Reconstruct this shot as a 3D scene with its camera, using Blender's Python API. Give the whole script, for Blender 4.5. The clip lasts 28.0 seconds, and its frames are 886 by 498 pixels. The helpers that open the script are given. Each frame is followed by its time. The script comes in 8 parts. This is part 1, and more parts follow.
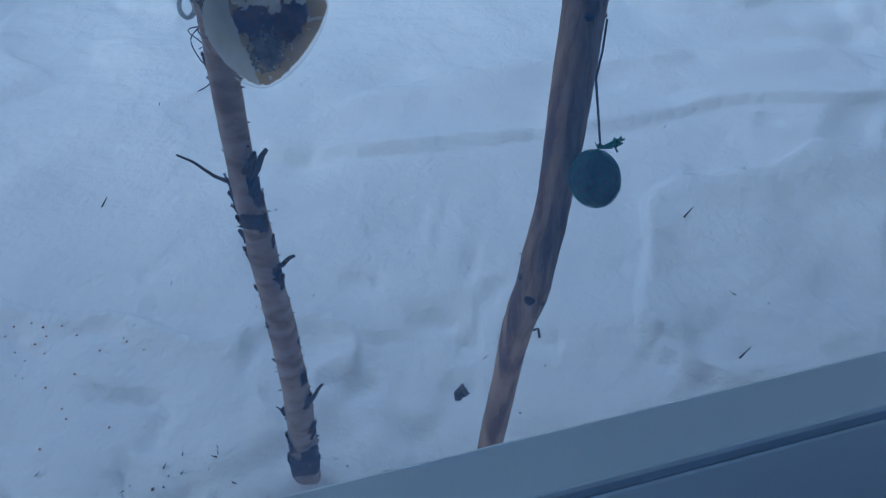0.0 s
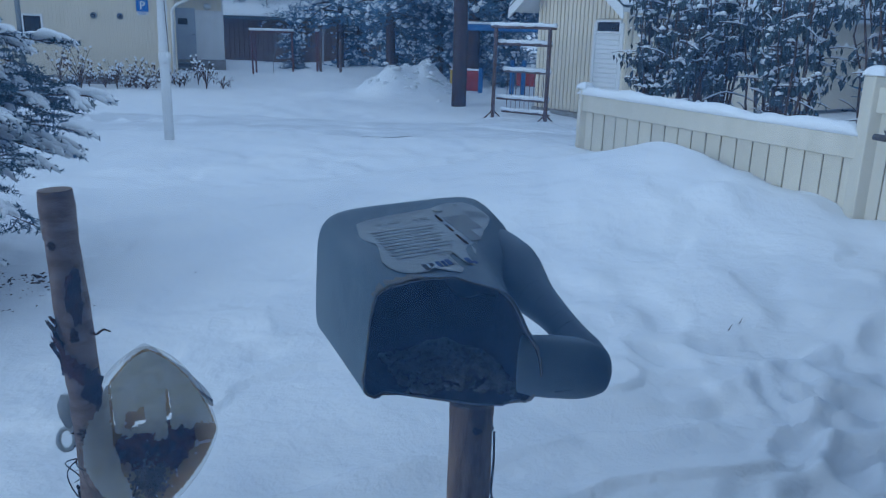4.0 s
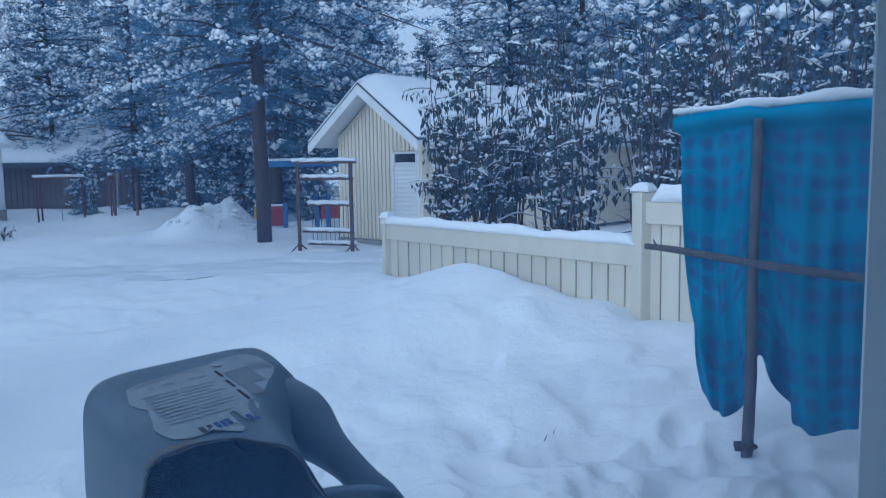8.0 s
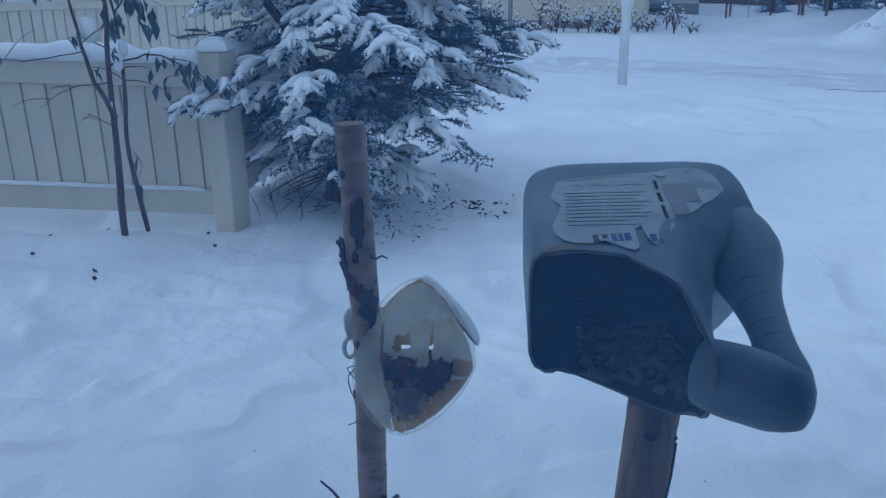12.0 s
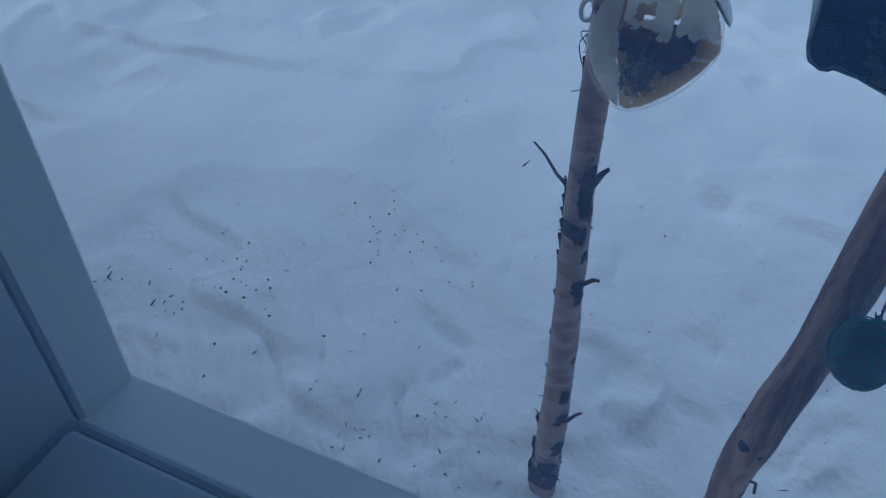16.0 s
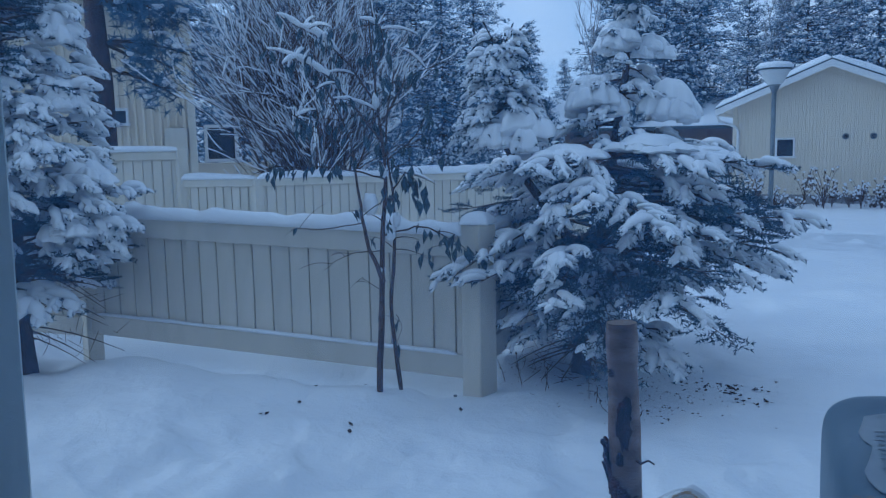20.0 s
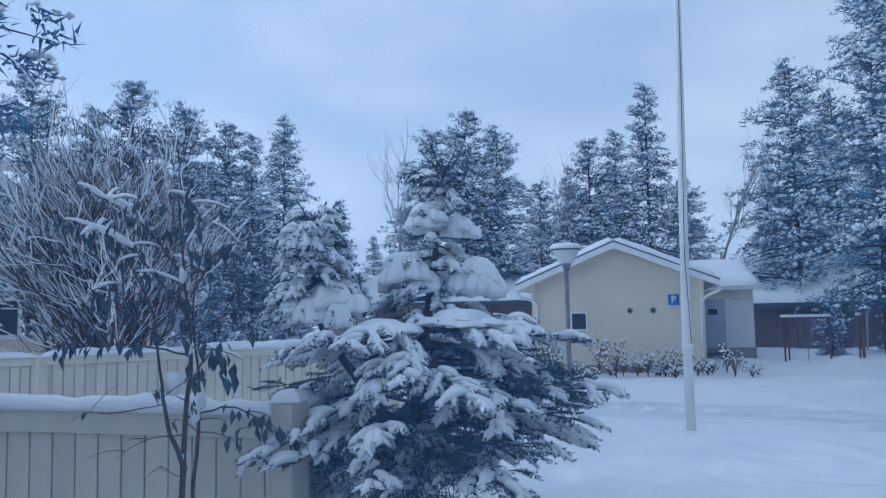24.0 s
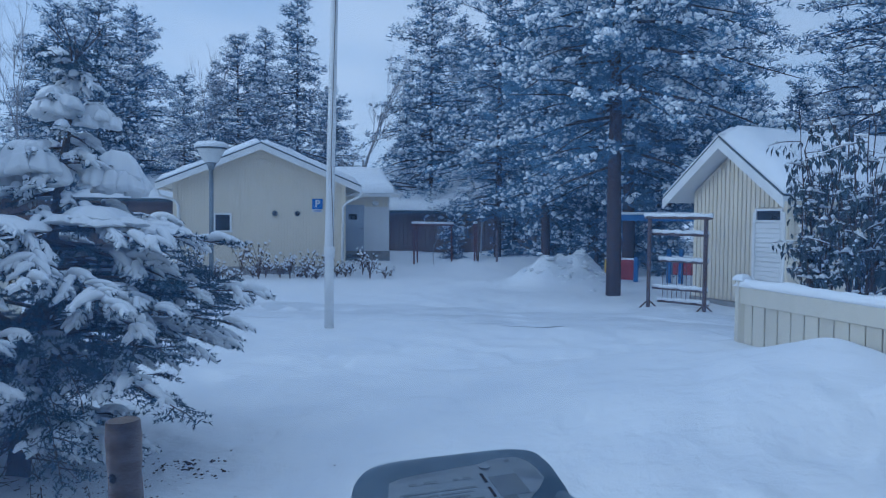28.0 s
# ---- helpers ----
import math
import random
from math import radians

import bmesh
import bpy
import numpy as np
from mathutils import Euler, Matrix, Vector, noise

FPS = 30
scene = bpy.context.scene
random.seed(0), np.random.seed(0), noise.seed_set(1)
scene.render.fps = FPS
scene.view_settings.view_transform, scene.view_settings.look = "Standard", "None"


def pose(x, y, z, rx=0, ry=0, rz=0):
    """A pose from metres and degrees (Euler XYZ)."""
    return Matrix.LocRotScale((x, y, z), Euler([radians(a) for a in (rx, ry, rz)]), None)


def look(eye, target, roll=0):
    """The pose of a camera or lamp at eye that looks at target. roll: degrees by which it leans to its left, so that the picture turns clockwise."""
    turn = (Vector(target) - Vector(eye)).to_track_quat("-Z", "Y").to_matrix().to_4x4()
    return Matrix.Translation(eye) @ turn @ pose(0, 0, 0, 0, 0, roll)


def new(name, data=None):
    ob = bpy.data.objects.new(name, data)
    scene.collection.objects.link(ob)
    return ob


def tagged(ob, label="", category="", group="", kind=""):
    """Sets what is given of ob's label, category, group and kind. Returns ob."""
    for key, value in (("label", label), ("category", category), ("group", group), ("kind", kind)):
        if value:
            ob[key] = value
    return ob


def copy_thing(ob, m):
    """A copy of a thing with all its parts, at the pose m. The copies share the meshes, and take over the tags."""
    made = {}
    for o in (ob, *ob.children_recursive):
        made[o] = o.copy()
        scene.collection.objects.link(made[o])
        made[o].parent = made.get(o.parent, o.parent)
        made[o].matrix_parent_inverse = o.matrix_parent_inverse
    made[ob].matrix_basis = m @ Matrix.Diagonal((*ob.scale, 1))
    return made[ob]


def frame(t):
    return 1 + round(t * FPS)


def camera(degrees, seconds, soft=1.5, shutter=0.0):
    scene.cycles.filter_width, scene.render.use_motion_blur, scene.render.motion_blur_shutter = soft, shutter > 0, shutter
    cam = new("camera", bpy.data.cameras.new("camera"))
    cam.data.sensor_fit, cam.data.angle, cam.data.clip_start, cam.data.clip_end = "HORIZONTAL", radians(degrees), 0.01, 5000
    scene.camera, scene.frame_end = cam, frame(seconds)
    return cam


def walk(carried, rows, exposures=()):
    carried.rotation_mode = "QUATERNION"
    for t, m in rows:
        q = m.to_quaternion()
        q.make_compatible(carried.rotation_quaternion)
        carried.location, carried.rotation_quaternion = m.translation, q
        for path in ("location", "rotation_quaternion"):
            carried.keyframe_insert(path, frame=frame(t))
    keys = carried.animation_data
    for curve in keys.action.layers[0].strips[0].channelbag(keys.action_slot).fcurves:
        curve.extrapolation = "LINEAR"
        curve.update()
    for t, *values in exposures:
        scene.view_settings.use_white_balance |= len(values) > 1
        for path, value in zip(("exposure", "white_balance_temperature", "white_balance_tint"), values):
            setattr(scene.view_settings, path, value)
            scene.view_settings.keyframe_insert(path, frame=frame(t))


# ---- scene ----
cam = camera(58.2, 28.0, 1.1)
PATH = [
    (0, (0.007, 0.006, 1.423), (-0.033, 1.462, 0.052), 2.0),
    (0.5, (0.005, 0.009, 1.422), (-0.028, 1.477, 0.065), 2.2),
    (1, (0.003, 0.01, 1.422), (-0.024, 1.487, 0.073), 2.4),
    (1.5, (0.006, 0.012, 1.426), (-0.029, 1.65, 0.28), 1.5),
    (2, (0.007, 0.006, 1.435), (-0.018, 1.777, 0.506), 1.2),
    (2.5, (0.007, 0.008, 1.435), (-0.023, 1.775, 0.499), 1.2),
    (3, (0.008, 0.009, 1.433), (-0.034, 1.842, 0.634), 0.4),
    (3.5, (0.003, 0.007, 1.441), (-0.007, 1.892, 0.772), 0.3),
    (4, (0.011, 0.019, 1.445), (0.202, 1.937, 0.911), 1.7),
    (4.5, (0.036, 0.028, 1.449), (0.503, 1.931, 1.048), 1.9),
    (6.5, (0.04, 0.015, 1.445), (0.93, 1.78, 1.142), 2.4),
    (7, (0.045, 0.025, 1.443), (0.906, 1.801, 1.12), 2.3),
    (7.5, (0.041, 0.035, 1.448), (0.747, 1.885, 1.166), -0.3),
    (8, (0.043, 0.019, 1.458), (0.692, 1.899, 1.243), -0.9),
    (8.5, (0.038, 0.01, 1.455), (0.645, 1.901, 1.225), -0.2),
    (9, (0.066, 0.004, 1.459), (0.363, 1.954, 1.128), -0.5),
    (9.5, (0.145, 0.057, 1.461), (0.093, 2.028, 1.128), -0.4),
    (10, (0.178, 0.075, 1.459), (-0.061, 2.024, 1.08), -0.5),
    (10.5, (0.192, 0.079, 1.459), (-0.145, 2.011, 1.071), -0.8),
    (11, (0.204, 0.09, 1.456), (-0.291, 1.966, 0.97), -1.0),
    (11.5, (0.219, 0.108, 1.447), (-0.492, 1.881, 0.853), -1.2),
    (13.5, (0.187, 0.125, 1.433), (-0.853, 1.63, 0.624), 1.6),
    (14, (0.186, 0.126, 1.432), (-0.896, 1.558, 0.55), 0.9),
    (14.5, (0.178, 0.121, 1.428), (-0.954, 1.377, 0.36), -0.0),
    (15, (0.179, 0.126, 1.428), (-0.974, 1.265, 0.256), -1.6),
    (15.5, (0.179, 0.122, 1.426), (-0.86, 1.193, 0.095), -0.1),
    (16, (0.179, 0.125, 1.424), (-0.84, 1.165, 0.052), -0.5),
    (16.5, (0.179, 0.123, 1.427), (-0.825, 1.182, 0.059), 0.3),
    (17, (0.18, 0.124, 1.443), (-0.856, 1.215, 0.126), 0.2),
    (17.5, (0.183, 0.123, 1.443), (-0.874, 1.238, 0.162), 0.4),
    (18, (0.18, 0.12, 1.458), (-1.007, 1.397, 0.479), -0.2),
    (18.5, (0.189, 0.113, 1.467), (-1.064, 1.463, 0.687), -0.5),
    (19, (0.182, 0.113, 1.472), (-1.165, 1.532, 1.059), -1.2),
    (19.5, (0.188, 0.098, 1.48), (-1.208, 1.503, 1.2), -1.3),
    (20, (0.189, 0.097, 1.48), (-1.209, 1.504, 1.222), -1.1),
    (20.5, (0.182, 0.096, 1.482), (-1.333, 1.381, 1.243), -2.2),
    (21, (0.178, 0.106, 1.48), (-1.374, 1.346, 1.246), -2.0),
    (21.5, (0.164, 0.131, 1.486), (-1.327, 1.459, 1.367), -2.4),
    (23.5, (0.171, 0.122, 1.483), (-1.046, 1.699, 1.659), -1.7),
    (24, (0.141, 0.118, 1.486), (-0.887, 1.825, 1.653), -1.2),
    (24.5, (0.118, 0.112, 1.487), (-0.69, 1.938, 1.605), -1.3),
    (25, (0.09, 0.1, 1.497), (-0.511, 2.007, 1.573), -0.5),
    (25.5, (0.091, 0.097, 1.498), (-0.465, 2.017, 1.559), -0.1),
    (26, (0.101, 0.077, 1.504), (-0.443, 2.001, 1.552), -0.2),
    (26.5, (0.129, 0.043, 1.512), (-0.247, 2.008, 1.505), 0.3),
    (27, (0.111, 0.082, 1.498), (-0.143, 2.065, 1.45), 0.6),
    (27.5, (0.113, 0.084, 1.496), (-0.112, 2.071, 1.428), 0.6),
    (28, (0.113, 0.088, 1.493), (-0.094, 2.076, 1.41), 0.6),
]

EXPO = [(0, -0.18, 4700, 5), (3, -0.24, 4670, 5), (4.5, -0.25, 4710, 5), (7, -0.20, 4730, 6), (8, -0.10, 4740, 6), (11, -0.17, 4660, 6), (14, -0.21, 4650, 5), (15, -0.28, 4680, 5), (16, -0.33, 4720, 6), (19, -0.43, 4400, 5), (20, -0.38, 4410, 5), (21.5, -0.24, 4390, 5), (24, -0.16, 4900, 10), (25, -0.26, 4730, 9), (28, -0.34, 4610, 7)]
walk(cam, [(t, look(eye, target, roll)) for t, eye, target, roll in PATH], EXPO)

# ---- world and light ----
SUN_AZ, SUN_EL = 120.0, 10.0          # degrees to the left of +y, above the horizon
world = bpy.data.worlds.new("overcast_dusk")
scene.world = world
world.use_nodes = True
wn, wl = world.node_tree.nodes, world.node_tree.links
wn.clear()
sky = wn.new("ShaderNodeTexSky")
sky.sky_type, sky.sun_disc = "NISHITA", False
sky.sun_elevation, sky.sun_rotation = radians(SUN_EL), radians(-SUN_AZ)
sky.air_density, sky.dust_density, sky.ozone_density = 1.0, 2.0, 2.0
crd = wn.new("ShaderNodeTexCoord")
mp = wn.new("ShaderNodeMapping")
mp.inputs["Scale"].default_value = (1.3, 1.3, 3.6)
nz = wn.new("ShaderNodeTexNoise")
nz.inputs["Scale"].default_value, nz.inputs["Detail"].default_value, nz.inputs["Roughness"].default_value = 1.7, 5, 0.5
rmp = wn.new("ShaderNodeValToRGB")
rmp.color_ramp.elements[0].position, rmp.color_ramp.elements[1].position = 0.40, 0.62
rmp.color_ramp.elements[0].color = (5.9, 6.3, 6.85, 1)
rmp.color_ramp.elements[1].color = (8.4, 8.05, 7.8, 1)
mx = wn.new("ShaderNodeMixRGB")
mx.inputs[0].default_value = 0.88
bg = wn.new("ShaderNodeBackground")
bg.inputs["Strength"].default_value = 0.13
wo = wn.new("ShaderNodeOutputWorld")
wl.new(crd.outputs["Generated"], mp.inputs["Vector"])
wl.new(mp.outputs[0], nz.inputs["Vector"])
wl.new(nz.outputs["Fac"], rmp.inputs[0])
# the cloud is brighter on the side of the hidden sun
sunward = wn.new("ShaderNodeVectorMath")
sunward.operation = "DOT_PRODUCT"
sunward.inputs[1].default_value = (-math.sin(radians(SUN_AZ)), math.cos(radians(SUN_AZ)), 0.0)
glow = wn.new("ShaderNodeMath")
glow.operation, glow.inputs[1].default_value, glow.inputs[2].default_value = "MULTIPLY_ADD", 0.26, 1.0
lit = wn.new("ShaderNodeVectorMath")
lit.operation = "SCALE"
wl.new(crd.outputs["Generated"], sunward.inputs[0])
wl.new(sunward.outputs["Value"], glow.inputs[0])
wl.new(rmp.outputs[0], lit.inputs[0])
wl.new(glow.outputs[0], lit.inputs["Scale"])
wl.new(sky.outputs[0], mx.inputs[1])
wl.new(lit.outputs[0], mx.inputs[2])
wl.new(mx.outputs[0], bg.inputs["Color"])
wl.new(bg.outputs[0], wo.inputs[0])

sun_data = bpy.data.lights.new("sun", "SUN")
sun_data.energy, sun_data.angle, sun_data.color = 1.3, radians(20), (1.0, 0.93, 0.82)
sun = new("sun", sun_data)
el, az = radians(SUN_EL), radians(SUN_AZ)
sun.matrix_world = look((0, 0, 60), (60 * math.sin(az) * math.cos(el), -60 * math.cos(az) * math.cos(el), 60 - 60 * math.sin(el)))


# ---- materials ----
def mat(name, c1, c2, scale=6.0, rough=0.7, bump=0.2, fine=60.0, metal=0.0, vary=0.0, spec=0.4, stretch=(1, 1, 1), contrast=(0.35, 0.65), trans=0.0, clear=0.0):
    """Two colours mixed by noise at a large and a fine size, with relief from the fine noise."""
    m = bpy.data.materials.new(name)
    m.use_nodes = True
    n, l = m.node_tree.nodes, m.node_tree.links
    b = n["Principled BSDF"]
    tc = n.new("ShaderNodeTexCoord")
    mpp = n.new("ShaderNodeMapping")
    mpp.inputs["Scale"].default_value = stretch
    l.new(tc.outputs["Object"], mpp.inputs[0])
    a = n.new("ShaderNodeTexNoise")
    a.inputs["Scale"].default_value, a.inputs["Detail"].default_value = scale, 4
    f = n.new("ShaderNodeTexNoise")
    f.inputs["Scale"].default_value, f.inputs["Detail"].default_value = fine, 3
    l.new(mpp.outputs[0], a.inputs["Vector"])
    l.new(mpp.outputs[0], f.inputs["Vector"])
    ad = n.new("ShaderNodeMath")
    ad.operation = "MULTIPLY_ADD"
    ad.inputs[1].default_value, ad.inputs[2].default_value = 0.35, -0.175
    l.new(f.outputs["Fac"], ad.inputs[0])
    sm = n.new("ShaderNodeMath")
    sm.operation = "ADD"
    l.new(a.outputs["Fac"], sm.inputs[0])
    l.new(ad.outputs[0], sm.inputs[1])
    r = n.new("ShaderNodeValToRGB")
    r.color_ramp.elements[0].position, r.color_ramp.elements[1].position = contrast
    r.color_ramp.elements[0].color, r.color_ramp.elements[1].color = (*c1, 1), (*c2, 1)
    l.new(sm.outputs[0], r.inputs[0])
    out = r.outputs[0]
    if vary:
        oi = n.new("ShaderNodeObjectInfo")
        mr = n.new("ShaderNodeMapRange")
        mr.inputs["To Min"].default_value, mr.inputs["To Max"].default_value = 1 - vary, 1 + vary
        hs = n.new("ShaderNodeHueSaturation")
        l.new(oi.outputs["Random"], mr.inputs["Value"])
        l.new(mr.outputs[0], hs.inputs["Value"])
        l.new(out, hs.inputs["Color"])
        out = hs.outputs[0]
    l.new(out, b.inputs["Base Color"])
    b.inputs["Roughness"].default_value, b.inputs["Metallic"].default_value = rough, metal
    b.inputs["Specular IOR Level"].default_value = spec
    if trans:
        tr = n.new("ShaderNodeBsdfTranslucent")
        ms = n.new("ShaderNodeMixShader")
        ms.inputs[0].default_value = trans
        l.new(out, tr.inputs[0])
        l.new(b.outputs[0], ms.inputs[1])
        l.new(tr.outputs[0], ms.inputs[2])
        l.new(ms.outputs[0], n["Material Output"].inputs[0])
    if clear:
        tp = n.new("ShaderNodeBsdfTransparent")
        mc = n.new("ShaderNodeMixShader")
        mc.inputs[0].default_value = clear
        l.new(n["Material Output"].inputs[0].links[0].from_socket, mc.inputs[1])
        l.new(tp.outputs[0], mc.inputs[2])
        l.new(mc.outputs[0], n["Material Output"].inputs[0])
    if bump:
        bp = n.new("ShaderNodeBump")
        bp.inputs["Strength"].default_value, bp.inputs["Distance"].default_value = bump, 0.6 / fine
        l.new(f.outputs["Fac"], bp.inputs["Height"])
        l.new(bp.outputs[0], b.inputs["Normal"])
    return m


SNOW = mat("snow", (0.80, 0.82, 0.85), (0.88, 0.89, 0.90), 1.3, 0.75, 0.24, 60, spec=0.25)
SNOW_FAR = mat("snow_on_branches", (0.78, 0.80, 0.83), (0.88, 0.89, 0.90), 4, 0.8, 0.25, 30, spec=0.2)
def add_relief(m, scale, strength, distance):
    """A second, coarser relief under the fine one."""
    n, l = m.node_tree.nodes, m.node_tree.links
    fine = [k for k in n if k.bl_idname == "ShaderNodeBump"][0]
    tc = n.new("ShaderNodeTexCoord")
    nz_ = n.new("ShaderNodeTexNoise")
    nz_.inputs["Scale"].default_value, nz_.inputs["Detail"].default_value, nz_.inputs["Roughness"].default_value = scale, 6, 0.6
    bp = n.new("ShaderNodeBump")
    bp.inputs["Strength"].default_value, bp.inputs["Distance"].default_value = strength, distance
    l.new(tc.outputs["Object"], nz_.inputs["Vector"])
    l.new(nz_.outputs["Fac"], bp.inputs["Height"])
    l.new(bp.outputs[0], fine.inputs["Normal"])


add_relief(SNOW, 3.2, 0.48, 0.10)
CREAM = mat("cream_paint", (0.70, 0.625, 0.47), (0.77, 0.69, 0.54), 2.5, 0.55, 0.15, 70, vary=0.04, stretch=(6, 6, 0.7))
FENCE = mat("fence_paint", (0.62, 0.575, 0.46), (0.70, 0.65, 0.535), 2.0, 0.6, 0.25, 60, vary=0.06, stretch=(5, 5, 0.8))
WHITE = mat("white_paint", (0.70, 0.70, 0.69), (0.79, 0.79, 0.78), 3, 0.45, 0.1, 80)
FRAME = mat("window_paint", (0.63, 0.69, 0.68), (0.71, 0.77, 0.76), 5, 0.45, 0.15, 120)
# the same window paint darkened: indoor shade on the inner frame, put into the colour
FRAMESHADE = mat("shaded_window_paint", (0.38, 0.44, 0.46), (0.46, 0.52, 0.54), 5, 0.45, 0.15, 120)
DOORM = mat("grey_blue_door", (0.36, 0.40, 0.47), (0.42, 0.46, 0.52), 3, 0.45, 0.05, 60)
CONCRETE = mat("concrete", (0.24, 0.23, 0.22), (0.34, 0.33, 0.31), 5, 0.9, 0.4, 40)
DARKGLASS = mat("dark_window_glass", (0.015, 0.018, 0.022), (0.03, 0.034, 0.04), 2, 0.06, 0.0, spec=0.6)
ROOFEDGE = mat("dark_roof_edge", (0.05, 0.07, 0.08), (0.09, 0.11, 0.12), 6, 0.5, 0.1, metal=0.3)
NEEDLE = mat("spruce_needles", (0.014, 0.042, 0.062), (0.042, 0.095, 0.140), 7, 0.65, 0.0, vary=0.15)
# frosted needles, with distance haze mixed into the colour as paler blue
PINE_N = mat("hazed_pine_needles", (0.036, 0.090, 0.150), (0.14, 0.26, 0.40), 3, 0.65, 0.0, vary=0.2)
BARK = mat("dark_bark", (0.035, 0.026, 0.020), (0.095, 0.066, 0.048), 9, 0.9, 0.8, 30, stretch=(3, 3, 0.8))
PINEBARK = mat("pine_bark", (0.036, 0.026, 0.022), (0.090, 0.056, 0.042), 7, 0.9, 0.9, 25, stretch=(2.5, 2.5, 0.8))
FROST = mat("frosted_twigs", (0.16, 0.15, 0.15), (0.50, 0.50, 0.52), 14, 0.85, 0.2, vary=0.1)
TWIG = mat("brown_twig", (0.045, 0.030, 0.024), (0.11, 0.07, 0.05), 20, 0.85, 0.3)
LEAF = mat("dry_dark_leaf", (0.020, 0.040, 0.050), (0.062, 0.096, 0.112), 9, 0.6, 0.15, vary=0.2)
RED = mat("red_paint", (0.26, 0.022, 0.02), (0.36, 0.035, 0.03), 4, 0.5, 0.1, vary=0.05)
SWING = mat("worn_red_steel", (0.10, 0.040, 0.038), (0.17, 0.062, 0.055), 8, 0.6, 0.2)
BLUE = mat("blue_paint", (0.02, 0.10, 0.30), (0.035, 0.15, 0.38), 4, 0.5, 0.1)
YELLOW = mat("yellow_paint", (0.55, 0.36, 0.05), (0.62, 0.42, 0.08), 4, 0.5, 0.1)
SIGN = mat("sign_blue", (0.02, 0.12, 0.42), (0.03, 0.15, 0.48), 4, 0.4, 0.0)
RACK = mat("brown_painted_steel", (0.07, 0.045, 0.042), (0.12, 0.08, 0.07), 12, 0.6, 0.2)
BROWNWALL = mat("brown_boards", (0.15, 0.11, 0.092), (0.22, 0.165, 0.135), 2, 0.8, 0.3, 30, stretch=(4, 4, 0.6))
GREYMET = mat("grey_steel", (0.16, 0.18, 0.19), (0.22, 0.24, 0.25), 5, 0.5, 0.1, metal=0.4)
LAMPWHITE = mat("lamp_plastic", (0.62, 0.63, 0.62), (0.70, 0.71, 0.70), 5, 0.35, 0.0)
CAN = mat("grey_blue_plastic", (0.235, 0.315, 0.375), (0.335, 0.425, 0.495), 16, 0.42, 0.12, 140)
# the canister's inside, coloured much darker than its outer plastic
CANIN = mat("dark_inside", (0.030, 0.030, 0.036), (0.070, 0.068, 0.074), 25, 0.9, 0.4, 90, spec=0.08)
PAPER = mat("worn_paper_label", (0.76, 0.82, 0.86), (0.88, 0.92, 0.94), 22, 0.6, 0.1, 160)
INK = mat("grey_print", (0.50, 0.55, 0.58), (0.62, 0.66, 0.68), 60, 0.6, 0.0)
INKPALE = mat("worn_grey_print", (0.40, 0.43, 0.45), (0.52, 0.54, 0.55), 40, 0.6, 0.0)
INKBLUE = mat("blue_print", (0.02, 0.08, 0.36), (0.03, 0.12, 0.42), 60, 0.5, 0.0)
INKDARK = mat("dark_print", (0.012, 0.016, 0.03), (0.03, 0.035, 0.05), 60, 0.5, 0.0)
RUST = mat("rust_brown_food", (0.024, 0.010, 0.008), (0.20, 0.065, 0.026), 42, 0.8, 0.6, 160)
FILM = mat("white_film", (0.90, 0.88, 0.78), (0.96, 0.96, 0.93), 30, 0.5, 0.2, 120, trans=0.62)
TAN = mat("tan_plastic", (0.52, 0.38, 0.18), (0.74, 0.60, 0.36), 20, 0.5, 0.1, 90, trans=0.7, clear=0.12)
MILKY = mat("milky_plastic", (0.82, 0.78, 0.64), (0.92, 0.90, 0.82), 18, 0.35, 0.15, 120, trans=0.8, clear=0.78)
BIRCH = mat("birch_bark", (0.27, 0.18, 0.135), (0.50, 0.385, 0.31), 26, 0.75, 0.5, 150, stretch=(1, 1, 2.4))
BIRCHEND = mat("sawn_end", (0.28, 0.19, 0.12), (0.36, 0.26, 0.17), 30, 0.8, 0.3, 120)
DARKBARK = mat("black_birch_bark", (0.020, 0.015, 0.014), (0.10, 0.068, 0.052), 40, 0.9, 0.7, 140)
REDBARK = mat("red_inner_bark", (0.09, 0.030, 0.018), (0.16, 0.06, 0.035), 40, 0.85, 0.5, 140)
ALDER = mat("peeled_stick", (0.19, 0.105, 0.055), (0.56, 0.37, 0.21), 9, 0.7, 0.4, 110, stretch=(7, 7, 0.45), contrast=(0.40, 0.60))
STRING = mat("jute_string", (0.13, 0.11, 0.09), (0.20, 0.17, 0.14), 80, 0.9, 0.3, 300)
NET = mat("green_net", (0.0, 0.16, 0.07), (0.004, 0.24, 0.10), 50, 0.5, 0.0)
FAT = mat("fat_ball", (0.050, 0.078, 0.064), (0.12, 0.15, 0.125), 60, 0.7, 0.7, 160)
SEED = mat("seeds", (0.12, 0.11, 0.095), (0.30, 0.27, 0.22), 90, 0.8, 0.3, 200, vary=0.2)
DEBRIS = mat("brown_debris", (0.022, 0.013, 0.009), (0.08, 0.045, 0.025), 60, 0.9, 0.3)
POLE = mat("weathered_pole", (0.07, 0.062, 0.060), (0.14, 0.125, 0.115), 14, 0.85, 0.5, 60, stretch=(3, 3, 0.8))
FRAY = mat("frayed_plastic_edge", (0.26, 0.29, 0.31), (0.46, 0.40, 0.30), 30, 0.6, 0.3, 120)
PACKED = mat("packed_road_snow", (0.62, 0.64, 0.67), (0.78, 0.80, 0.83), 0.9, 0.7, 0.5, 30, spec=0.25, stretch=(0.35, 3.0, 1.0))
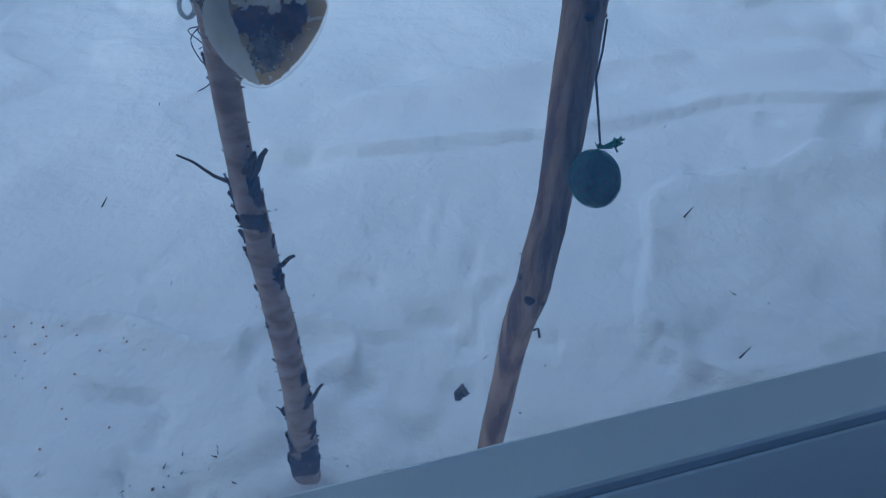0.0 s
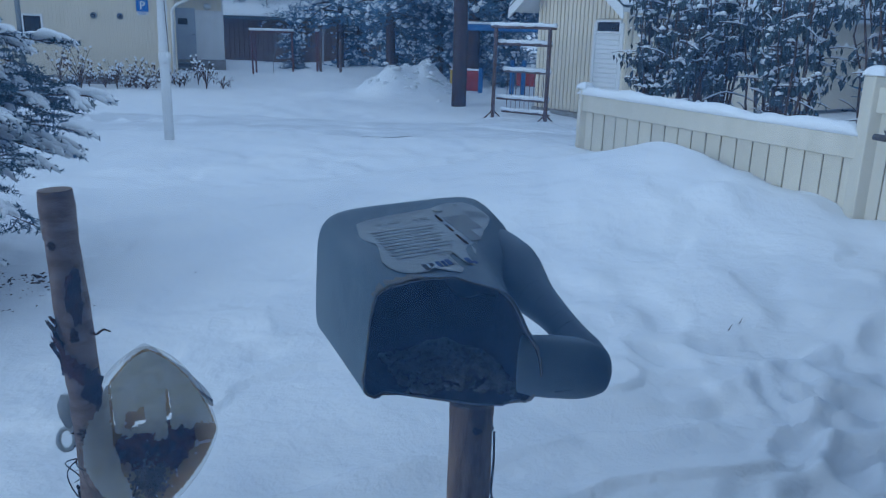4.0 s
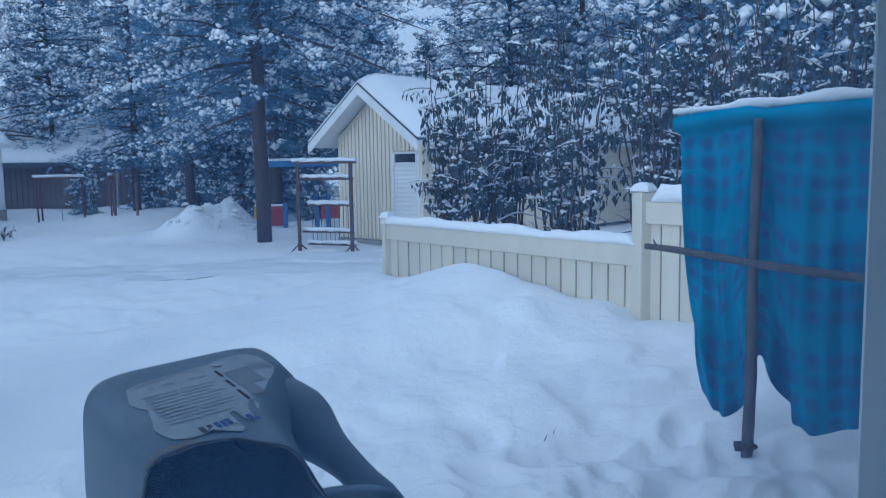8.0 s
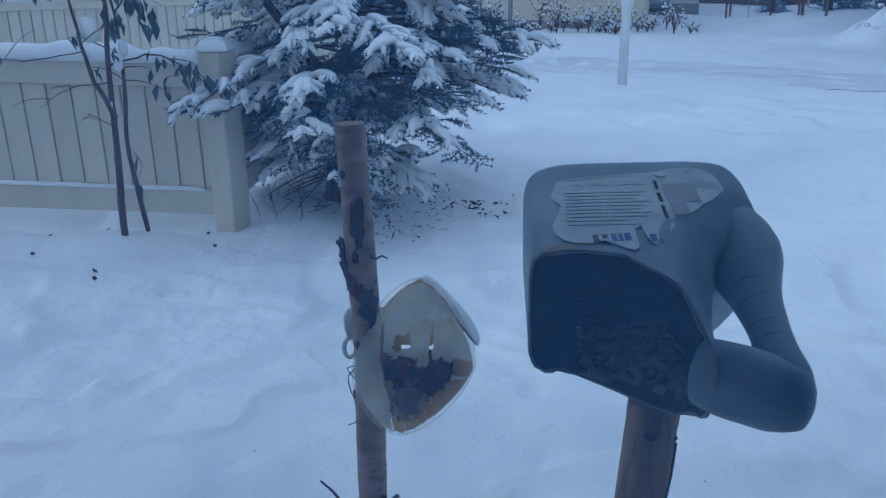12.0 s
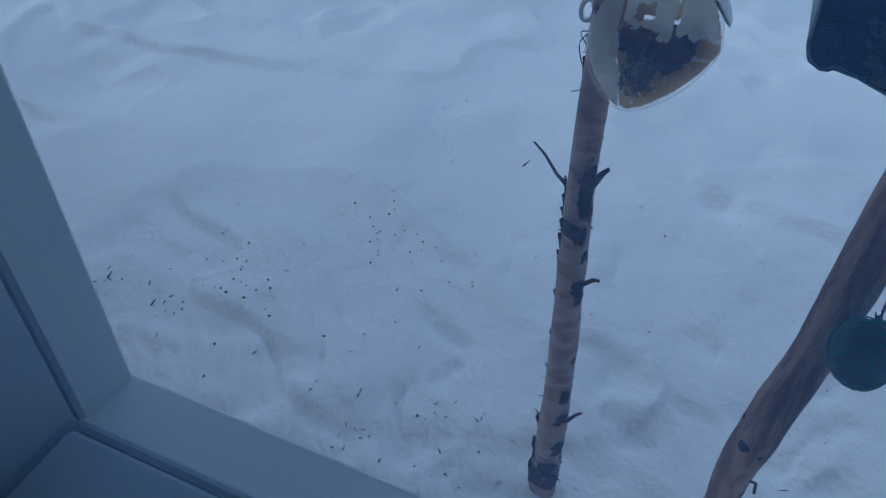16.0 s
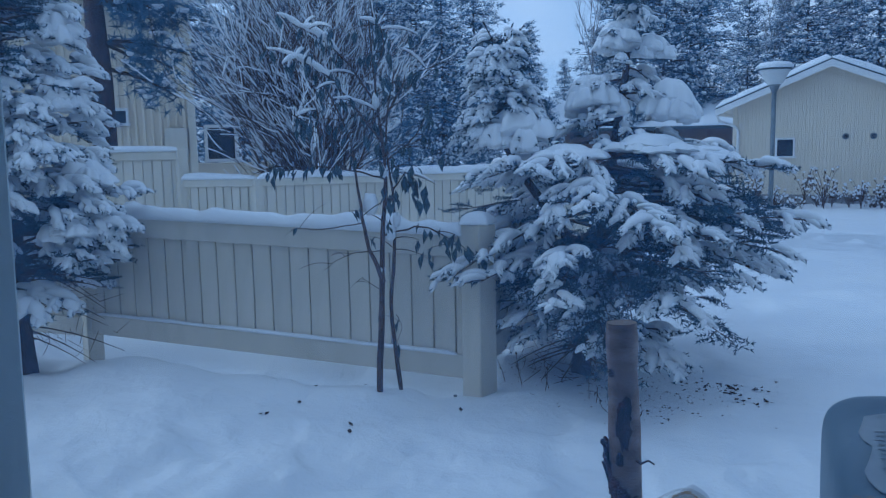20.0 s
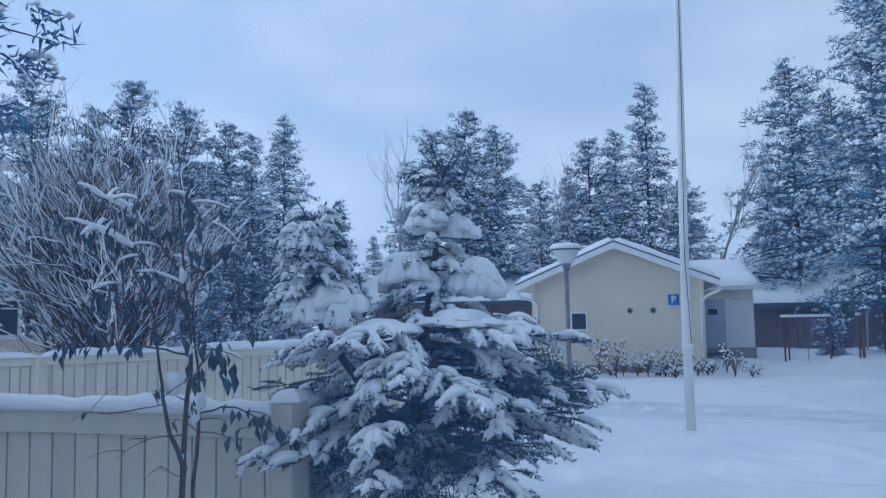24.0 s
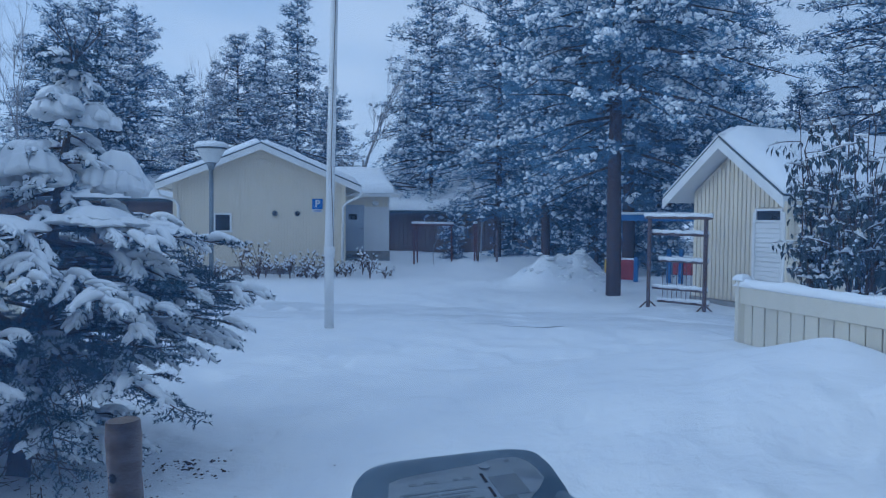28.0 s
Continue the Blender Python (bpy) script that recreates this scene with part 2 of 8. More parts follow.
CLEAR = mat("clear_plastic", (0.62, 0.65, 0.67), (0.78, 0.80, 0.81), 20, 0.2, 0.1, 90, trans=0.6)
NUT = mat("orange_crumbs", (0.22, 0.09, 0.035), (0.30, 0.13, 0.06), 60, 0.9, 0.3)
ROOMPAINT = mat("room_paint", (0.68, 0.67, 0.64), (0.74, 0.73, 0.70), 2, 0.8, 0.1)
HOUSEWALL = mat("house_boards", (0.55, 0.48, 0.35), (0.62, 0.54, 0.40), 2, 0.6, 0.1)
WIRE = mat("thin_wire", (0.05, 0.05, 0.06), (0.09, 0.09, 0.10), 30, 0.4, 0.0, metal=0.6)


def towel_material():
    """Turquoise terry cloth with rows of dull violet dots."""
    m = mat("towel_cloth", (0.020, 0.190, 0.33), (0.040, 0.275, 0.45), 5, 0.95, 0.5, 220, spec=0.1)
    n, l = m.node_tree.nodes, m.node_tree.links
    b = n["Principled BSDF"]
    base = b.inputs["Base Color"].links[0].from_socket
    uv = n.new("ShaderNodeUVMap")
    sp = n.new("ShaderNodeSeparateXYZ")
    l.new(uv.outputs[0], sp.inputs[0])

    def math_node(op, a, c=None, third=None):
        k = n.new("ShaderNodeMath")
        k.operation = op
        for slot, v in enumerate((a, c, third)):
            if v is None:
                continue
            if isinstance(v, (int, float)):
                k.inputs[slot].default_value = v
            else:
                l.new(v, k.inputs[slot])
        return k.outputs[0]

    fx = math_node("SUBTRACT", math_node("FRACT", math_node("DIVIDE", sp.outputs[0], 0.088)), 0.5)
    fy = math_node("SUBTRACT", math_node("FRACT", math_node("DIVIDE", sp.outputs[1], 0.092)), 0.5)
    d = math_node("ADD", math_node("MULTIPLY", fx, fx), math_node("MULTIPLY", fy, fy))
    wob = n.new("ShaderNodeTexNoise")
    wob.inputs["Scale"].default_value = 30
    l.new(uv.outputs[0], wob.inputs["Vector"])
    d = math_node("ADD", d, math_node("MULTIPLY", wob.outputs["Fac"], 0.06))
    band = math_node("GREATER_THAN", math_node("FRACT", math_node("DIVIDE", sp.outputs[1], 0.46)), 0.20)
    dot = math_node("MULTIPLY", math_node("LESS_THAN", d, 0.165), band)
    fac = math_node("MULTIPLY", dot, 0.62)
    mixc = n.new("ShaderNodeMixRGB")
    mixc.inputs[2].default_value = (0.050, 0.070, 0.22, 1)
    l.new(fac, mixc.inputs[0])
    l.new(base, mixc.inputs[1])
    l.new(mixc.outputs[0], b.inputs["Base Color"])
    return m


TOWEL = towel_material()


def pane_material():
    m = bpy.data.materials.new("window_glass")
    m.use_nodes = True
    n, l = m.node_tree.nodes, m.node_tree.links
    n.clear()
    o = n.new("ShaderNodeOutputMaterial")
    t = n.new("ShaderNodeBsdfTransparent")
    t.inputs[0].default_value = (0.93, 0.96, 0.97, 1)
    g = n.new("ShaderNodeBsdfGlossy")
    g.inputs["Roughness"].default_value = 0.02
    fr = n.new("ShaderNodeLayerWeight")
    pw = n.new("ShaderNodeMath")
    pw.operation, pw.inputs[1].default_value = "POWER", 5.0
    ma = n.new("ShaderNodeMath")
    ma.operation, ma.inputs[1].default_value, ma.inputs[2].default_value = "MULTIPLY_ADD", 0.6, 0.012
    mxs = n.new("ShaderNodeMixShader")
    l.new(fr.outputs["Facing"], pw.inputs[0])
    l.new(pw.outputs[0], ma.inputs[0])
    l.new(ma.outputs[0], mxs.inputs[0])
    l.new(t.outputs[0], mxs.inputs[1])
    l.new(g.outputs[0], mxs.inputs[2])
    # blue haze over the whole view, put into the glass as an uneven translucent tint
    veil = n.new("ShaderNodeBsdfTranslucent")
    veil.inputs[0].default_value = (0.30, 0.52, 1.0, 1)
    smear = n.new("ShaderNodeTexNoise")
    smear.inputs["Scale"].default_value, smear.inputs["Detail"].default_value = 3.0, 4
    tcd = n.new("ShaderNodeTexCoord")
    l.new(tcd.outputs["Object"], smear.inputs["Vector"])
    amount = n.new("ShaderNodeMath")
    amount.operation, amount.inputs[1].default_value, amount.inputs[2].default_value = "MULTIPLY_ADD", 0.06, 0.062
    l.new(smear.outputs["Fac"], amount.inputs[0])
    veiled = n.new("ShaderNodeMixShader")
    l.new(amount.outputs[0], veiled.inputs[0])
    l.new(mxs.outputs[0], veiled.inputs[1])
    l.new(veil.outputs[0], veiled.inputs[2])
    l.new(veiled.outputs[0], o.inputs[0])
    return m


PANE = pane_material()

# ---- mesh helpers ----
RNG = np.random.default_rng(7)


class Build:
    """Collects vertices and faces, and makes one mesh of them."""

    def __init__(self):
        self.v, self.f, self.n = [], [], 0

    def add(self, v, *faces):
        v = np.asarray(v, float).reshape(-1, 3)
        for f in faces:
            f = np.asarray(f, int)
            if len(f):
                self.f.append(f + self.n)
        self.v.append(v)
        self.n += len(v)
        return self

    def mesh(self, name, material, smooth=False):
        me = bpy.data.meshes.new(name)
        v = np.concatenate(self.v) if self.v else np.zeros((0, 3))
        me.vertices.add(len(v))
        me.vertices.foreach_set("co", v.ravel())
        sizes = np.concatenate([np.full(len(f), f.shape[1]) for f in self.f]) if self.f else np.zeros(0, int)
        loops = np.concatenate([f.ravel() for f in self.f]) if self.f else np.zeros(0, int)
        me.loops.add(len(loops))
        me.loops.foreach_set("vertex_index", loops.astype(np.int32))
        me.polygons.add(len(sizes))
        me.polygons.foreach_set("loop_start", np.r_[0, np.cumsum(sizes)[:-1]].astype(np.int32) if len(sizes) else np.zeros(0, np.int32))
        me.update(calc_edges=True)
        me.validate()
        me.polygons.foreach_set("use_smooth", np.full(len(me.polygons), bool(smooth)))
        me.materials.append(material)
        return me


def thing(name, label="", category="", group="", kind="", at=(0, 0, 0)):
    ob = new(name)
    ob.location = at
    return tagged(ob, label, category, group, kind)


def solid(name, b, material, label="", category="", group="", kind="", smooth=False):
    """A top-level thing of one mesh."""
    return tagged(new(name, b.mesh(name, material, smooth)), label, category, group, kind)


def part(name, b, material, parent, label="", smooth=False):
    """One mesh as a child; its points are given in the parent's own space."""
    ob = new(name, b if isinstance(b, bpy.types.Mesh) else b.mesh(name, material, smooth))
    ob.parent = parent
    return tagged(ob, label)


def chamfered(size, c=0.01):
    """A box about the origin with cut edges."""
    sx, sy, sz = (s / 2 for s in size)
    c = min(c, sx * 0.9, sy * 0.9, sz * 0.9)
    v, idx = [], {}
    for i, x in enumerate((-1, 1)):
        for j, y in enumerate((-1, 1)):
            for k, z in enumerate((-1, 1)):
                for a in range(3):
                    p = [x * sx, y * sy, z * sz]
                    for b in range(3):
                        if b != a:
                            p[b] -= (x, y, z)[b] * c
                    idx[i, j, k, a] = len(v)
                    v.append(p)
    q, t = [], []
    for a in range(3):
        o = [b for b in range(3) if b != a]
        for s in (0, 1):
            loop = []
            for m, n_ in ((0, 0), (1, 0), (1, 1), (0, 1)):
                key = [0, 0, 0]
                key[a], key[o[0]], key[o[1]] = s, m, n_
                loop.append(idx[(*key, a)])
            q.append(loop if (s == 1) == (a != 1) else loop[::-1])
    for a in range(3):
        o = [b for b in range(3) if b != a]
        for m in (0, 1):
            for n_ in (0, 1):
                lo, hi = [0, 0, 0], [0, 0, 0]
                for key, s in ((lo, 0), (hi, 1)):
                    key[a], key[o[0]], key[o[1]] = s, m, n_
                loop = [idx[(*lo, o[0])], idx[(*hi, o[0])], idx[(*hi, o[1])], idx[(*lo, o[1])]]
                flip = (m == n_) == (a != 1)
                q.append(loop if flip else loop[::-1])
    for i in (0, 1):
        for j in (0, 1):
            for k in (0, 1):
                loop = [idx[i, j, k, 0], idx[i, j, k, 1], idx[i, j, k, 2]]
                t.append(loop if (i + j + k) % 2 else loop[::-1])
    return np.array(v), np.array(q), np.array(t)


def box(b, centre, size, m=None, c=0.01):
    v, q, t = chamfered(size, c)
    v = v + np.array(centre)
    if m is not None:
        v = v @ np.array(m.to_3x3()).T + np.array(m.translation)
    return b.add(v, q, t)


def boxed(centre, size, m=None, c=0.01):
    return box(Build(), centre, size, m, c)


def tube(b, pts, radii, n=8, caps=True, jitter=0.0, flat=1.0):
    """A tapered pipe along the points."""
    p = np.asarray(pts, float)
    r = np.broadcast_to(np.asarray(radii, float), (len(p),))
    d = np.gradient(p, axis=0)
    d /= np.linalg.norm(d, axis=1)[:, None] + 1e-9
    ref = np.array([0.13, 0.21, 0.97]) if abs(d[0][2]) < 0.9 else np.array([0.98, 0.17, 0.05])
    s = np.cross(d, ref)
    s /= np.linalg.norm(s, axis=1)[:, None] + 1e-9
    u = np.cross(s, d)
    a = np.linspace(0, 2 * np.pi, n, endpoint=False)
    rr = r[:, None] * (1 + (jitter * (RNG.random((len(p), n)) - 0.5) if jitter else 0))
    ring = p[:, None] + rr[..., None] * (np.cos(a)[None, :, None] * s[:, None] + flat * np.sin(a)[None, :, None] * u[:, None])
    v = ring.reshape(-1, 3)
    k = np.arange(len(p) - 1)[:, None] * n
    i = np.arange(n)[None]
    j = (i + 1) % n
    q = np.stack([k + i, k + j, k + n + j, k + n + i], -1).reshape(-1, 4)
    if caps:
        e = len(v)
        v = np.concatenate([v, p[:1], p[-1:]])
        last = (len(p) - 1) * n
        c1 = np.stack([np.full(n, e), j[0], i[0]], -1)
        c2 = np.stack([np.full(n, e + 1), last + i[0], last + j[0]], -1)
        return b.add(v, q, c1, c2)
    return b.add(v, q)


def sphere_template(rings, segs):
    v = [(0, 0, 1)]
    for i in range(1, rings):
        th = math.pi * i / rings
        v += [(math.sin(th) * math.cos(2 * math.pi * j / segs), math.sin(th) * math.sin(2 * math.pi * j / segs), math.cos(th)) for j in range(segs)]
    v.append((0, 0, -1))
    t, q = [], []
    for j in range(segs):
        k = (j + 1) % segs
        t.append((0, 1 + j, 1 + k))
        base = 1 + (rings - 2) * segs
        t.append((len(v) - 1, base + k, base + j))
        for i in range(rings - 2):
            a = 1 + i * segs
            q.append((a + j, a + segs + j, a + segs + k, a + k))
    return np.array(v), np.array(q, int).reshape(-1, 4), np.array(t, int)


BALL_MIN = sphere_template(2, 4)
BALL_LO, BALL_MID = sphere_template(3, 5), sphere_template(5, 8)


def blobs(b, centres, radii, tpl=BALL_LO, rough=0.25, spin=True):
    """Many lumpy balls at once; radii: one row of three for each."""
    c = np.asarray(centres, float).reshape(-1, 3)
    r = np.asarray(radii, float).reshape(-1, 3)
    tv, tq, tt = tpl
    k = len(c)
    lump = 1 + rough * (RNG.random((k, len(tv), 1)) - 0.5) * 2
    v = tv[None] * lump * r[:, None]
    if spin:
        a = RNG.random(k) * 6.283
        ca, sa = np.cos(a)[:, None], np.sin(a)[:, None]
        v = np.stack([v[..., 0] * ca - v[..., 1] * sa, v[..., 0] * sa + v[..., 1] * ca, v[..., 2]], -1)
    v = v + c[:, None]
    off = (np.arange(k) * len(tv))[:, None, None]
    faces = [(tt[None] + off).reshape(-1, 3)]
    if len(tq):
        faces.append((tq[None] + off).reshape(-1, 4))
    return b.add(v.reshape(-1, 3), *faces)


def spikes(b, base, tip, width):
    """Thin three-cornered blades from base to tip."""
    base, tip = np.asarray(base, float), np.asarray(tip, float)
    d = tip - base
    s = np.cross(d, RNG.normal(size=d.shape))
    s /= np.linalg.norm(s, axis=1)[:, None] + 1e-9
    w = np.broadcast_to(np.asarray(width, float), (len(base),))[:, None]
    v = np.stack([base - s * w / 2, base + s * w / 2, tip], 1).reshape(-1, 3)
    return b.add(v, np.arange(len(v)).reshape(-1, 3))


def unit(v):
    v = np.asarray(v, float)
    return v / (np.linalg.norm(v, axis=-1, keepdims=True) + 1e-9)


def hash2(i, j, s):
    h = np.sin(i * 127.1 + j * 311.7 + s * 74.7) * 43758.5453
    return h - np.floor(h)


def noise2(x, y, s=0):
    i, j = np.floor(x), np.floor(y)
    u, w = x - i, y - j
    u, w = u * u * (3 - 2 * u), w * w * (3 - 2 * w)
    return (hash2(i, j, s) * (1 - u) + hash2(i + 1, j, s) * u) * (1 - w) + (hash2(i, j + 1, s) * (1 - u) + hash2(i + 1, j + 1, s) * u) * w - 0.5


def sstep(a, b, x):
    t = np.clip((x - a) / (b - a), 0, 1)
    return t * t * (3 - 2 * t)


# ---- the plan ----
FA, FB = np.array([2.12, 7.72]), np.array([3.44, 5.2])      # right fence: end and tall post
FD = (FB - FA) / np.linalg.norm(FB - FA)
FN = np.array([-FD[1], FD[0]]) * -1                          # from the fence to the window side
LC, LP = np.array([-3.34, 3.98]), np.array([-6.45, 2.63])    # left fence: corner and far post
P0 = np.array([-0.3416, 0.2527])                               # window: outer corner at the left
WA, WN = np.array([0.944, 0.330]), np.array([-0.330, 0.944])  # along the wall, outwards
WIN_W, SILL_Z = 1.08, 0.838


# old footprints, half filled: to and from the cloth stand, and across the yard
_r = random.Random(77)
STEPS = [(1.25 + 1.15 * k / 15 + _r.gauss(0, 0.17), 1.85 + 1.25 * k / 15 + _r.gauss(0, 0.17), _r.gauss(0.8, 0.5), _r.uniform(0.015, 0.045)) for k in range(16)]
STEPS += [(1.95 + _r.gauss(0, 0.28), 2.65 + _r.gauss(0, 0.35), _r.uniform(0, 3.1), _r.uniform(0.015, 0.05)) for k in range(22)]
STEPS += [(-0.2 + 0.42 * k + _r.gauss(0, 0.05), 8.6 + 0.25 * k + 0.12 * (-1) ** k, 0.6, 0.05) for k in range(9)]


def ground(x, y):
    """Height of the snow."""
    x, y = np.asarray(x, float), np.asarray(y, float)
    rr = np.hypot(x, y)
    z = -0.09 - 0.10 * sstep(1.4, 3.8, rr) + 0.04 * sstep(4, 8, rr) - 0.34 * sstep(13.5, 24, rr) * sstep(2.0, -4.0, x) + 0.14 * sstep(25, 32, rr)
    along = (x - FA[0]) * FD[0] + (y - FA[1]) * FD[1]
    off = (x - FA[0]) * FN[0] + (y - FA[1]) * FN[1]
    bank = (0.53 + 0.06 * sstep(0.3, 1.0, along) * sstep(2.2, 1.3, along) - 0.11 * sstep(1.6, 2.9, along)) * np.exp(-(np.maximum(off, 0) / 3.1) ** 2) * sstep(-2.2, 0.3, along) * sstep(15.0, 7.5, along)
    bank = np.where(off < -0.1, bank * sstep(-1.6, -0.1, off) * 0.6 + 0.1 * sstep(-0.2, -1.5, off) * sstep(-2, 0.3, along), bank)
    z = z + bank * (1 + 0.25 * noise2(x * 1.7, y * 1.7, 3))
    for cx, cy, h, sx, sy in ((1.25, 20.0, 0.62, 0.9, 1.0), (-0.5, 20.4, 0.18, 1.4, 0.9), (0.55, 19.6, 0.33, 0.6, 0.7), (2.52, 2.93, 0.09, 0.45, 0.4), (3.0, 5.5, 0.12, 0.8, 0.6), (2.75, 5.9, 0.09, 1.0, 0.8), (2.9, 14.0, 0.08, 1.2, 1.0),
                              (-3.4, 5.0, 0.06, 1.0, 0.8), (-5.2, 2.5, 0.06, 1.2, 0.4), (-3.7, 3.5, 0.05, 0.5, 0.3), (1.0, 9.6, 0.10, 2.0, 0.8),
                              (-5.4, 27.5, 0.15, 1.2, 2.0), (-1.6, 29.0, 0.18, 3.0, 1.2)):
        z = z + h * np.exp(-((x - cx) / sx) ** 2 - ((y - cy) / sy) ** 2) * (1 + 0.7 * noise2(x * 2.3, y * 2.3, 5) + 0.5 * noise2(x * 4.1, y * 4.1, 16))
    road = np.exp(-((y - 13.6 + 0.12 * x) / 1.5) ** 2) * sstep(30, 12, np.abs(x))
    z = z - 0.06 * road * (0.6 + 0.8 * sstep(0.05, 0.2, np.abs(noise2(x * 0.22, (y + 0.12 * x) * 2.1, 8))))
    for yc in (12.5, 13.9, 14.6):
        z = z - 0.055 * np.exp(-((y - yc + 0.12 * x + 0.25 * noise2(x * 0.3, x * 0, 23)) / 0.16) ** 2) * sstep(-0.35, 0.1, noise2(x * 0.5, y * 0.2, 24)) * sstep(30, 12, np.abs(x))
    z = z + 0.07 * noise2(x * 0.6, y * 0.6, 1) * sstep(0.5, 4, rr) + 0.05 * noise2(x * 1.9, y * 1.9, 2)
    z = z - 0.035 * sstep(0.12, 0.30, noise2(x * 2.7 + 0.8 * noise2(x * 4, y * 4, 31), y * 2.7, 32)) * sstep(1.5, 4, rr) * sstep(24, 12, rr)
    z = z + 0.024 * noise2(x * 6, y * 6, 4) + 0.005 * noise2(x * 17, y * 17, 6) * sstep(9, 3, rr)
    # soft wind edges and old tracks near the window
    ridge = noise2(x * 1.1 + 0.7 * noise2(x * 3, y * 3, 9), y * 3.0 - 0.5 * x + 0.6 * noise2(x * 2.2, y * 2.2, 19), 11)
    z = z + 0.024 * (sstep(0.02, 0.05, ridge) * sstep(0.42, 0.06, ridge)) * sstep(7, 3, rr) + 0.006 * noise2(x * 31, y * 31, 18) * sstep(2.6, 0.8, rr)
    pits = noise2(x * 15 + 2 * noise2(x * 8, y * 8, 21), y * 15, 12)
    z = z - 0.020 * sstep(0.15, 0.40, pits) * sstep(1.5, 0.5, np.hypot(x + 0.2, y - 0.7)) - 0.02 * sstep(0.3, 0.42, noise2(x * 4.1, y * 4.1, 13)) * sstep(6, 2, rr)
    wd = (x - P0[0]) * WN[0] + (y - P0[1]) * WN[1]
    z = z + (0.030 * noise2(x * 13, y * 13, 26) + 0.020 * noise2(x * 29, y * 29, 27)) * sstep(0.95, 0.35, wd + 0.3 * noise2(x * 3, y * 3, 28))
    # trodden snow by the cloth stand
    z = z - 0.06 * sstep(0.10, 0.30, noise2(x * 3.3, y * 2.2, 14)) * np.exp(-((x - 1.9) / 0.9) ** 2 - ((y - 2.9) / 1.1) ** 2)
    for fx, fy, turn, deep in STEPS:
        ca, sa = math.cos(turn), math.sin(turn)
        d = ((((x - fx) * ca + (y - fy) * sa) / 0.15) ** 2 + ((-(x - fx) * sa + (y - fy) * ca) / 0.075) ** 2)
        z = z - deep * np.exp(-d ** 2) + 0.35 * deep * np.exp(-(np.sqrt(d) - 1.45) ** 2 / 0.12)
    # the small bank below the left fence
    lo = np.abs((x - LC[0]) * 0.398 - (y - LC[1]) * 0.917)
    z = z - 0.09 * np.exp(-(lo / 0.22) ** 2) * sstep(-7.5, -6.5, x) * sstep(-3.3, -3.8, x)
    z = z + 0.05 * np.exp(-((lo - 0.50) / 0.22) ** 2) * sstep(-7.5, -5.5, x) * sstep(-3.2, -3.8, x) * (1 + 1.2 * noise2(x * 2.5, y * 2.5, 15))
    return z


def gz(x, y):
    return float(ground(x, y))


def snow_sheet():
    ring = np.concatenate([np.linspace(0.3, 3.6, 140)[:-1], np.geomspace(3.6, 40, 150)[:-1], np.geomspace(40, 2500, 30)])
    front = np.linspace(-50, 96, 420)
    back = np.linspace(96, 310, 40)[1:-1]
    a = np.radians(np.concatenate([front, back]))
    x = 0.1 - ring[:, None] * np.sin(a)[None]
    y = 0.1 + ring[:, None] * np.cos(a)[None]
    z = ground(x, y)
    inside = (x - P0[0]) * WN[0] + (y - P0[1]) * WN[1]
    z = np.where(inside < -0.02, -0.24, z)
    v = np.stack([x, y, z], -1).reshape(-1, 3)
    n, m = len(ring), len(a)
    i = np.arange(n - 1)[:, None] * m
    j = np.arange(m)[None]
    k = (j + 1) % m
    q = np.stack([i + j, i + k, i + m + k, i + m + j], -1).reshape(-1, 4)
    b = Build().add(v, q[:, ::-1])
    return solid("ground", b, SNOW, "white snow cover with soft drifts and tracks", "ground", kind="structure", smooth=True)


snow_sheet()


def packed_road():
    """Driven snow across the yard, a little greyer than the rest, with ragged edges."""
    n, m = 360, 25
    X, V = np.meshgrid(np.linspace(-16, 20, n), np.linspace(-1, 1, m), indexing="ij")
    wid = 1.25 + 0.5 * noise2(X * 0.7, np.sign(V) * 3.0, 41) + 0.25 * noise2(X * 2.9, np.sign(V) * 5.0, 42)
    Y = 13.5 - 0.12 * X + V * wid
    Z = ground(X, Y) + 0.012 * (1 - V ** 8) - 0.004
    v = np.stack([X, Y, Z], -1).reshape(-1, 3)
    i = (np.arange(n - 1)[:, None] * m + np.arange(m - 1)[None]).ravel()
    b = Build().add(v, np.stack([i, i + m, i + m + 1, i + 1], -1))
    solid("road", b, PACKED, "packed greyish snow on the drive across the yard", "road", kind="structure", smooth=True)


packed_road()


WM = Matrix(((WA[0], WN[0], 0, P0[0]), (WA[1], WN[1], 0, P0[1]), (0, 0, 1, 0), (0, 0, 0, 1)))


def slab(b, corners, thick):
    """A plate from four top corners, with thickness downwards."""
    c = np.asarray(corners, float)
    v = np.concatenate([c, c - np.array([0, 0, thick])])
    return b.add(v, np.array([[0, 1, 2, 3], [7, 6, 5, 4], [0, 4, 5, 1], [1, 5, 6, 2], [2, 6, 7, 3], [3, 7, 4, 0]]))


def pile_clods():
    g = np.random.default_rng(91)
    n = 150
    p = np.c_[g.normal(1.1, 0.8, n), g.normal(19.7, 0.6, n)]
    r = g.uniform(0.02, 0.10, n) * np.exp(-((p[:, 0] - 1.1) / 1.6) ** 2)
    b = Build()
    blobs(b, np.c_[p, ground(p[:, 0], p[:, 1]) - 0.15 * r], r[:, None] * np.array([1.4, 1.1, 0.6]), BALL_MID, 0.3)
    solid("snow_clods", b, SNOW_FAR, "rough clods on the ploughed snow pile", "snow", kind="stuff", smooth=True)


pile_clods()


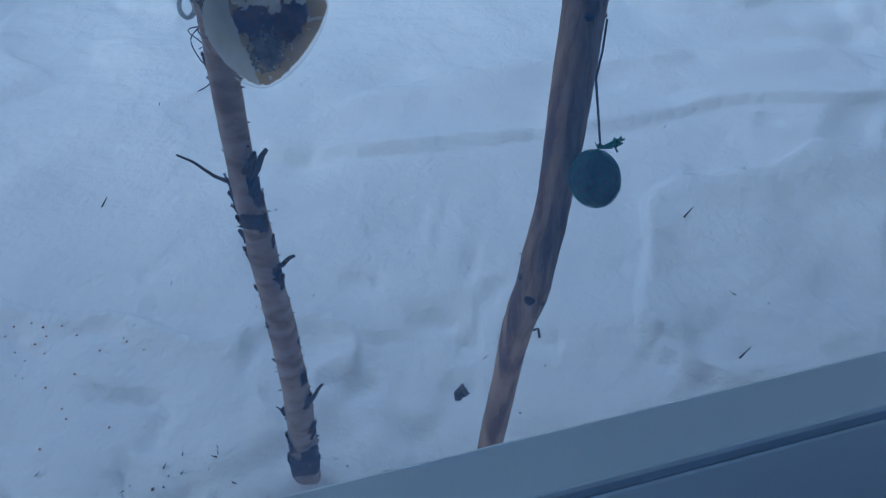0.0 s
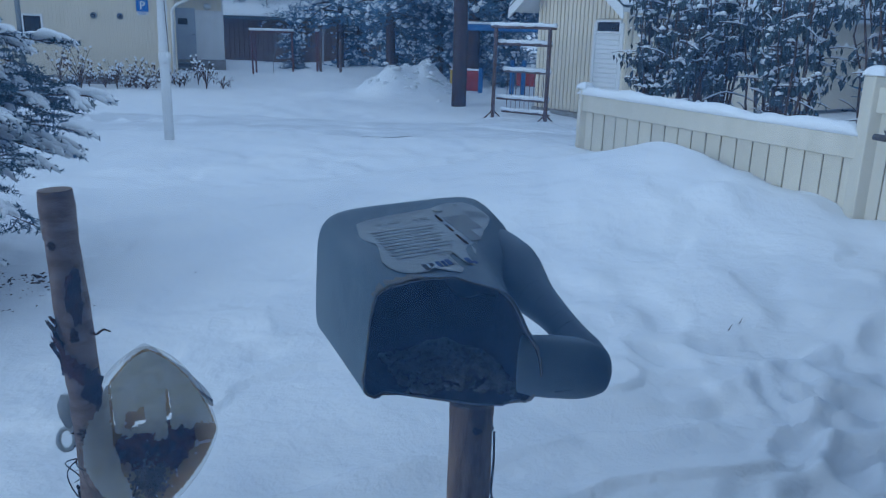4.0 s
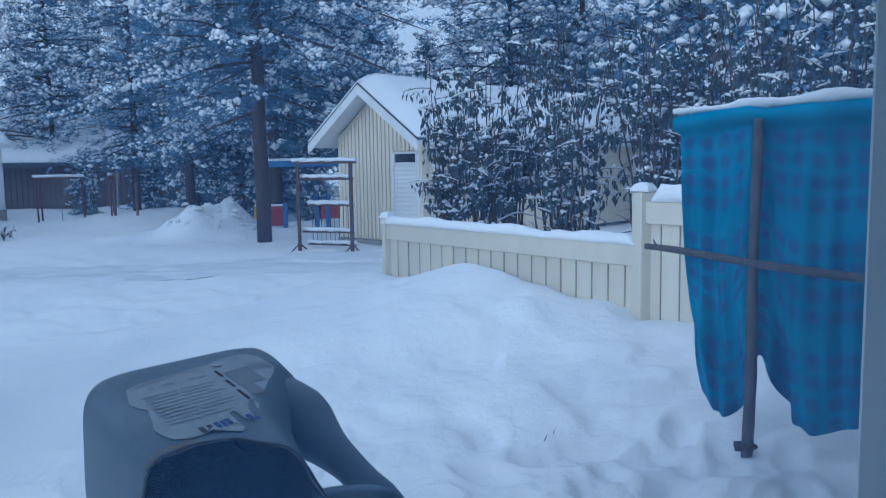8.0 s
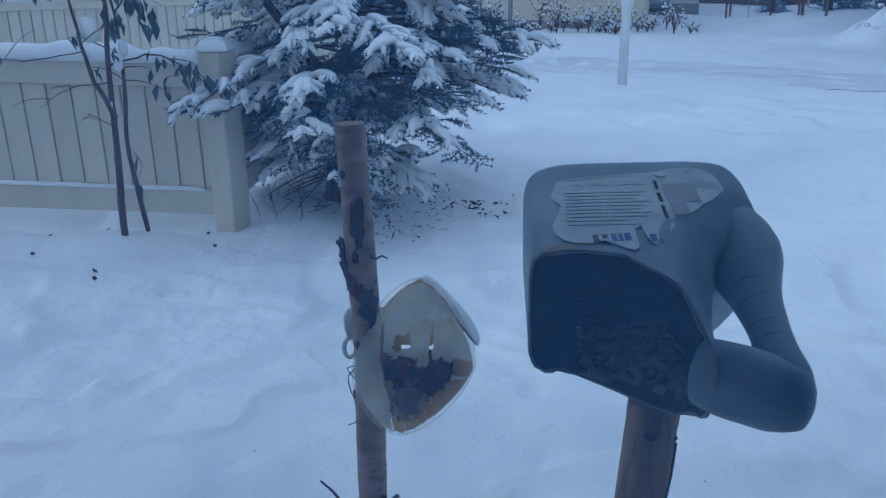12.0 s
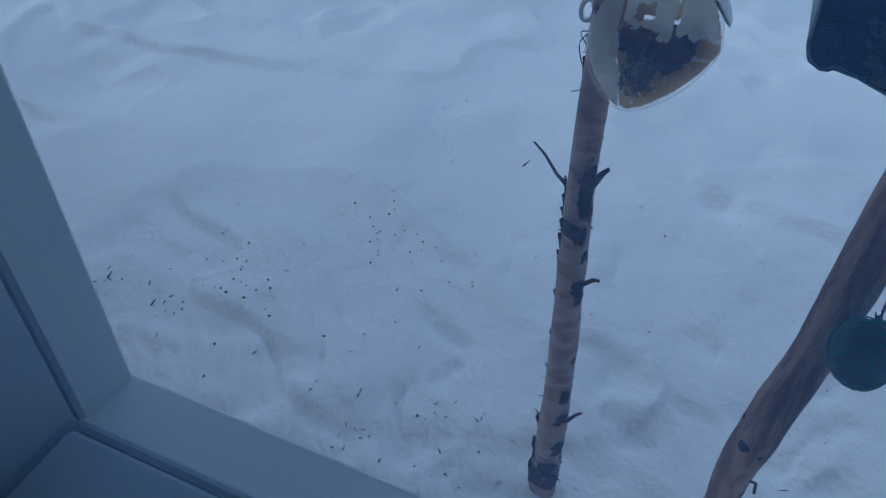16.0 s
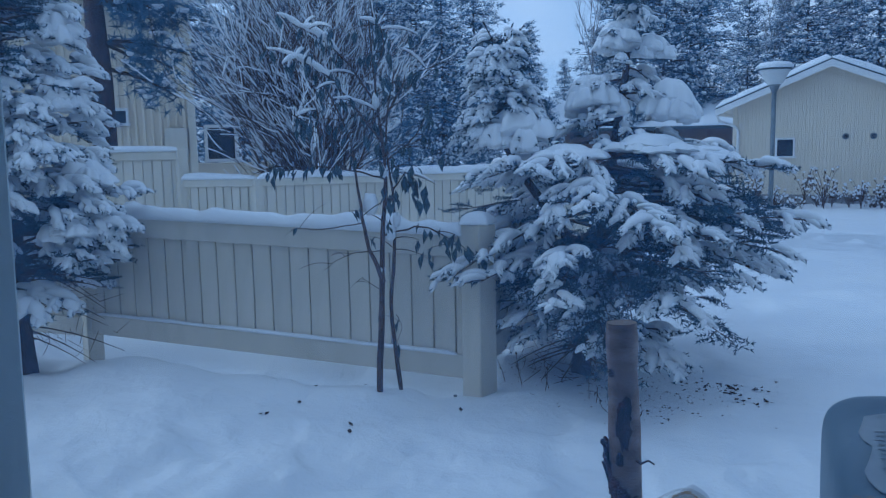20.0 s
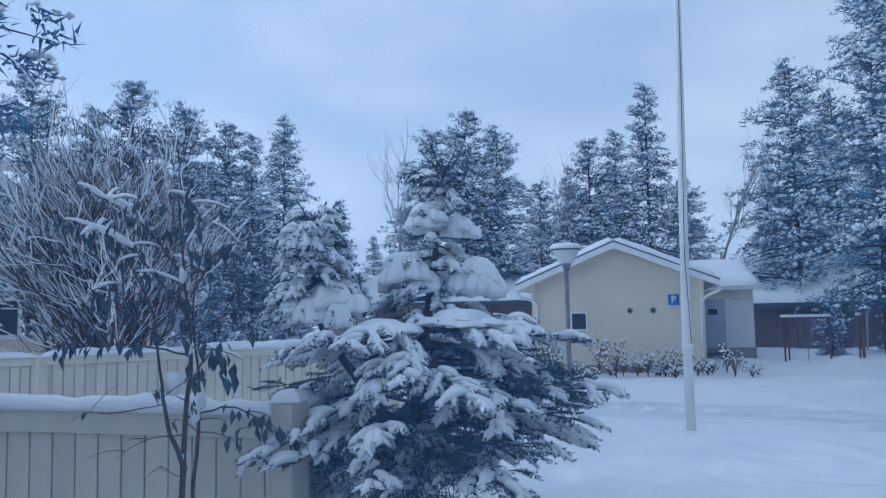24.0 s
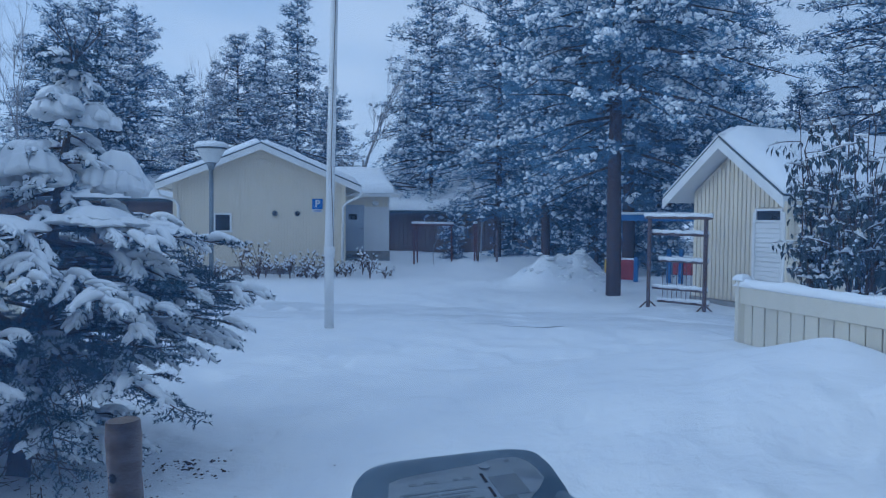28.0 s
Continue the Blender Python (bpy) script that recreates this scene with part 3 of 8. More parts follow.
def window_wall():
    w, top, th = WIN_W, 2.05, 0.30
    b = Build()
    for a0, a1, z0, z1 in ((-9.0, -0.075, -0.5, 2.7), (w + 0.075, 7.0, -0.5, 2.7), (-0.075, w + 0.075, -0.5, SILL_Z - 0.06), (-0.075, w + 0.075, top + 0.07, 2.7)):
        box(b, ((a0 + a1) / 2, -0.03 - th / 2, (z0 + z1) / 2), (a1 - a0, th, z1 - z0), WM, 0.003)
    solid("wall_window", b, HOUSEWALL, "cream board outer wall of the house round the window", "wall", kind="structure")
    r = Build()
    d = 4.2
    for c, s in (((0.4, -0.33 - d, 1.1), (5.0, 0.1, 3.3)), ((-2.0, -0.33 - d / 2, 1.1), (0.1, d, 3.3)), ((2.6, -0.33 - d / 2, 1.1), (0.1, d, 3.3))):
        box(r, c, s, WM, 0.002)
    solid("wall_room", r, ROOMPAINT, "plain painted walls of the room behind the window", "wall", kind="structure")
    solid("floor", boxed((0.4, -0.38 - d / 2, -0.15), (5.0, d + 0.1, 0.12), WM, 0.002), ROOMPAINT, "plain indoor floor", "floor", kind="structure")
    solid("ceiling", boxed((0.4, -0.38 - d / 2, 2.6), (5.0, d + 0.1, 0.1), WM, 0.002), ROOMPAINT, "plain indoor ceiling", "ceiling", kind="structure")
    b = Build()
    slab(b, [(-9.6, 0.75, 2.42), (7.6, 0.75, 2.42), (7.6, -5.0, 4.1), (-9.6, -5.0, 4.1)], 0.2)
    b.v = [np.concatenate(b.v) @ np.array(WM.to_3x3()).T + np.array((P0[0], P0[1], 0))]
    solid("roof", b, ROOFEDGE, "dark roof with eaves over the window wall", "roof", kind="structure")
    win = thing("window_1", "pale grey-green painted wooden window frame with a clear pane", "window", kind="structure")
    win.matrix_world = WM
    h = top - SILL_Z
    for name, a0, a1 in (("jamb", -0.07, 0.0), ("jamb", w, w + 0.07)):
        s = 1 if a0 < 0 else -1
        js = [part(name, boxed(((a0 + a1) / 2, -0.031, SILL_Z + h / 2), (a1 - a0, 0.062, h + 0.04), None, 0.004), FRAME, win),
              part("inner_jamb", boxed(((a0 + a1) / 2 - 0.001 * s, -0.1165, SILL_Z + h / 2), (a1 - a0, 0.103, h + 0.04), None, 0.004), FRAMESHADE, win),
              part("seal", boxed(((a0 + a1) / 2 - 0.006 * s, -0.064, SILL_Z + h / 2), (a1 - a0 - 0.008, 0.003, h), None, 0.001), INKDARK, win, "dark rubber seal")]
        if s > 0:
            # this jamb stands a little out of plumb
            for ob in js:
                ob.matrix_local = pose(-0.004, 0, SILL_Z, 0, 1.3, 0) @ pose(0, 0, -SILL_Z)
    sb = Build()
    v, q, t = chamfered((w + 0.14, 0.066, 0.03), 0.004)
    v[:, 2] += -0.10 * v[:, 1]
    sb.add(v + np.array((w / 2, -0.031, SILL_Z - 0.012)), q, t)
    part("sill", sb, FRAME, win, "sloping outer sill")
    # bead and inner sill, like the inner jambs, have their shade painted in
    part("bead", boxed((w / 2, -0.070, SILL_Z + 0.006), (w - 0.004, 0.012, 0.036), None, 0.004), FRAMESHADE, win)
    part("inner_sill", boxed((w / 2, -0.122, SILL_Z + 0.004), (w - 0.006, 0.088, 0.044), None, 0.005), FRAMESHADE, win)
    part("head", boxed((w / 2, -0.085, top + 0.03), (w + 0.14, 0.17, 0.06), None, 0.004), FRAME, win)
    p = part("pane", boxed((w / 2, -0.150, SILL_Z + 0.03 + h / 2), (w + 0.02, 0.004, h), None, 0.001), PANE, win, "clear glass pane")
    p.visible_shadow = False


window_wall()


# ---- buildings ----
def rotation(u, origin, z=0.0):
    """Local x along u, local y to its left, at origin."""
    u = np.asarray(u, float) / np.linalg.norm(u)
    return Matrix(((u[0], -u[1], 0, origin[0]), (u[1], u[0], 0, origin[1]), (0, 0, 1, z), (0, 0, 0, 1)))


def snow_slab(corners, thick, nx=24, ny=10, seed=0, edge=0.10):
    """A thick rounded snow layer over a plate; the corners run round the plate."""
    c = np.asarray(corners, float)
    s, t = np.meshgrid(np.linspace(0, 1, nx), np.linspace(0, 1, ny))
    p = (c[0] * ((1 - s) * (1 - t))[..., None] + c[1] * (s * (1 - t))[..., None] + c[2] * (s * t)[..., None] + c[3] * ((1 - s) * t)[..., None])
    lx, ly = np.linalg.norm(c[1] - c[0]), np.linalg.norm(c[3] - c[0])
    d = np.minimum(np.minimum(s, 1 - s) * lx, np.minimum(t, 1 - t) * ly)
    e = np.clip(d / edge, 0, 1)
    h = thick * np.sqrt(np.clip(1 - (1 - e) ** 2, 0.02, 1)) * (1 + 0.35 * noise2(p[..., 0] * 2.6 + seed, p[..., 1] * 2.6, seed))
    top = p.copy()
    top[..., 2] += h
    v = np.concatenate([top.reshape(-1, 3), p.reshape(-1, 3)])
    k = nx * ny
    i = (np.arange(ny - 1)[:, None] * nx + np.arange(nx - 1)[None]).ravel()
    q = np.stack([i, i + 1, i + nx + 1, i + nx], -1)
    rim = np.concatenate([np.arange(nx), np.arange(1, ny) * nx + nx - 1, (ny - 1) * nx + np.arange(nx - 2, -1, -1), np.arange(ny - 2, 0, -1) * nx])
    nxt = np.roll(rim, -1)
    sides = np.stack([rim, rim + k, nxt + k, nxt], -1)
    return Build().add(v, q, (q + k)[:, ::-1], sides)


def gable_wall(parent, x0, x1, z0, ze, zr, y, pitch, material, name="wall"):
    """A gable end of upright boards with narrow gaps: the backing and each board."""
    b = Build()
    xm = (x0 + x1) / 2
    prof = np.array([(x0, z0), (x1, z0), (x1, ze), (xm, zr), (x0, ze)])
    v = np.concatenate([np.c_[prof[:, 0], np.full(5, y), prof[:, 1]], np.c_[prof[:, 0], np.full(5, y + 0.16), prof[:, 1]]])
    b.add(v, np.array([[0, 1, 2, 3, 4], [9, 8, 7, 6, 5]]), np.array([[i, (i + 5), (i + 1) % 5 + 5, (i + 1) % 5] for i in range(5)]))
    wall = part(name, b, material, parent)
    n = int(round((x1 - x0) / pitch))
    w = (x1 - x0) / n
    return wall, n, w, lambda x: ze + (zr - ze) * (1 - abs(x - xm) / ((x1 - x0) / 2))


def gable_roof(parent, x0, x1, y0, y1, ze, zr, over_e, over_f, snow=0.2, edge=ROOFEDGE):
    """Two roof planes with their barge boards and snow."""
    xm = (x0 + x1) / 2
    m = (zr - ze) / (xm - x0)
    for s in (-1, 1):
        xe = x0 - over_e if s < 0 else x1 + over_e
        zl = ze - m * over_e + 0.10
        zt = zr + 0.10
        c = [(xe, y0 - over_f, zl), (xm, y0 - over_f, zt), (xm, y1, zt), (xe, y1, zl)]
        if s > 0:
            c = [c[1], c[0], c[3], c[2]]
        part("roof_plane", slab(Build(), c, 0.07), WHITE, parent, "white soffit boards under a metal roof")
        cc = [(p[0], p[1], p[2] + 0.045) for p in c]
        part("roof_sheet", slab(Build(), cc, 0.04), edge, parent, "dark sheet-metal roof edge")
        part("snow_layer", snow_slab([(p[0], p[1], p[2] + 0.047) for p in c], snow, 20, 26, seed=s + 3, edge=0.16), SNOW, parent, "thick rounded snow", True)
        a, e = np.array([xe, y0 - over_f - 0.012, zl - 0.06]), np.array([xm, y0 - over_f - 0.012, zt - 0.06])
        bb = Build()
        h = 0.19
        v = np.array([a + (0, 0, 0.06), e + (0, 0, 0.06), e - (0, 0, h - 0.06), a - (0, 0, h - 0.06)])
        v = np.concatenate([v, v + (0, 0.03, 0)])
        bb.add(v, np.array([[0, 1, 2, 3], [7, 6, 5, 4], [0, 4, 5, 1], [1, 5, 6, 2], [2, 6, 7, 3], [3, 7, 4, 0]]))
        part("barge_board", bb, WHITE, parent)


def glazed(parent, x0, x1, z0, z1, y, frame=0.06, name="window"):
    """A small window standing proud of a wall at local y (front towards -y)."""
    w = part(name, boxed(((x0 + x1) / 2, y - 0.01, (z0 + z1) / 2), (x1 - x0 - 0.02, 0.02, z1 - z0 - 0.02), None, 0.002), DARKGLASS, parent, "dark window glass")
    for cx, sx, cz, sz in (((x0 + x1) / 2, x1 - x0, z1 - frame / 2, frame), ((x0 + x1) / 2, x1 - x0 + 0.06, z0, frame),
                           (x0 + frame / 2, frame, (z0 + z1) / 2, z1 - z0 - frame), (x1 - frame / 2, frame, (z0 + z1) / 2, z1 - z0 - frame)):
        part("window_frame", boxed((cx, y - 0.025, cz), (sx, 0.05, sz), None, 0.006), WHITE, w, "white frame")
    return w


def downpipe(parent, pts, r=0.045):
    b = Build()
    tube(b, pts, r, 8)
    part("downpipe", b, WHITE, parent, "white rain pipe", True)


def service_house():
    """Cream gable house with a lower white wing."""
    h = thing("house", "cream board house with a snow-covered gable roof and a white wing", "house")
    h.matrix_world = rotation((0.953, 0.303), (-5.87, 25.85))
    zb, ze, zr, L = -0.47, 2.52, 3.62, 5.3
    wall, n, w, top = gable_wall(h, -L, 0, zb + 0.25, ze, zr, 0, 0.1, CREAM)
    ribs = Build()
    for i in range(n):
        x = -L + (i + 0.5) * w
        z1 = min(top(x - w / 2), top(x + w / 2)) - 0.01
        box(ribs, (x, -0.008, (zb + 0.27 + z1) / 2), (w - 0.008, 0.016, z1 - zb - 0.27), None, 0.004)
    tagged(part("boarding", ribs, CREAM, h, "upright cream boards"), kind="stuff")
    part("plinth", boxed((-L / 2, 0.09, zb + 0.1), (L + 0.02, 0.2, 0.36), None, 0.01), CONCRETE, h, "grey concrete footing")
    for x in (-L, 0):
        part("side_wall", boxed((x, 6.1, (zb + ze) / 2 + 0.1), (0.14, 12.0, ze - zb - 0.1), None, 0.01), CREAM, h)
        part("corner_board", boxed((x, -0.02, (zb + ze) / 2 + 0.12), (0.13, 0.05, ze - zb - 0.3), None, 0.008), CREAM, h)
    gable_roof(h, -L, 0, 0, 12.0, ze, zr, 0.52, 0.55, 0.20)
    glazed(h, -4.13, -3.57, 0.93, 1.52, -0.02)
    for x in (-2.22, -1.50):
        b = Build()
        tube(b, [(x, -0.06, 1.52), (x, -0.02, 1.52)], 0.095, 14)
        v = part("vent", b, GREYMET, h, "round grey wall vent")
        b = Build()
        tube(b, [(x, -0.068, 1.52), (x, -0.05, 1.52)], 0.06, 12)
        part("vent_hole", b, INKDARK, v)
    downpipe(h, [(-5.78, -0.35, 2.22), (-5.74, -0.30, 2.05), (-5.30, -0.11, 1.90), (-5.20, -0.09, 1.75), (-5.19, -0.09, -0.3)])
    downpipe(h, [(0.55, -0.35, 2.25), (0.50, -0.3, 2.1), (0.12, -0.12, 1.92), (-0.03, -0.1, 1.75), (-0.05, -0.1, -0.3)])
    for x in (-5.80, 0.50):
        part("gutter", boxed((x, 5.6, 2.28), (0.10, 12.1, 0.08), None, 0.02), WHITE, h)
    # the wing set back at the side
    part("wing_wall", boxed((0.95, 6.2, 1.10), (2.8, 0.2, 2.35), None, 0.01), WHITE, h, "smooth white wall")
    part("wing_side", boxed((2.28, 8.6, 1.10), (0.14, 4.8, 2.35), None, 0.01), WHITE, h)
    wr = Build()
    for i in range(14):
        box(wr, (-0.4 + i * 0.2, 6.09, 2.07), (0.18, 0.02, 0.46), None, 0.004)
    tagged(part("wing_boards", wr, CREAM, h, "cream boards above the door"), kind="stuff")
    part("wing_plinth", boxed((0.95, 6.14, -0.22), (2.84, 0.26, 0.50), None, 0.01), CONCRETE, h, "grey concrete footing")
    door = part("door", boxed((0.88, 6.08, 0.92), (0.86, 0.05, 1.98), None, 0.01), DOORM, h, "grey-blue door with a small pane")
    part("door_pane", boxed((0.85, 6.05, 1.42), (0.34, 0.02, 0.22), None, 0.003), DARKGLASS, door)
    part("door_handle", boxed((1.21, 6.03, 0.95), (0.12, 0.04, 0.03), None, 0.008), GREYMET, door)
    for k in range(2):
        part("step", boxed((0.90, 5.75 - 0.28 * k, -0.10 - 0.16 * k), (1.2, 0.5, 0.09), None, 0.01), GREYMET, h, "snowy grating step")
    lampb = Build()
    blobs(lampb, [(1.75, 6.02, 1.98)], [(0.14, 0.1, 0.11)], BALL_MID, 0.0, False)
    part("wall_lamp", lampb, LAMPWHITE, h, "round white wall lamp", True)
    c = [(-0.6, 5.80, 2.36), (2.66, 5.80, 2.36), (2.66, 11.0, 3.55), (-0.6, 11.0, 3.55)]
    part("wing_roof", slab(Build(), c, 0.12), WHITE, h)
    part("wing_snow", snow_slab([(p[0], p[1], p[2] + 0.004) for p in c], 0.24, 16, 16, seed=5, edge=0.2), SNOW, h, "thick rounded snow", True)
    # parking sign
    s = thing("parking_sign", "blue square parking sign with a white letter", "sign")
    s.matrix_world = h.matrix_world @ Matrix.Translation((-0.86, -0.05, 1.84))
    part("plate", boxed((0, 0, 0), (0.34, 0.012, 0.34), None, 0.004), SIGN, s)
    t = bpy.data.curves.new("letter", "FONT")
    t.body, t.size, t.align_x, t.align_y, t.extrude, t.offset = "P", 0.32, "CENTER", "CENTER", 0.002, 0.006
    t.materials.append(WHITE)
    lt = new("letter", t)
    lt.parent = s
    lt.matrix_local = pose(0, -0.012, 0, 90, 0, 0)
    part("text_bar", boxed((0, -0.002, -0.225), (0.33, 0.012, 0.09), None, 0.003), WHITE, s, "white plate with small unreadable writing")
    for k, wd in enumerate((0.26, 0.20)):
        part("text_bar", boxed((0, -0.012, -0.205 - 0.035 * k), (wd, 0.006, 0.016), None, 0.001), SIGN, s)


service_house()


def storage_shed():
    """Cream shed at the right, gable towards the yard."""
    s = thing("shed", "cream board storage shed with a snow-covered gable roof", "shed")
    s.matrix_world = rotation((0.469, -0.884), (3.433, 16.32))
    W, ze, zr = 2.42, 2.02, 2.86
    wall, n, w, top = gable_wall(s, 0, W, -0.05, ze, zr, 0, 0.108, CREAM)
    for i in range(n):
        x = (i + 0.5) * w
        z0 = -0.03 if not 1.66 < x < 2.34 else 1.70
        z1 = min(top(x - w / 2), top(x + w / 2)) - 0.02
        part("board", boxed((x, -0.014, (z0 + z1) / 2), (w - 0.022, 0.028, z1 - z0), None, 0.006), CREAM, s)
    part("side_wall", boxed((0.07, 4.1, 0.98), (0.14, 8.0, 2.1), None, 0.01), CREAM, s)
    part("side_wall", boxed((W - 0.07, 4.1, 0.98), (0.14, 8.0, 2.1), None, 0.01), CREAM, s)
    part("plinth", boxed((W / 2, 0.02, -0.16), (W + 0.03, 0.2, 0.24), None, 0.01), CONCRETE, s, "grey concrete footing")
    part("plinth", boxed((0.05, 4.1, -0.16), (0.2, 8.0, 0.24), None, 0.01), CONCRETE, s)
    gable_roof(s, 0, W, 0, 8.2, ze, zr, 0.36, 0.5, 0.24)
    d = part("door", boxed((2.0, -0.02, 0.70), (0.62, 0.05, 1.48), None, 0.01), WHITE, s, "white slatted door")
    for k in range(17):
        part("slat", boxed((2.0, -0.052, 0.03 + 0.084 * k), (0.60, 0.02, 0.076), None, 0.008), WHITE, d)
    glazed(s, 1.68, 2.32, 1.46, 1.68, -0.02, 0.04, "transom")
    for x in (1.66, 2.34):
        part("door_trim", boxed((x, -0.04, 0.8), (0.07, 0.05, 1.65), None, 0.008), WHITE, s)


storage_shed()


def fence_panel(f, p, q, zb, zt, n, board, top_h=0.17, bottom=True, both=False, proud=1):
    """Upright boards between two rails from p to q, in world places; proud: the side on which the rails stand."""
    p, q = np.asarray(p, float), np.asarray(q, float)
    L = np.linalg.norm(q - p)
    m = rotation((q - p) / L, p)
    inv = f.matrix_world.inverted() @ m
    zb0, zb1 = (zb, zb) if np.isscalar(zb) else zb
    zt0, zt1 = (zt, zt) if np.isscalar(zt) else zt
    step = L / n
    shared = {}
    for i in range(n):
        x = (i + 0.5) * step
        a = x / L
        z0, z1 = zb0 + (zb1 - zb0) * a, zt0 + (zt1 - zt0) * a
        key = round(z1 - z0, 2)
        if key not in shared:
            shared[key] = boxed((0, 0, 0), (step - 0.011, 0.022, key), None, 0.004).mesh("board", board)
        ob = part("board", shared[key], board, f)
        ob.matrix_local = inv @ pose(x, RNG.normal() * 0.0015, (z0 + z1) / 2, 0, RNG.normal() * 0.12, RNG.normal() * 0.4)
    d = 0.030 * proud
    v, qd, t = chamfered((L, 0.008, 1.0), 0.002)
    v = v + np.array((L / 2, -0.0155 * proud, 0.5))
    v[:, 2] = (zb0 + (zb1 - zb0) * v[:, 0] / L) + 0.004 + v[:, 2] * ((zt0 - zb0 - 0.01) + ((zt1 - zt0) - (zb1 - zb0)) * v[:, 0] / L)
    v = v @ np.array(inv.to_3x3()).T + np.array(inv.translation)
    part("backing", Build().add(v, qd, t), board, f)

    def rail(name, za, zc, h, th=0.038):
        v, qd, t = chamfered((L, th, h), 0.006)
        v = v + np.array((L / 2, d, 0))
        v[:, 2] += za + (zc - za) * (v[:, 0] / L)
        v = v @ np.array(inv.to_3x3()).T + np.array(inv.translation)
        part(name, Build().add(v, qd, t), board, f)
    rail("top_rail", zt0 - top_h / 2 + 0.01, zt1 - top_h / 2 + 0.01, top_h)
    if bottom:
        rail("bottom_rail", zb0 + 0.08, zb1 + 0.08, 0.16)
    return m, L


def post(f, p, z0, z1, w=0.11):
    m = f.matrix_world.inverted()
    c = m @ Vector((p[0], p[1], (z0 + z1) / 2))
    return part("post", boxed(tuple(c), (w, w, z1 - z0), None, 0.008), FENCE, f)


def ridge_snow(name, p, q, z, w, h, seed, label="snow lying along the fence top"):
    """A lumpy bar of snow along a fence top; z at both ends."""
    p, q = np.asarray(p, float), np.asarray(q, float)
    L = np.linalg.norm(q - p)
    n = max(12, int(L / 0.05))
    s = np.linspace(0, 1, n)
    c = p[None] + (q - p)[None] * s[:, None]
    u = (q - p) / L
    side = np.array([-u[1], u[0]])
    hh = h * (1 + 0.45 * noise2(s * L * 3.1, s * 0 + seed, seed) + 0.4 * noise2(s * L * 8, s * 0 + seed, seed + 1)) * np.sqrt(np.clip(np.minimum(s, 1 - s) * L / 0.06, 0.05, 1))
    ww = w * (1 + 0.3 * noise2(s * L * 4, s * 0 + seed, seed + 2))
    zz = z[0] + (z[1] - z[0]) * s
    a = np.linspace(0, np.pi, 9)
    v = np.zeros((n, 9, 3))
    off = np.cos(a)[None] * ww[:, None] / 2
    v[..., 0] = c[:, :1] + side[0] * off
    v[..., 1] = c[:, 1:] + side[1] * off
    v[..., 2] = zz[:, None] + np.sin(a)[None] ** 0.7 * hh[:, None]
    k = (np.arange(n - 1)[:, None] * 9 + np.arange(8)[None]).ravel()
    qd = np.stack([k, k + 9, k + 10, k + 1], -1)
    e = np.arange(n - 1) * 9
    bottom = np.stack([e, e + 8, e + 17, e + 9], -1)
    b = Build().add(v.reshape(-1, 3), qd, bottom, [list(range(9))], [list(range((n - 1) * 9, n * 9))[::-1]])
    return solid(name, b, SNOW, label, "snow", kind="stuff", smooth=True)


def post_cap(p, z, w, thick, seed, u):
    """A rounded cushion of snow on a post."""
    c = [(p[0] + u[0] * a * w - u[1] * b_ * w, p[1] + u[1] * a * w + u[0] * b_ * w, z) for a, b_ in ((-0.5, -0.5), (0.5, -0.5), (0.5, 0.5), (-0.5, 0.5))]
    return solid("snow_cap", snow_slab(c, thick, 14, 14, seed, w * 0.48), SNOW, "rounded snow on the fence post", "snow", kind="stuff", smooth=True)


def right_fence():
    f = thing("fence", "cream board fence half buried in a snow bank", "fence", at=(FA[0], FA[1], 0))
    bpy.context.view_layer.update()
    fence_panel(f, FA, FB, -0.1, (0.86, 0.80), 19, FENCE, 0.16, False, proud=-1)
    post(f, FA, -0.3, 0.92, 0.10)
    post(f, FB, -0.3, 1.22, 0.13)
    end = FB + FD * 2.6
    fence_panel(f, FB, end, -0.1, (1.14, 1.14), 17, FENCE, 0.17, False, proud=-1)
    post(f, end, -0.3, 1.2, 0.13)
    ridge_snow("snow_cap", FA - FD * 0.06, FB - FD * 0.05, (0.87, 0.81), 0.13, 0.07, 21)
    post_cap(FB, 1.222, 0.15, 0.075, 2, FD)
    ridge_snow("snow_cap", FB + FD * 0.1, end, (1.15, 1.15), 0.14, 0.12, 23)
    post_cap(FA, 0.923, 0.13, 0.06, 4, FD)


right_fence()


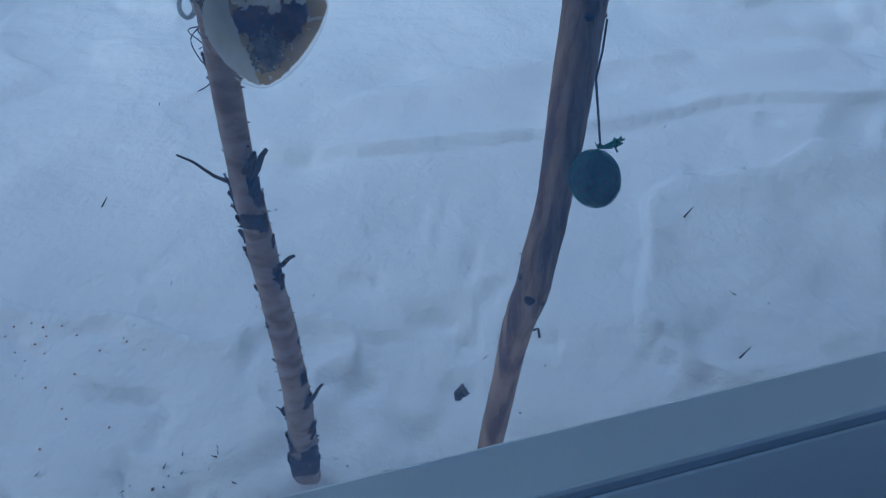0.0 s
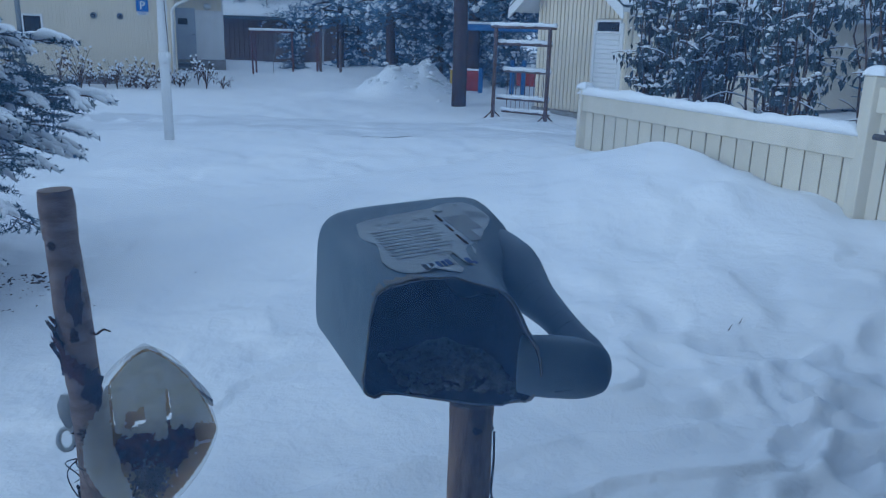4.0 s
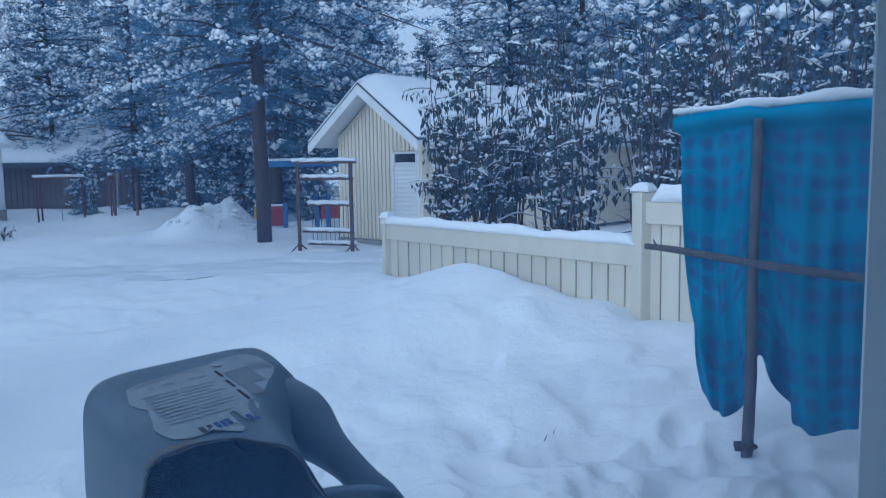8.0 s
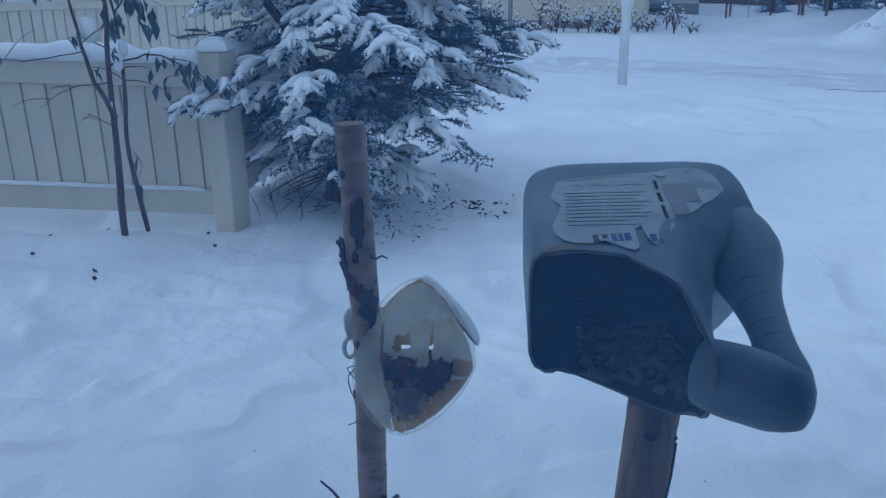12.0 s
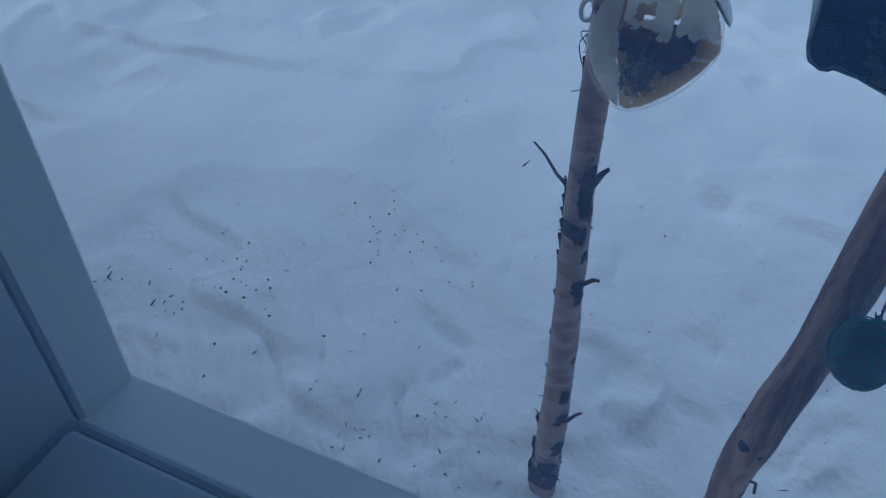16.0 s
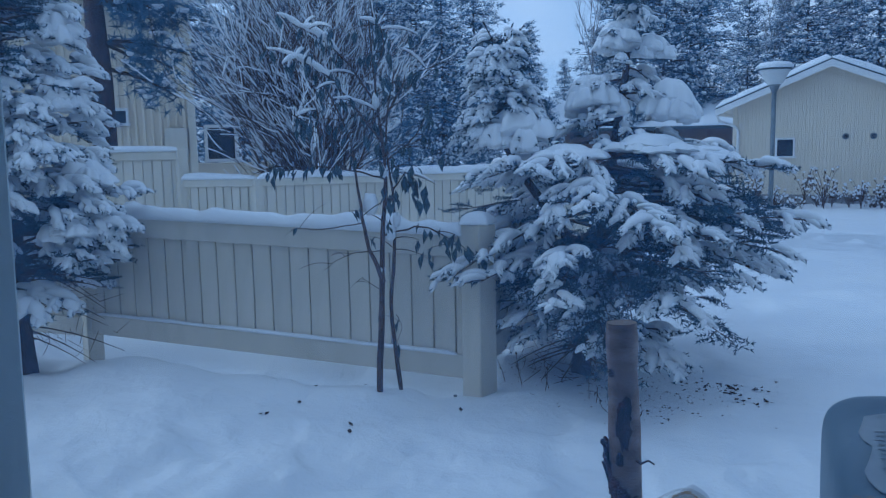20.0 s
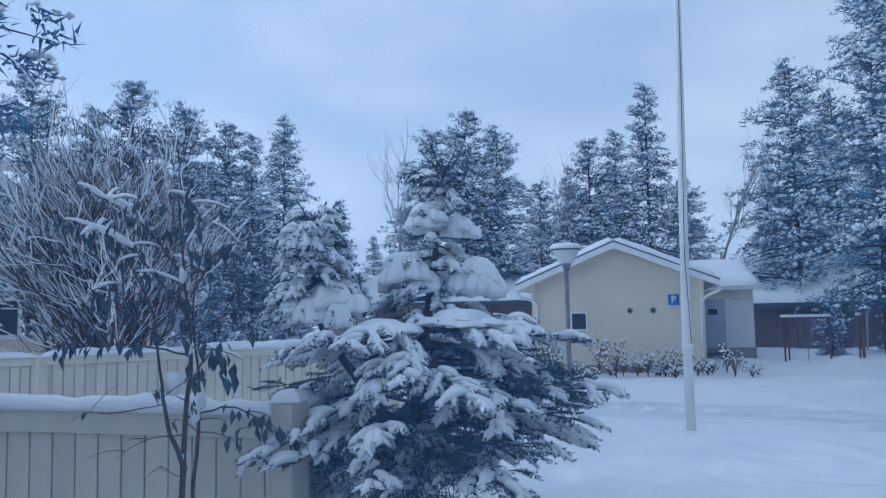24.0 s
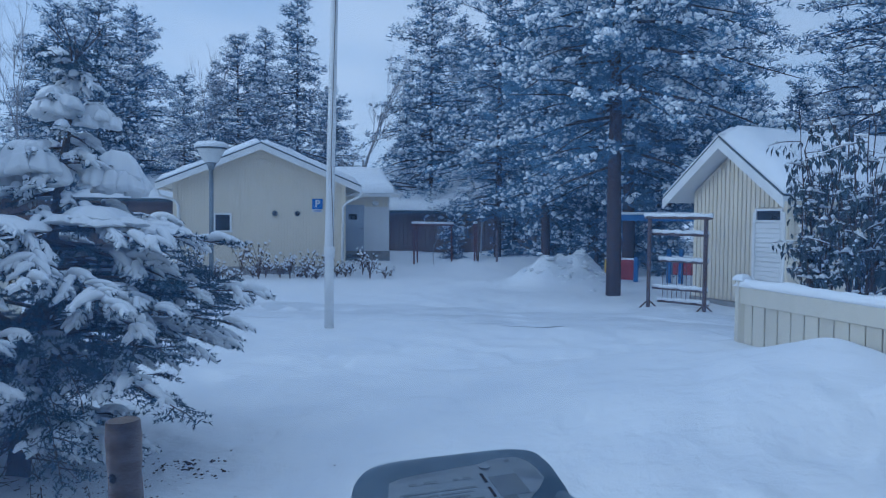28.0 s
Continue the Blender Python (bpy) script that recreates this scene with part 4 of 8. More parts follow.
def left_fence():
    f = thing("fence", "pale board fence with a wide top rail and snow on it", "fence", at=(LC[0], LC[1], 0))
    bpy.context.view_layer.update()
    u = (LP - LC) / np.linalg.norm(LP - LC)
    back = np.array([u[1], -u[0]])
    if back[1] < 0:
        back = -back
    fence_panel(f, LC, LP, (-0.09, 0.0), (0.875, 0.965), 21, FENCE, 0.15, True, proud=1)
    far = LP + u * 3.0
    fence_panel(f, LP, far, -0.03, (0.82, 0.82), 20, FENCE, 0.14, True, proud=1)
    post(f, LC, -0.35, 0.96, 0.17)
    post(f, LP, -0.35, 0.94, 0.13)
    post(f, far, -0.35, 0.84, 0.13)
    e = LC + back * 2.6
    fence_panel(f, LC, e, 0.0, (0.90, 0.90), 17, FENCE, 0.15, True, proud=-1)
    post(f, e, -0.35, 0.92, 0.13)
    ridge_snow("snow_cap", LC + u * 0.1, LP, (0.885, 0.975), 0.17, 0.10, 31)
    post_cap(LC, 0.962, 0.20, 0.085, 6, u)
    ridge_snow("snow_cap", LP, far, (0.83, 0.83), 0.14, 0.07, 33)
    ridge_snow("snow_cap", LC + back * 0.1, e, (0.91, 0.91), 0.16, 0.08, 34)
    # snow lying on the bottom rail
    off = -back * 0.035
    ridge_snow("snow_ledge", LC + u * 0.15 + off, LP - u * 0.1 + off, (0.072, 0.162), 0.05, 0.022, 35, "thin snow on the bottom rail of the fence")


left_fence()


def far_yard():
    """The neighbours' fences and house beyond the left fence."""
    f = thing("fence", "pale fence round the neighbouring yard", "fence", at=(-8.46, 5.53, 0))
    bpy.context.view_layer.update()
    a, b_, c, d = np.array([-8.46, 5.53]), np.array([-6.3, 9.6]), np.array([-9.25, 4.94]), np.array([-9.85, 3.6])
    fence_panel(f, a, b_, 0.12, (1.10, 1.10), 40, FENCE, 0.09, True, proud=-1)
    fence_panel(f, a, c, 0.12, (1.10, 1.10), 9, FENCE, 0.09, True, proud=1)
    post(f, a, -0.3, 1.12, 0.12)
    post(f, c, -0.3, 1.50, 0.13)
    fence_panel(f, c, d, 0.12, (1.46, 1.46), 13, FENCE, 0.10, True, proud=1)
    ridge_snow("snow_cap", a, b_, (1.11, 1.11), 0.16, 0.09, 41)
    ridge_snow("snow_cap", a, c, (1.11, 1.11), 0.16, 0.07, 42)
    ridge_snow("snow_cap", c, d, (1.47, 1.47), 0.16, 0.07, 43)
    h = thing("house", "beige board house behind the neighbouring fence", "house")
    h.matrix_world = rotation((0.47, 0.88), (-15.3, 5.27))
    part("wall", boxed((0.2, 0.15, 1.95), (5.0, 0.2, 4.7), None, 0.01), CREAM, h)
    for i in range(34):
        part("batten", boxed((-2.2 + i * 0.145, 0.03, 1.95), (0.05, 0.05, 4.7), None, 0.008), CREAM, h)
    part("corner_board", boxed((2.72, 0.05, 1.95), (0.14, 0.16, 4.7), None, 0.01), FENCE, h)
    part("side_wall", boxed((2.65, 4.0, 1.95), (0.2, 7.6, 4.7), None, 0.01), CREAM, h)
    glazed(h, 1.05, 1.60, 1.98, 2.28, 0.0, 0.05)
    part("meter_box", boxed((2.42, -0.06, 1.62), (0.40, 0.12, 0.56), None, 0.01), FENCE, h, "pale meter box on the wall")
    part("porch_wall", boxed((4.4, 2.1, 0.6), (3.4, 0.2, 1.2), None, 0.01), CREAM, h)
    g = glazed(h, 2.95, 3.65, 1.25, 2.02, 1.98, 0.07)
    part("porch_post", boxed((4.0, 2.0, 1.9), (0.12, 0.14, 1.6), None, 0.01), WHITE, h)
    c2 = [(-2.6, -0.6, 4.28), (3.3, -0.6, 4.28), (3.3, 4.0, 5.1), (-2.6, 4.0, 5.1)]
    part("roof", slab(Build(), c2, 0.16), WHITE, h)
    part("roof_snow", snow_slab([(p[0], p[1], p[2] + 0.004) for p in c2], 0.25, 18, 12, 8), SNOW, h, "", True)


far_yard()


def brown_building():
    h = thing("building", "long dark brown building under a snow-covered roof", "building")
    h.matrix_world = rotation((0.985, -0.17), (-5.5, 41.0), -0.5)
    part("wall", boxed((4.5, 0.2, 0.9), (17.0, 0.3, 2.7), None, 0.01), BROWNWALL, h)
    bb = Build()
    for i in range(70):
        box(bb, (-3.9 + i * 0.24, 0.02, 0.9), (0.05, 0.04, 2.7), None, 0.006)
    tagged(part("battens", bb, BROWNWALL, h, "upright dark battens"), kind="stuff")
    for x in (4.2, 6.6, 9.0):
        glazed(h, x, x + 0.8, 1.15, 1.65, 0.03, 0.07)
    c = [(-4.5, -0.8, 2.25), (13.5, -0.8, 2.25), (13.5, 6.0, 4.7), (-4.5, 6.0, 4.7)]
    part("roof", slab(Build(), c, 0.16), ROOFEDGE, h)
    part("roof_snow", snow_slab([(p[0], p[1], p[2] + 0.004) for p in c], 0.3, 30, 14, 9, 0.2), SNOW, h, "", True)
    h2 = thing("building", "low brown building far behind the trees with snow on its roof", "building")
    h2.matrix_world = rotation((0.9, 0.43), (-27, 34.0))
    part("wall", boxed((7, 0.2, 0.9), (16.0, 0.3, 2.6), None, 0.01), BROWNWALL, h2)
    c = [(-1.6, -0.8, 2.2), (15.6, -0.8, 2.2), (15.6, 5.5, 3.9), (-1.6, 5.5, 3.9)]
    part("roof", slab(Build(), c, 0.16), ROOFEDGE, h2)
    part("roof_snow", snow_slab([(p[0], p[1], p[2] + 0.004) for p in c], 0.3, 30, 14, 10, 0.2), SNOW, h2, "", True)


brown_building()


# ---- yard furniture ----
def flag_pole():
    f = thing("flag_pole", "tall white flag pole standing in the snow", "pole", at=(-2.74, 11.47, gz(-2.74, 11.47)))
    b = Build()
    tube(b, [(0, 0, -0.2), (-0.005, 0, 1.2), (0.06, 0, 5.0), (0.13, 0, 9.0)], [0.068, 0.066, 0.052, 0.035], 16)
    part("shaft", b, WHITE, f, "", True)
    b = Build()
    tube(b, [(0, 0, 1.04), (0, 0, 1.10), (0, 0, 1.16), (0, 0, 1.20)], [0.07, 0.082, 0.082, 0.07], 14)
    part("collar", b, WHITE, f, "", True)
    b = Build()
    blobs(b, [(0.07, -0.05, 1.15)], [(0.035, 0.03, 0.045)], BALL_MID, 0.0)
    part("cleat", b, WHITE, f, "", True)
    b = Build()
    tube(b, [(0.075, -0.05, 1.15), (0.04, -0.09, 2.4), (0.10, -0.07, 5.0), (0.16, -0.04, 9.0)], 0.006, 5)
    part("rope", b, STRING, f, "thin grey halyard")


def street_lamp():
    x, y = -8.66, 21.6
    f = thing("street_lamp", "yard lamp with a white cone head capped by snow", "lamp", at=(x, y, -0.24))
    b = Build()
    tube(b, [(0, 0, -0.6), (0, 0, 3.05)], [0.066, 0.062], 12)
    part("pole", b, GREYMET, f, "grey-blue steel pole", True)
    b = Build()
    tube(b, [(0, 0, 2.95), (0, 0, 3.08), (0, 0, 3.16)], [0.065, 0.12, 0.17], 16)
    part("neck", b, GREYMET, f, "", True)
    b = Build()
    tube(b, [(0, 0, 3.14), (0, 0, 3.2), (0, 0, 3.50), (0, 0, 3.54)], [0.15, 0.22, 0.37, 0.40], 20)
    part("head", b, LAMPWHITE, f, "white plastic lamp head", True)
    b = Build()
    tube(b, [(0, 0, 3.53), (0, 0, 3.57)], [0.43, 0.43], 20)
    part("rim", b, ROOFEDGE, f, "", True)
    b = Build()
    tube(b, [(0, 0, 3.572), (0, 0, 3.61), (0, 0, 3.66), (0, 0, 3.72), (0, 0, 3.745)], [0.44, 0.465, 0.45, 0.38, 0.2], 18)
    part("snow_cap", b, SNOW, f, "round cap of snow", True)


flag_pole()
street_lamp()


def carpet_rack():
    """Brown steel rack for beating carpets, its bars under snow."""
    x, y = 2.38, 15.1
    f = thing("carpet_rack", "brown steel carpet rack with snow on its bars", "rack")
    u = np.array([0.76, -0.65])
    f.matrix_world = rotation(u, (x, y), gz(x, y))
    W = 1.12
    for px in (0.0, W):
        b = Build()
        tube(b, [(px, 0, -0.1), (px, 0, 1.66)], 0.038, 8)
        part("upright", b, RACK, f)
        for s in (-1, 1):
            b = Build()
            tube(b, [(px, 0, 0.14), (px + 0.10 * s, 0.22 * s, -0.05)], 0.014, 6)
            part("foot_stay", b, RACK, f)
    for z, x0, x1, dy in ((1.66, -0.10, W + 0.12, 0.0), (1.36, 0.0, W, 0.1), (0.86, 0.10, W - 0.05, 0.2), (0.36, 0.02, W, 0.1), (0.12, 0.1, W, 0.16)):
        b = Build()
        tube(b, [(x0, dy, z), (x1, dy, z)], 0.03 if z > 1 else 0.022, 8)
        part("bar", b, RACK, f)
        n = 14
        s = np.linspace(0, 1, n)
        b = Build()
        tube(b, np.c_[x0 + (x1 - x0) * s, np.full(n, dy), z + 0.045 + 0.008 * np.sin(s * 19)], 0.038 * (1 + 0.25 * np.sin(s * 31 + z * 9)), 8, jitter=0.2)
        part("snow_strip", b, SNOW, f, "snow lying on the bar", True)
    for i in range(9):
        px = 0.2 + i * 0.095
        b = Build()
        tube(b, [(px, 0.16, 0.12), (px, 0.16, 0.84)], 0.007, 5)
        part("rod", b, RACK, f)


carpet_rack()


def play_frames():
    """Painted play equipment between the shed and the trees."""
    x, y = 2.55, 20.6
    f = thing("play_fence", "red and blue wooden play panel in the snow", "playground", at=(x, y, gz(x, y)))
    m = rotation((0.9, -0.43), (0, 0))
    part("panel", boxed((0.0, 0, 0.30), (0.62, 0.05, 0.50), m, 0.01), RED, f, "red board panel")
    part("panel", boxed((-0.40, 0.05, 0.36), (0.16, 0.05, 0.40), m, 0.01), YELLOW, f, "yellow board")
    part("post", boxed((0.36, 0, 0.30), (0.10, 0.10, 0.66), m, 0.01), BLUE, f, "blue post")
    part("snow_strip", boxed((-0.05, 0, 0.58), (0.8, 0.09, 0.05), m, 0.02), SNOW, f)
    x, y = 4.2, 20.3
    f = thing("play_fence", "red and blue wooden play panel behind the rack", "playground", at=(x, y, gz(x, y)))
    part("panel", boxed((0.1, 0, 0.42), (1.1, 0.05, 0.42), m, 0.01), RED, f, "red board panel")
    for px in (-0.55, -0.25, 0.75):
        part("post", boxed((px, -0.03, 0.40), (0.10, 0.10, 0.9), m, 0.01), BLUE, f, "blue post")
    part("snow_strip", boxed((0.1, 0, 0.66), (1.2, 0.09, 0.05), m, 0.02), SNOW, f)
    x, y = 2.6, 23.0
    f = thing("play_tower", "blue wooden beam frame with snow on it", "playground", at=(x, y, gz(x, y)))
    part("beam", boxed((1.7, 0, 1.66), (3.6, 0.12, 0.17), m, 0.01), BLUE, f)
    part("snow_strip", boxed((1.7, 0, 1.78), (3.6, 0.15, 0.07), m, 0.03), SNOW, f)
    for px in (0.0, 3.4):
        part("post", boxed((px, 0, 0.75), (0.10, 0.10, 1.8), m, 0.01), BLUE, f)
    x, y = -3.6, 29.3
    f = thing("swing_frame", "red steel frame with snow on the top bar", "rack", at=(x, y, gz(x, y)))
    for px, py in ((-0.4, 0), (1.0, 0.0), (-0.4, 0.9), (1.9, -0.8), (1.9, 0.4)):
        b = Build()
        tube(b, [(px, py, -0.1), (px - 0.03, py, 1.42)], 0.032, 7)
        part("pole", b, SWING, f)
    for p, q in (((-0.5, 0, 1.42), (1.05, 0, 1.42)), ((1.87, -0.9, 1.45), (1.87, 0.5, 1.45)), ((-0.43, 0, 1.42), (-0.43, 0.9, 1.42))):
        b = Build()
        tube(b, [p, q], 0.034, 7)
        part("bar", b, SWING, f)
        b = Build()
        tube(b, np.linspace(np.array(p) + (0, 0, 0.06), np.array(q) + (0, 0, 0.06), 8), 0.05, 7, jitter=0.3)
        part("snow_strip", b, SNOW, f, "", True)
    for px, py in ((2.7, 28.6), (3.4, 28.2)):
        b = Build()
        tube(b, [(px - 4.3, py, gz(px - 4.3, py) - 0.1), (px - 4.3, py, 1.0)], 0.045, 7)
        solid("bollard", b, BROWNWALL, "short dark post with a snow cap", "post", "posts by the brown building")


play_frames()


def road_sign():
    f = thing("road_sign", "back of a small pale sign on a grey post", "sign", at=(-14.0, 17.5, gz(-14, 17.5)))
    b = Build()
    tube(b, [(0, 0, -0.2), (0, 0, 2.2)], 0.035, 7)
    part("pole", b, GREYMET, f)
    part("plate", boxed((0, -0.05, 1.95), (0.36, 0.02, 0.5), None, 0.004), WHITE, f)


road_sign()


# ---- trees and shrubs ----
def spruce_near(name, seed, h, reach, x, y, label, forks=(), low=0.25, levels=16, lean=(0, 0), cap=1.0, dome=0.0):
    """A young spruce with twigs, needles and heavy snow on every branch."""
    g = np.random.default_rng(seed)
    t = thing(name, label, "tree", at=(x, y, gz(x, y) - 0.03))
    trunk, wood, needles, snow = Build(), Build(), Build(), Build()
    r0 = 0.020 * h + 0.015
    zs = np.linspace(-0.2, h, 12)
    wob = np.cumsum(g.normal(0, 0.008, (12, 2)), 0)
    axis = np.c_[wob + np.outer(zs / h, lean), zs]
    tube(trunk, axis, r0 * (1 - zs / h * 0.88).clip(0.06), 10, jitter=0.15)
    stems = [(axis, h, reach, low)]
    for fx, fy, fz, fh, fr in forks:
        base = np.array([np.interp(fz, zs, axis[:, i]) for i in range(2)] + [fz])
        top = np.array([fx, fy, fh])
        s = np.linspace(0, 1, 9)[:, None]
        bend = base + (top - base) * s
        bend[:, :2] = base[:2] + (top[:2] - base[:2]) * np.clip(s * 1.7, 0, 1)
        tube(trunk, bend, np.linspace(r0 * 0.6, 0.012, 9), 8, jitter=0.15)
        stems.append((bend, fh, fr, fz + 0.62 * (fh - fz)))
    nb, nt = [], []
    for axis_, hh, rch, lw in stems:
        span = hh - lw
        z = lw
        k = 0
        while z < hh - 0.04:
            a = (z - lw) / span
            L0 = rch * (1 - a) ** 0.72 * (0.62 + 0.38 * min(1, a * 5 + 0.45)) + 0.07
            many = 7 + 5 * (1 - a) if rch > 0.5 else 4
            if dome and rch > 1:
                # a wide skirt, rounded off above, with a thin spire
                L0 = rch * (0.72 + 0.28 * float(sstep(low, 0.8, z))) * (1 - 0.10 * float(sstep(0.8, dome, z))) if z < dome else max(0.30 * (1 - (z - dome) / (hh - dome)) ** 0.6, rch * (0.82 - 8.0 * (z - dome))) + 0.04
                many = (11 if z < 0.9 else 9) if z < dome + 0.06 else 3
            for _ in range(int(many)):
                az_ = g.random() * 6.283
                L = L0 * g.uniform(0.78, 1.03)
                if dome and z < 1.0:
                    L *= 1 - 0.38 * float(sstep(0.2, 0.8, -0.75 * math.cos(az_) - 0.66 * math.sin(az_)))
                base = np.array([np.interp(z, axis_[:, 2], axis_[:, i]) for i in range(2)] + [z + g.uniform(-0.13, 0.13)])
                d = np.array([math.cos(az_), math.sin(az_), 0])
                side = np.array([-d[1], d[0], 0])
                rise = g.uniform(-0.12, 0.40 - (0.26 * float(sstep(0.8, dome, z)) if dome else 0)) if a < 0.8 else g.uniform(0.5, 1.1)
                droop = (0.22 if a < 0.8 else 0.1) * g.uniform(0.6, 1.2) - (0.14 * float(sstep(0.9, 0.5, z)) if dome else 0)
                m = max(5, int(L / 0.06))
                s = np.linspace(0, 1, m)
                pts = base + d * (L * s)[:, None] + np.array([0, 0, 1.0]) * (L * (rise * s - droop * s ** 2))[:, None] + side * (0.05 * L * np.sin(s * 3 + seed))[:, None]
                tube(wood, pts, np.linspace(0.008 + 0.006 * L, 0.002, m), 4, caps=False)
                heavy = g.random() < (0.86 if z > 1.0 else 0.72)
                subs = max(2, int(L / 0.115))
                for i in range(subs + 1):
                    last = i == subs
                    u = 0.97 if last else 0.22 + 0.74 * (i + g.random()) / subs
                    p = np.array([np.interp(u, s, pts[:, c]) for c in range(3)])
                    sgn = 1 if i % 2 else -1
                    ang = g.uniform(-0.25, 0.25) if last else sgn * g.uniform(0.35, 1.05)
                    sd = unit(d * math.cos(ang) + side * math.sin(ang) + np.array([0, 0, g.uniform(-0.28, 0.26)]))
                    sl = (0.15 + 0.17 * L * (1 - u)) * g.uniform(0.75, 1.3) * (0.55 if L < 0.36 else 1.0)
                    w6 = np.linspace(0, 1, 6)[:, None]
                    bough = p + sd * sl * w6 - np.array([0, 0, 0.22 * sl]) * w6 ** 2
                    tube(wood, bough[::2], [0.005, 0.004, 0.002], 3, caps=False)
                    across = unit(np.cross(sd, (0, 0, 1.0)))
                    load = heavy and u > 0.3 and float(noise2(np.array(p[0] * 3.4 + p[2] * 2.0), np.array(p[1] * 3.4 - p[2] * 2.6), 88)) > (-0.10 if dome else -0.16)
                    if load:
                        rr = cap * 0.032 * np.array([0.55, 0.9, 1.05, 1.0, 0.8, 0.35]) * g.uniform(0.7, 1.35)
                        tube(snow, bough + np.array([0, 0, 0.016]) + np.array([0, 0, 1.0]) * rr[:, None] * 0.5, rr, 6, caps=False, jitter=0.22, flat=0.75)
                    nt_ = max(4, int(sl / 0.030))
                    for k2 in range(nt_):
                        w = 0.12 + 0.88 * (k2 + g.random()) / nt_
                        q0 = p + sd * sl * w - np.array([0, 0, 0.22 * sl * w * w])
                        td = unit(sd * g.uniform(0.7, 1.1) + across * (1 if k2 % 2 else -1) * g.uniform(0.4, 1.0) + np.array([0, 0, g.uniform(-0.35, 0.08)]))
                        tl = (0.050 + 0.080 * (1 - w)) * g.uniform(0.75, 1.3)
                        n = max(3, int(tl / 0.016))
                        c = q0 + td * (tl * np.linspace(0.0, 1.05, n))[:, None]
                        for _r in range(5):
                            o = unit(g.normal(size=(n, 3)) + td * 0.8)
                            nb.append(c)
                            nt.append(c + o * g.uniform(0.018, 0.032, (n, 1)))
                        if load and g.random() < 0.80:
                            fin = q0 + td * (tl * np.array([0.0, 0.35, 0.7, 1.0]))[:, None] + np.array([0, 0, 0.014]) - np.array([0, 0, 1.0]) * (0.03 * np.array([0, 0.1, 0.4, 1.0]))[:, None]
                            tube(snow, fin, cap * np.array([0.019, 0.0185, 0.016, 0.006]) * g.uniform(0.7, 1.3), 5, caps=False, jitter=0.25)
            z += span / levels * g.uniform(0.75, 1.2) * (1.1 - 0.4 * a)
            k += 1
        # the leader and lumps of snow on the crown
        tipz = axis_[-1]
        for i in range(5):
            az_ = i * 1.257 + seed
            o = np.array([math.cos(az_), math.sin(az_), 1.2]) * 0.15 * g.uniform(0.8, 1.2)
            cc = np.linspace(tipz - (0, 0, 0.05), tipz + o - (0, 0, 0.05), 8)
            tube(wood, cc, 0.004, 4)
            for _r in range(8):
                ob = unit(g.normal(size=(8, 3)))
                nb.append(cc)
                nt.append(cc + ob * 0.018)
    nb, nt = np.concatenate(nb), np.concatenate(nt)
    spikes(needles, nb, nt, 0.0085)
    part("trunk", trunk, BARK, t, "", True)
    part("branches", wood, TWIG, t)
    tagged(part("needles", needles, NEEDLE, t, "dark blue-green needles"), kind="stuff")
    tagged(part("snow_load", snow, SNOW_FAR, t, "pads of snow on the branches", True), kind="stuff")
    return t, snow


def snow_lumps(name, x, y, lumps, seed, label="heavy lumps of snow in the crown of the spruce"):
    """Big rounded snow cushions with uneven lobes that sag over the boughs."""
    g = np.random.default_rng(seed)
    b = Build()
    na, nr = 28, 9
    th = np.linspace(0, 2 * np.pi, na, endpoint=False)[None]
    rho = np.sin(np.linspace(0.04, 1, nr) * np.pi / 2)[:, None]
    pads = []
    for cx, cy, cz, rx, rz in lumps:
        pads.append((cx, cy, cz, rx * 0.80, rz * 0.75))
        a0 = g.random() * 6.283
        for i in range(7):
            a, far = a0 + i * 0.9 + g.normal(0, 0.15), g.uniform(0.50, 0.80)
            pads.append((cx + math.cos(a) * rx * far, cy + math.sin(a) * rx * far, cz - rz * g.uniform(0.15, 0.75), rx * g.uniform(0.36, 0.54), rz * g.uniform(0.40, 0.60)))
    for cx, cy, cz, rx, rz in pads:
        p = g.random(4) * 6.283
        lobe = 0.12 * np.sin(3 * th + p[0]) + 0.13 * np.sin(5 * th + p[1]) + 0.11 * np.sin(8 * th + p[2])
        R = rx * (0.98 + lobe)
        x, y = cx + R * rho * np.cos(th), cy + R * rho * np.sin(th)
        bump = 0.20 * noise2(x * 22, y * 22, 71) + 0.10 * noise2(x * 9, y * 9, 72)
        edge = -rz * (0.30 + 0.9 * np.clip(lobe, -0.1, 1))
        tilt = 0.25 * rz * np.cos(th + p[3]) * rho
        top = rz * 1.0 * (1 - rho ** 3.2) * (1 + bump) + edge * rho ** 3 + tilt
        under = edge * rho ** 3 + tilt - rz * (0.06 + (0.70 + 0.5 * bump) * np.sqrt(np.clip(1 - rho ** 2, 0, 1)))
        v = np.concatenate([np.stack([x, y, cz + top], -1), np.stack([cx + (x - cx) * 0.97, cy + (y - cy) * 0.97, cz + under], -1)[::-1]]).reshape(-1, 3)
        k = (np.arange(2 * nr - 1)[:, None] * na + np.arange(na)[None])
        k2 = (np.arange(2 * nr - 1)[:, None] * na + (np.arange(na)[None] + 1) % na)
        b.add(v, np.stack([k, k + na, k2 + na, k2], -1).reshape(-1, 4), [list(range(na))], [list(range((2 * nr - 1) * na, 2 * nr * na))[::-1]])
    return solid(name, b, SNOW_FAR, label, "snow", kind="stuff", smooth=True)


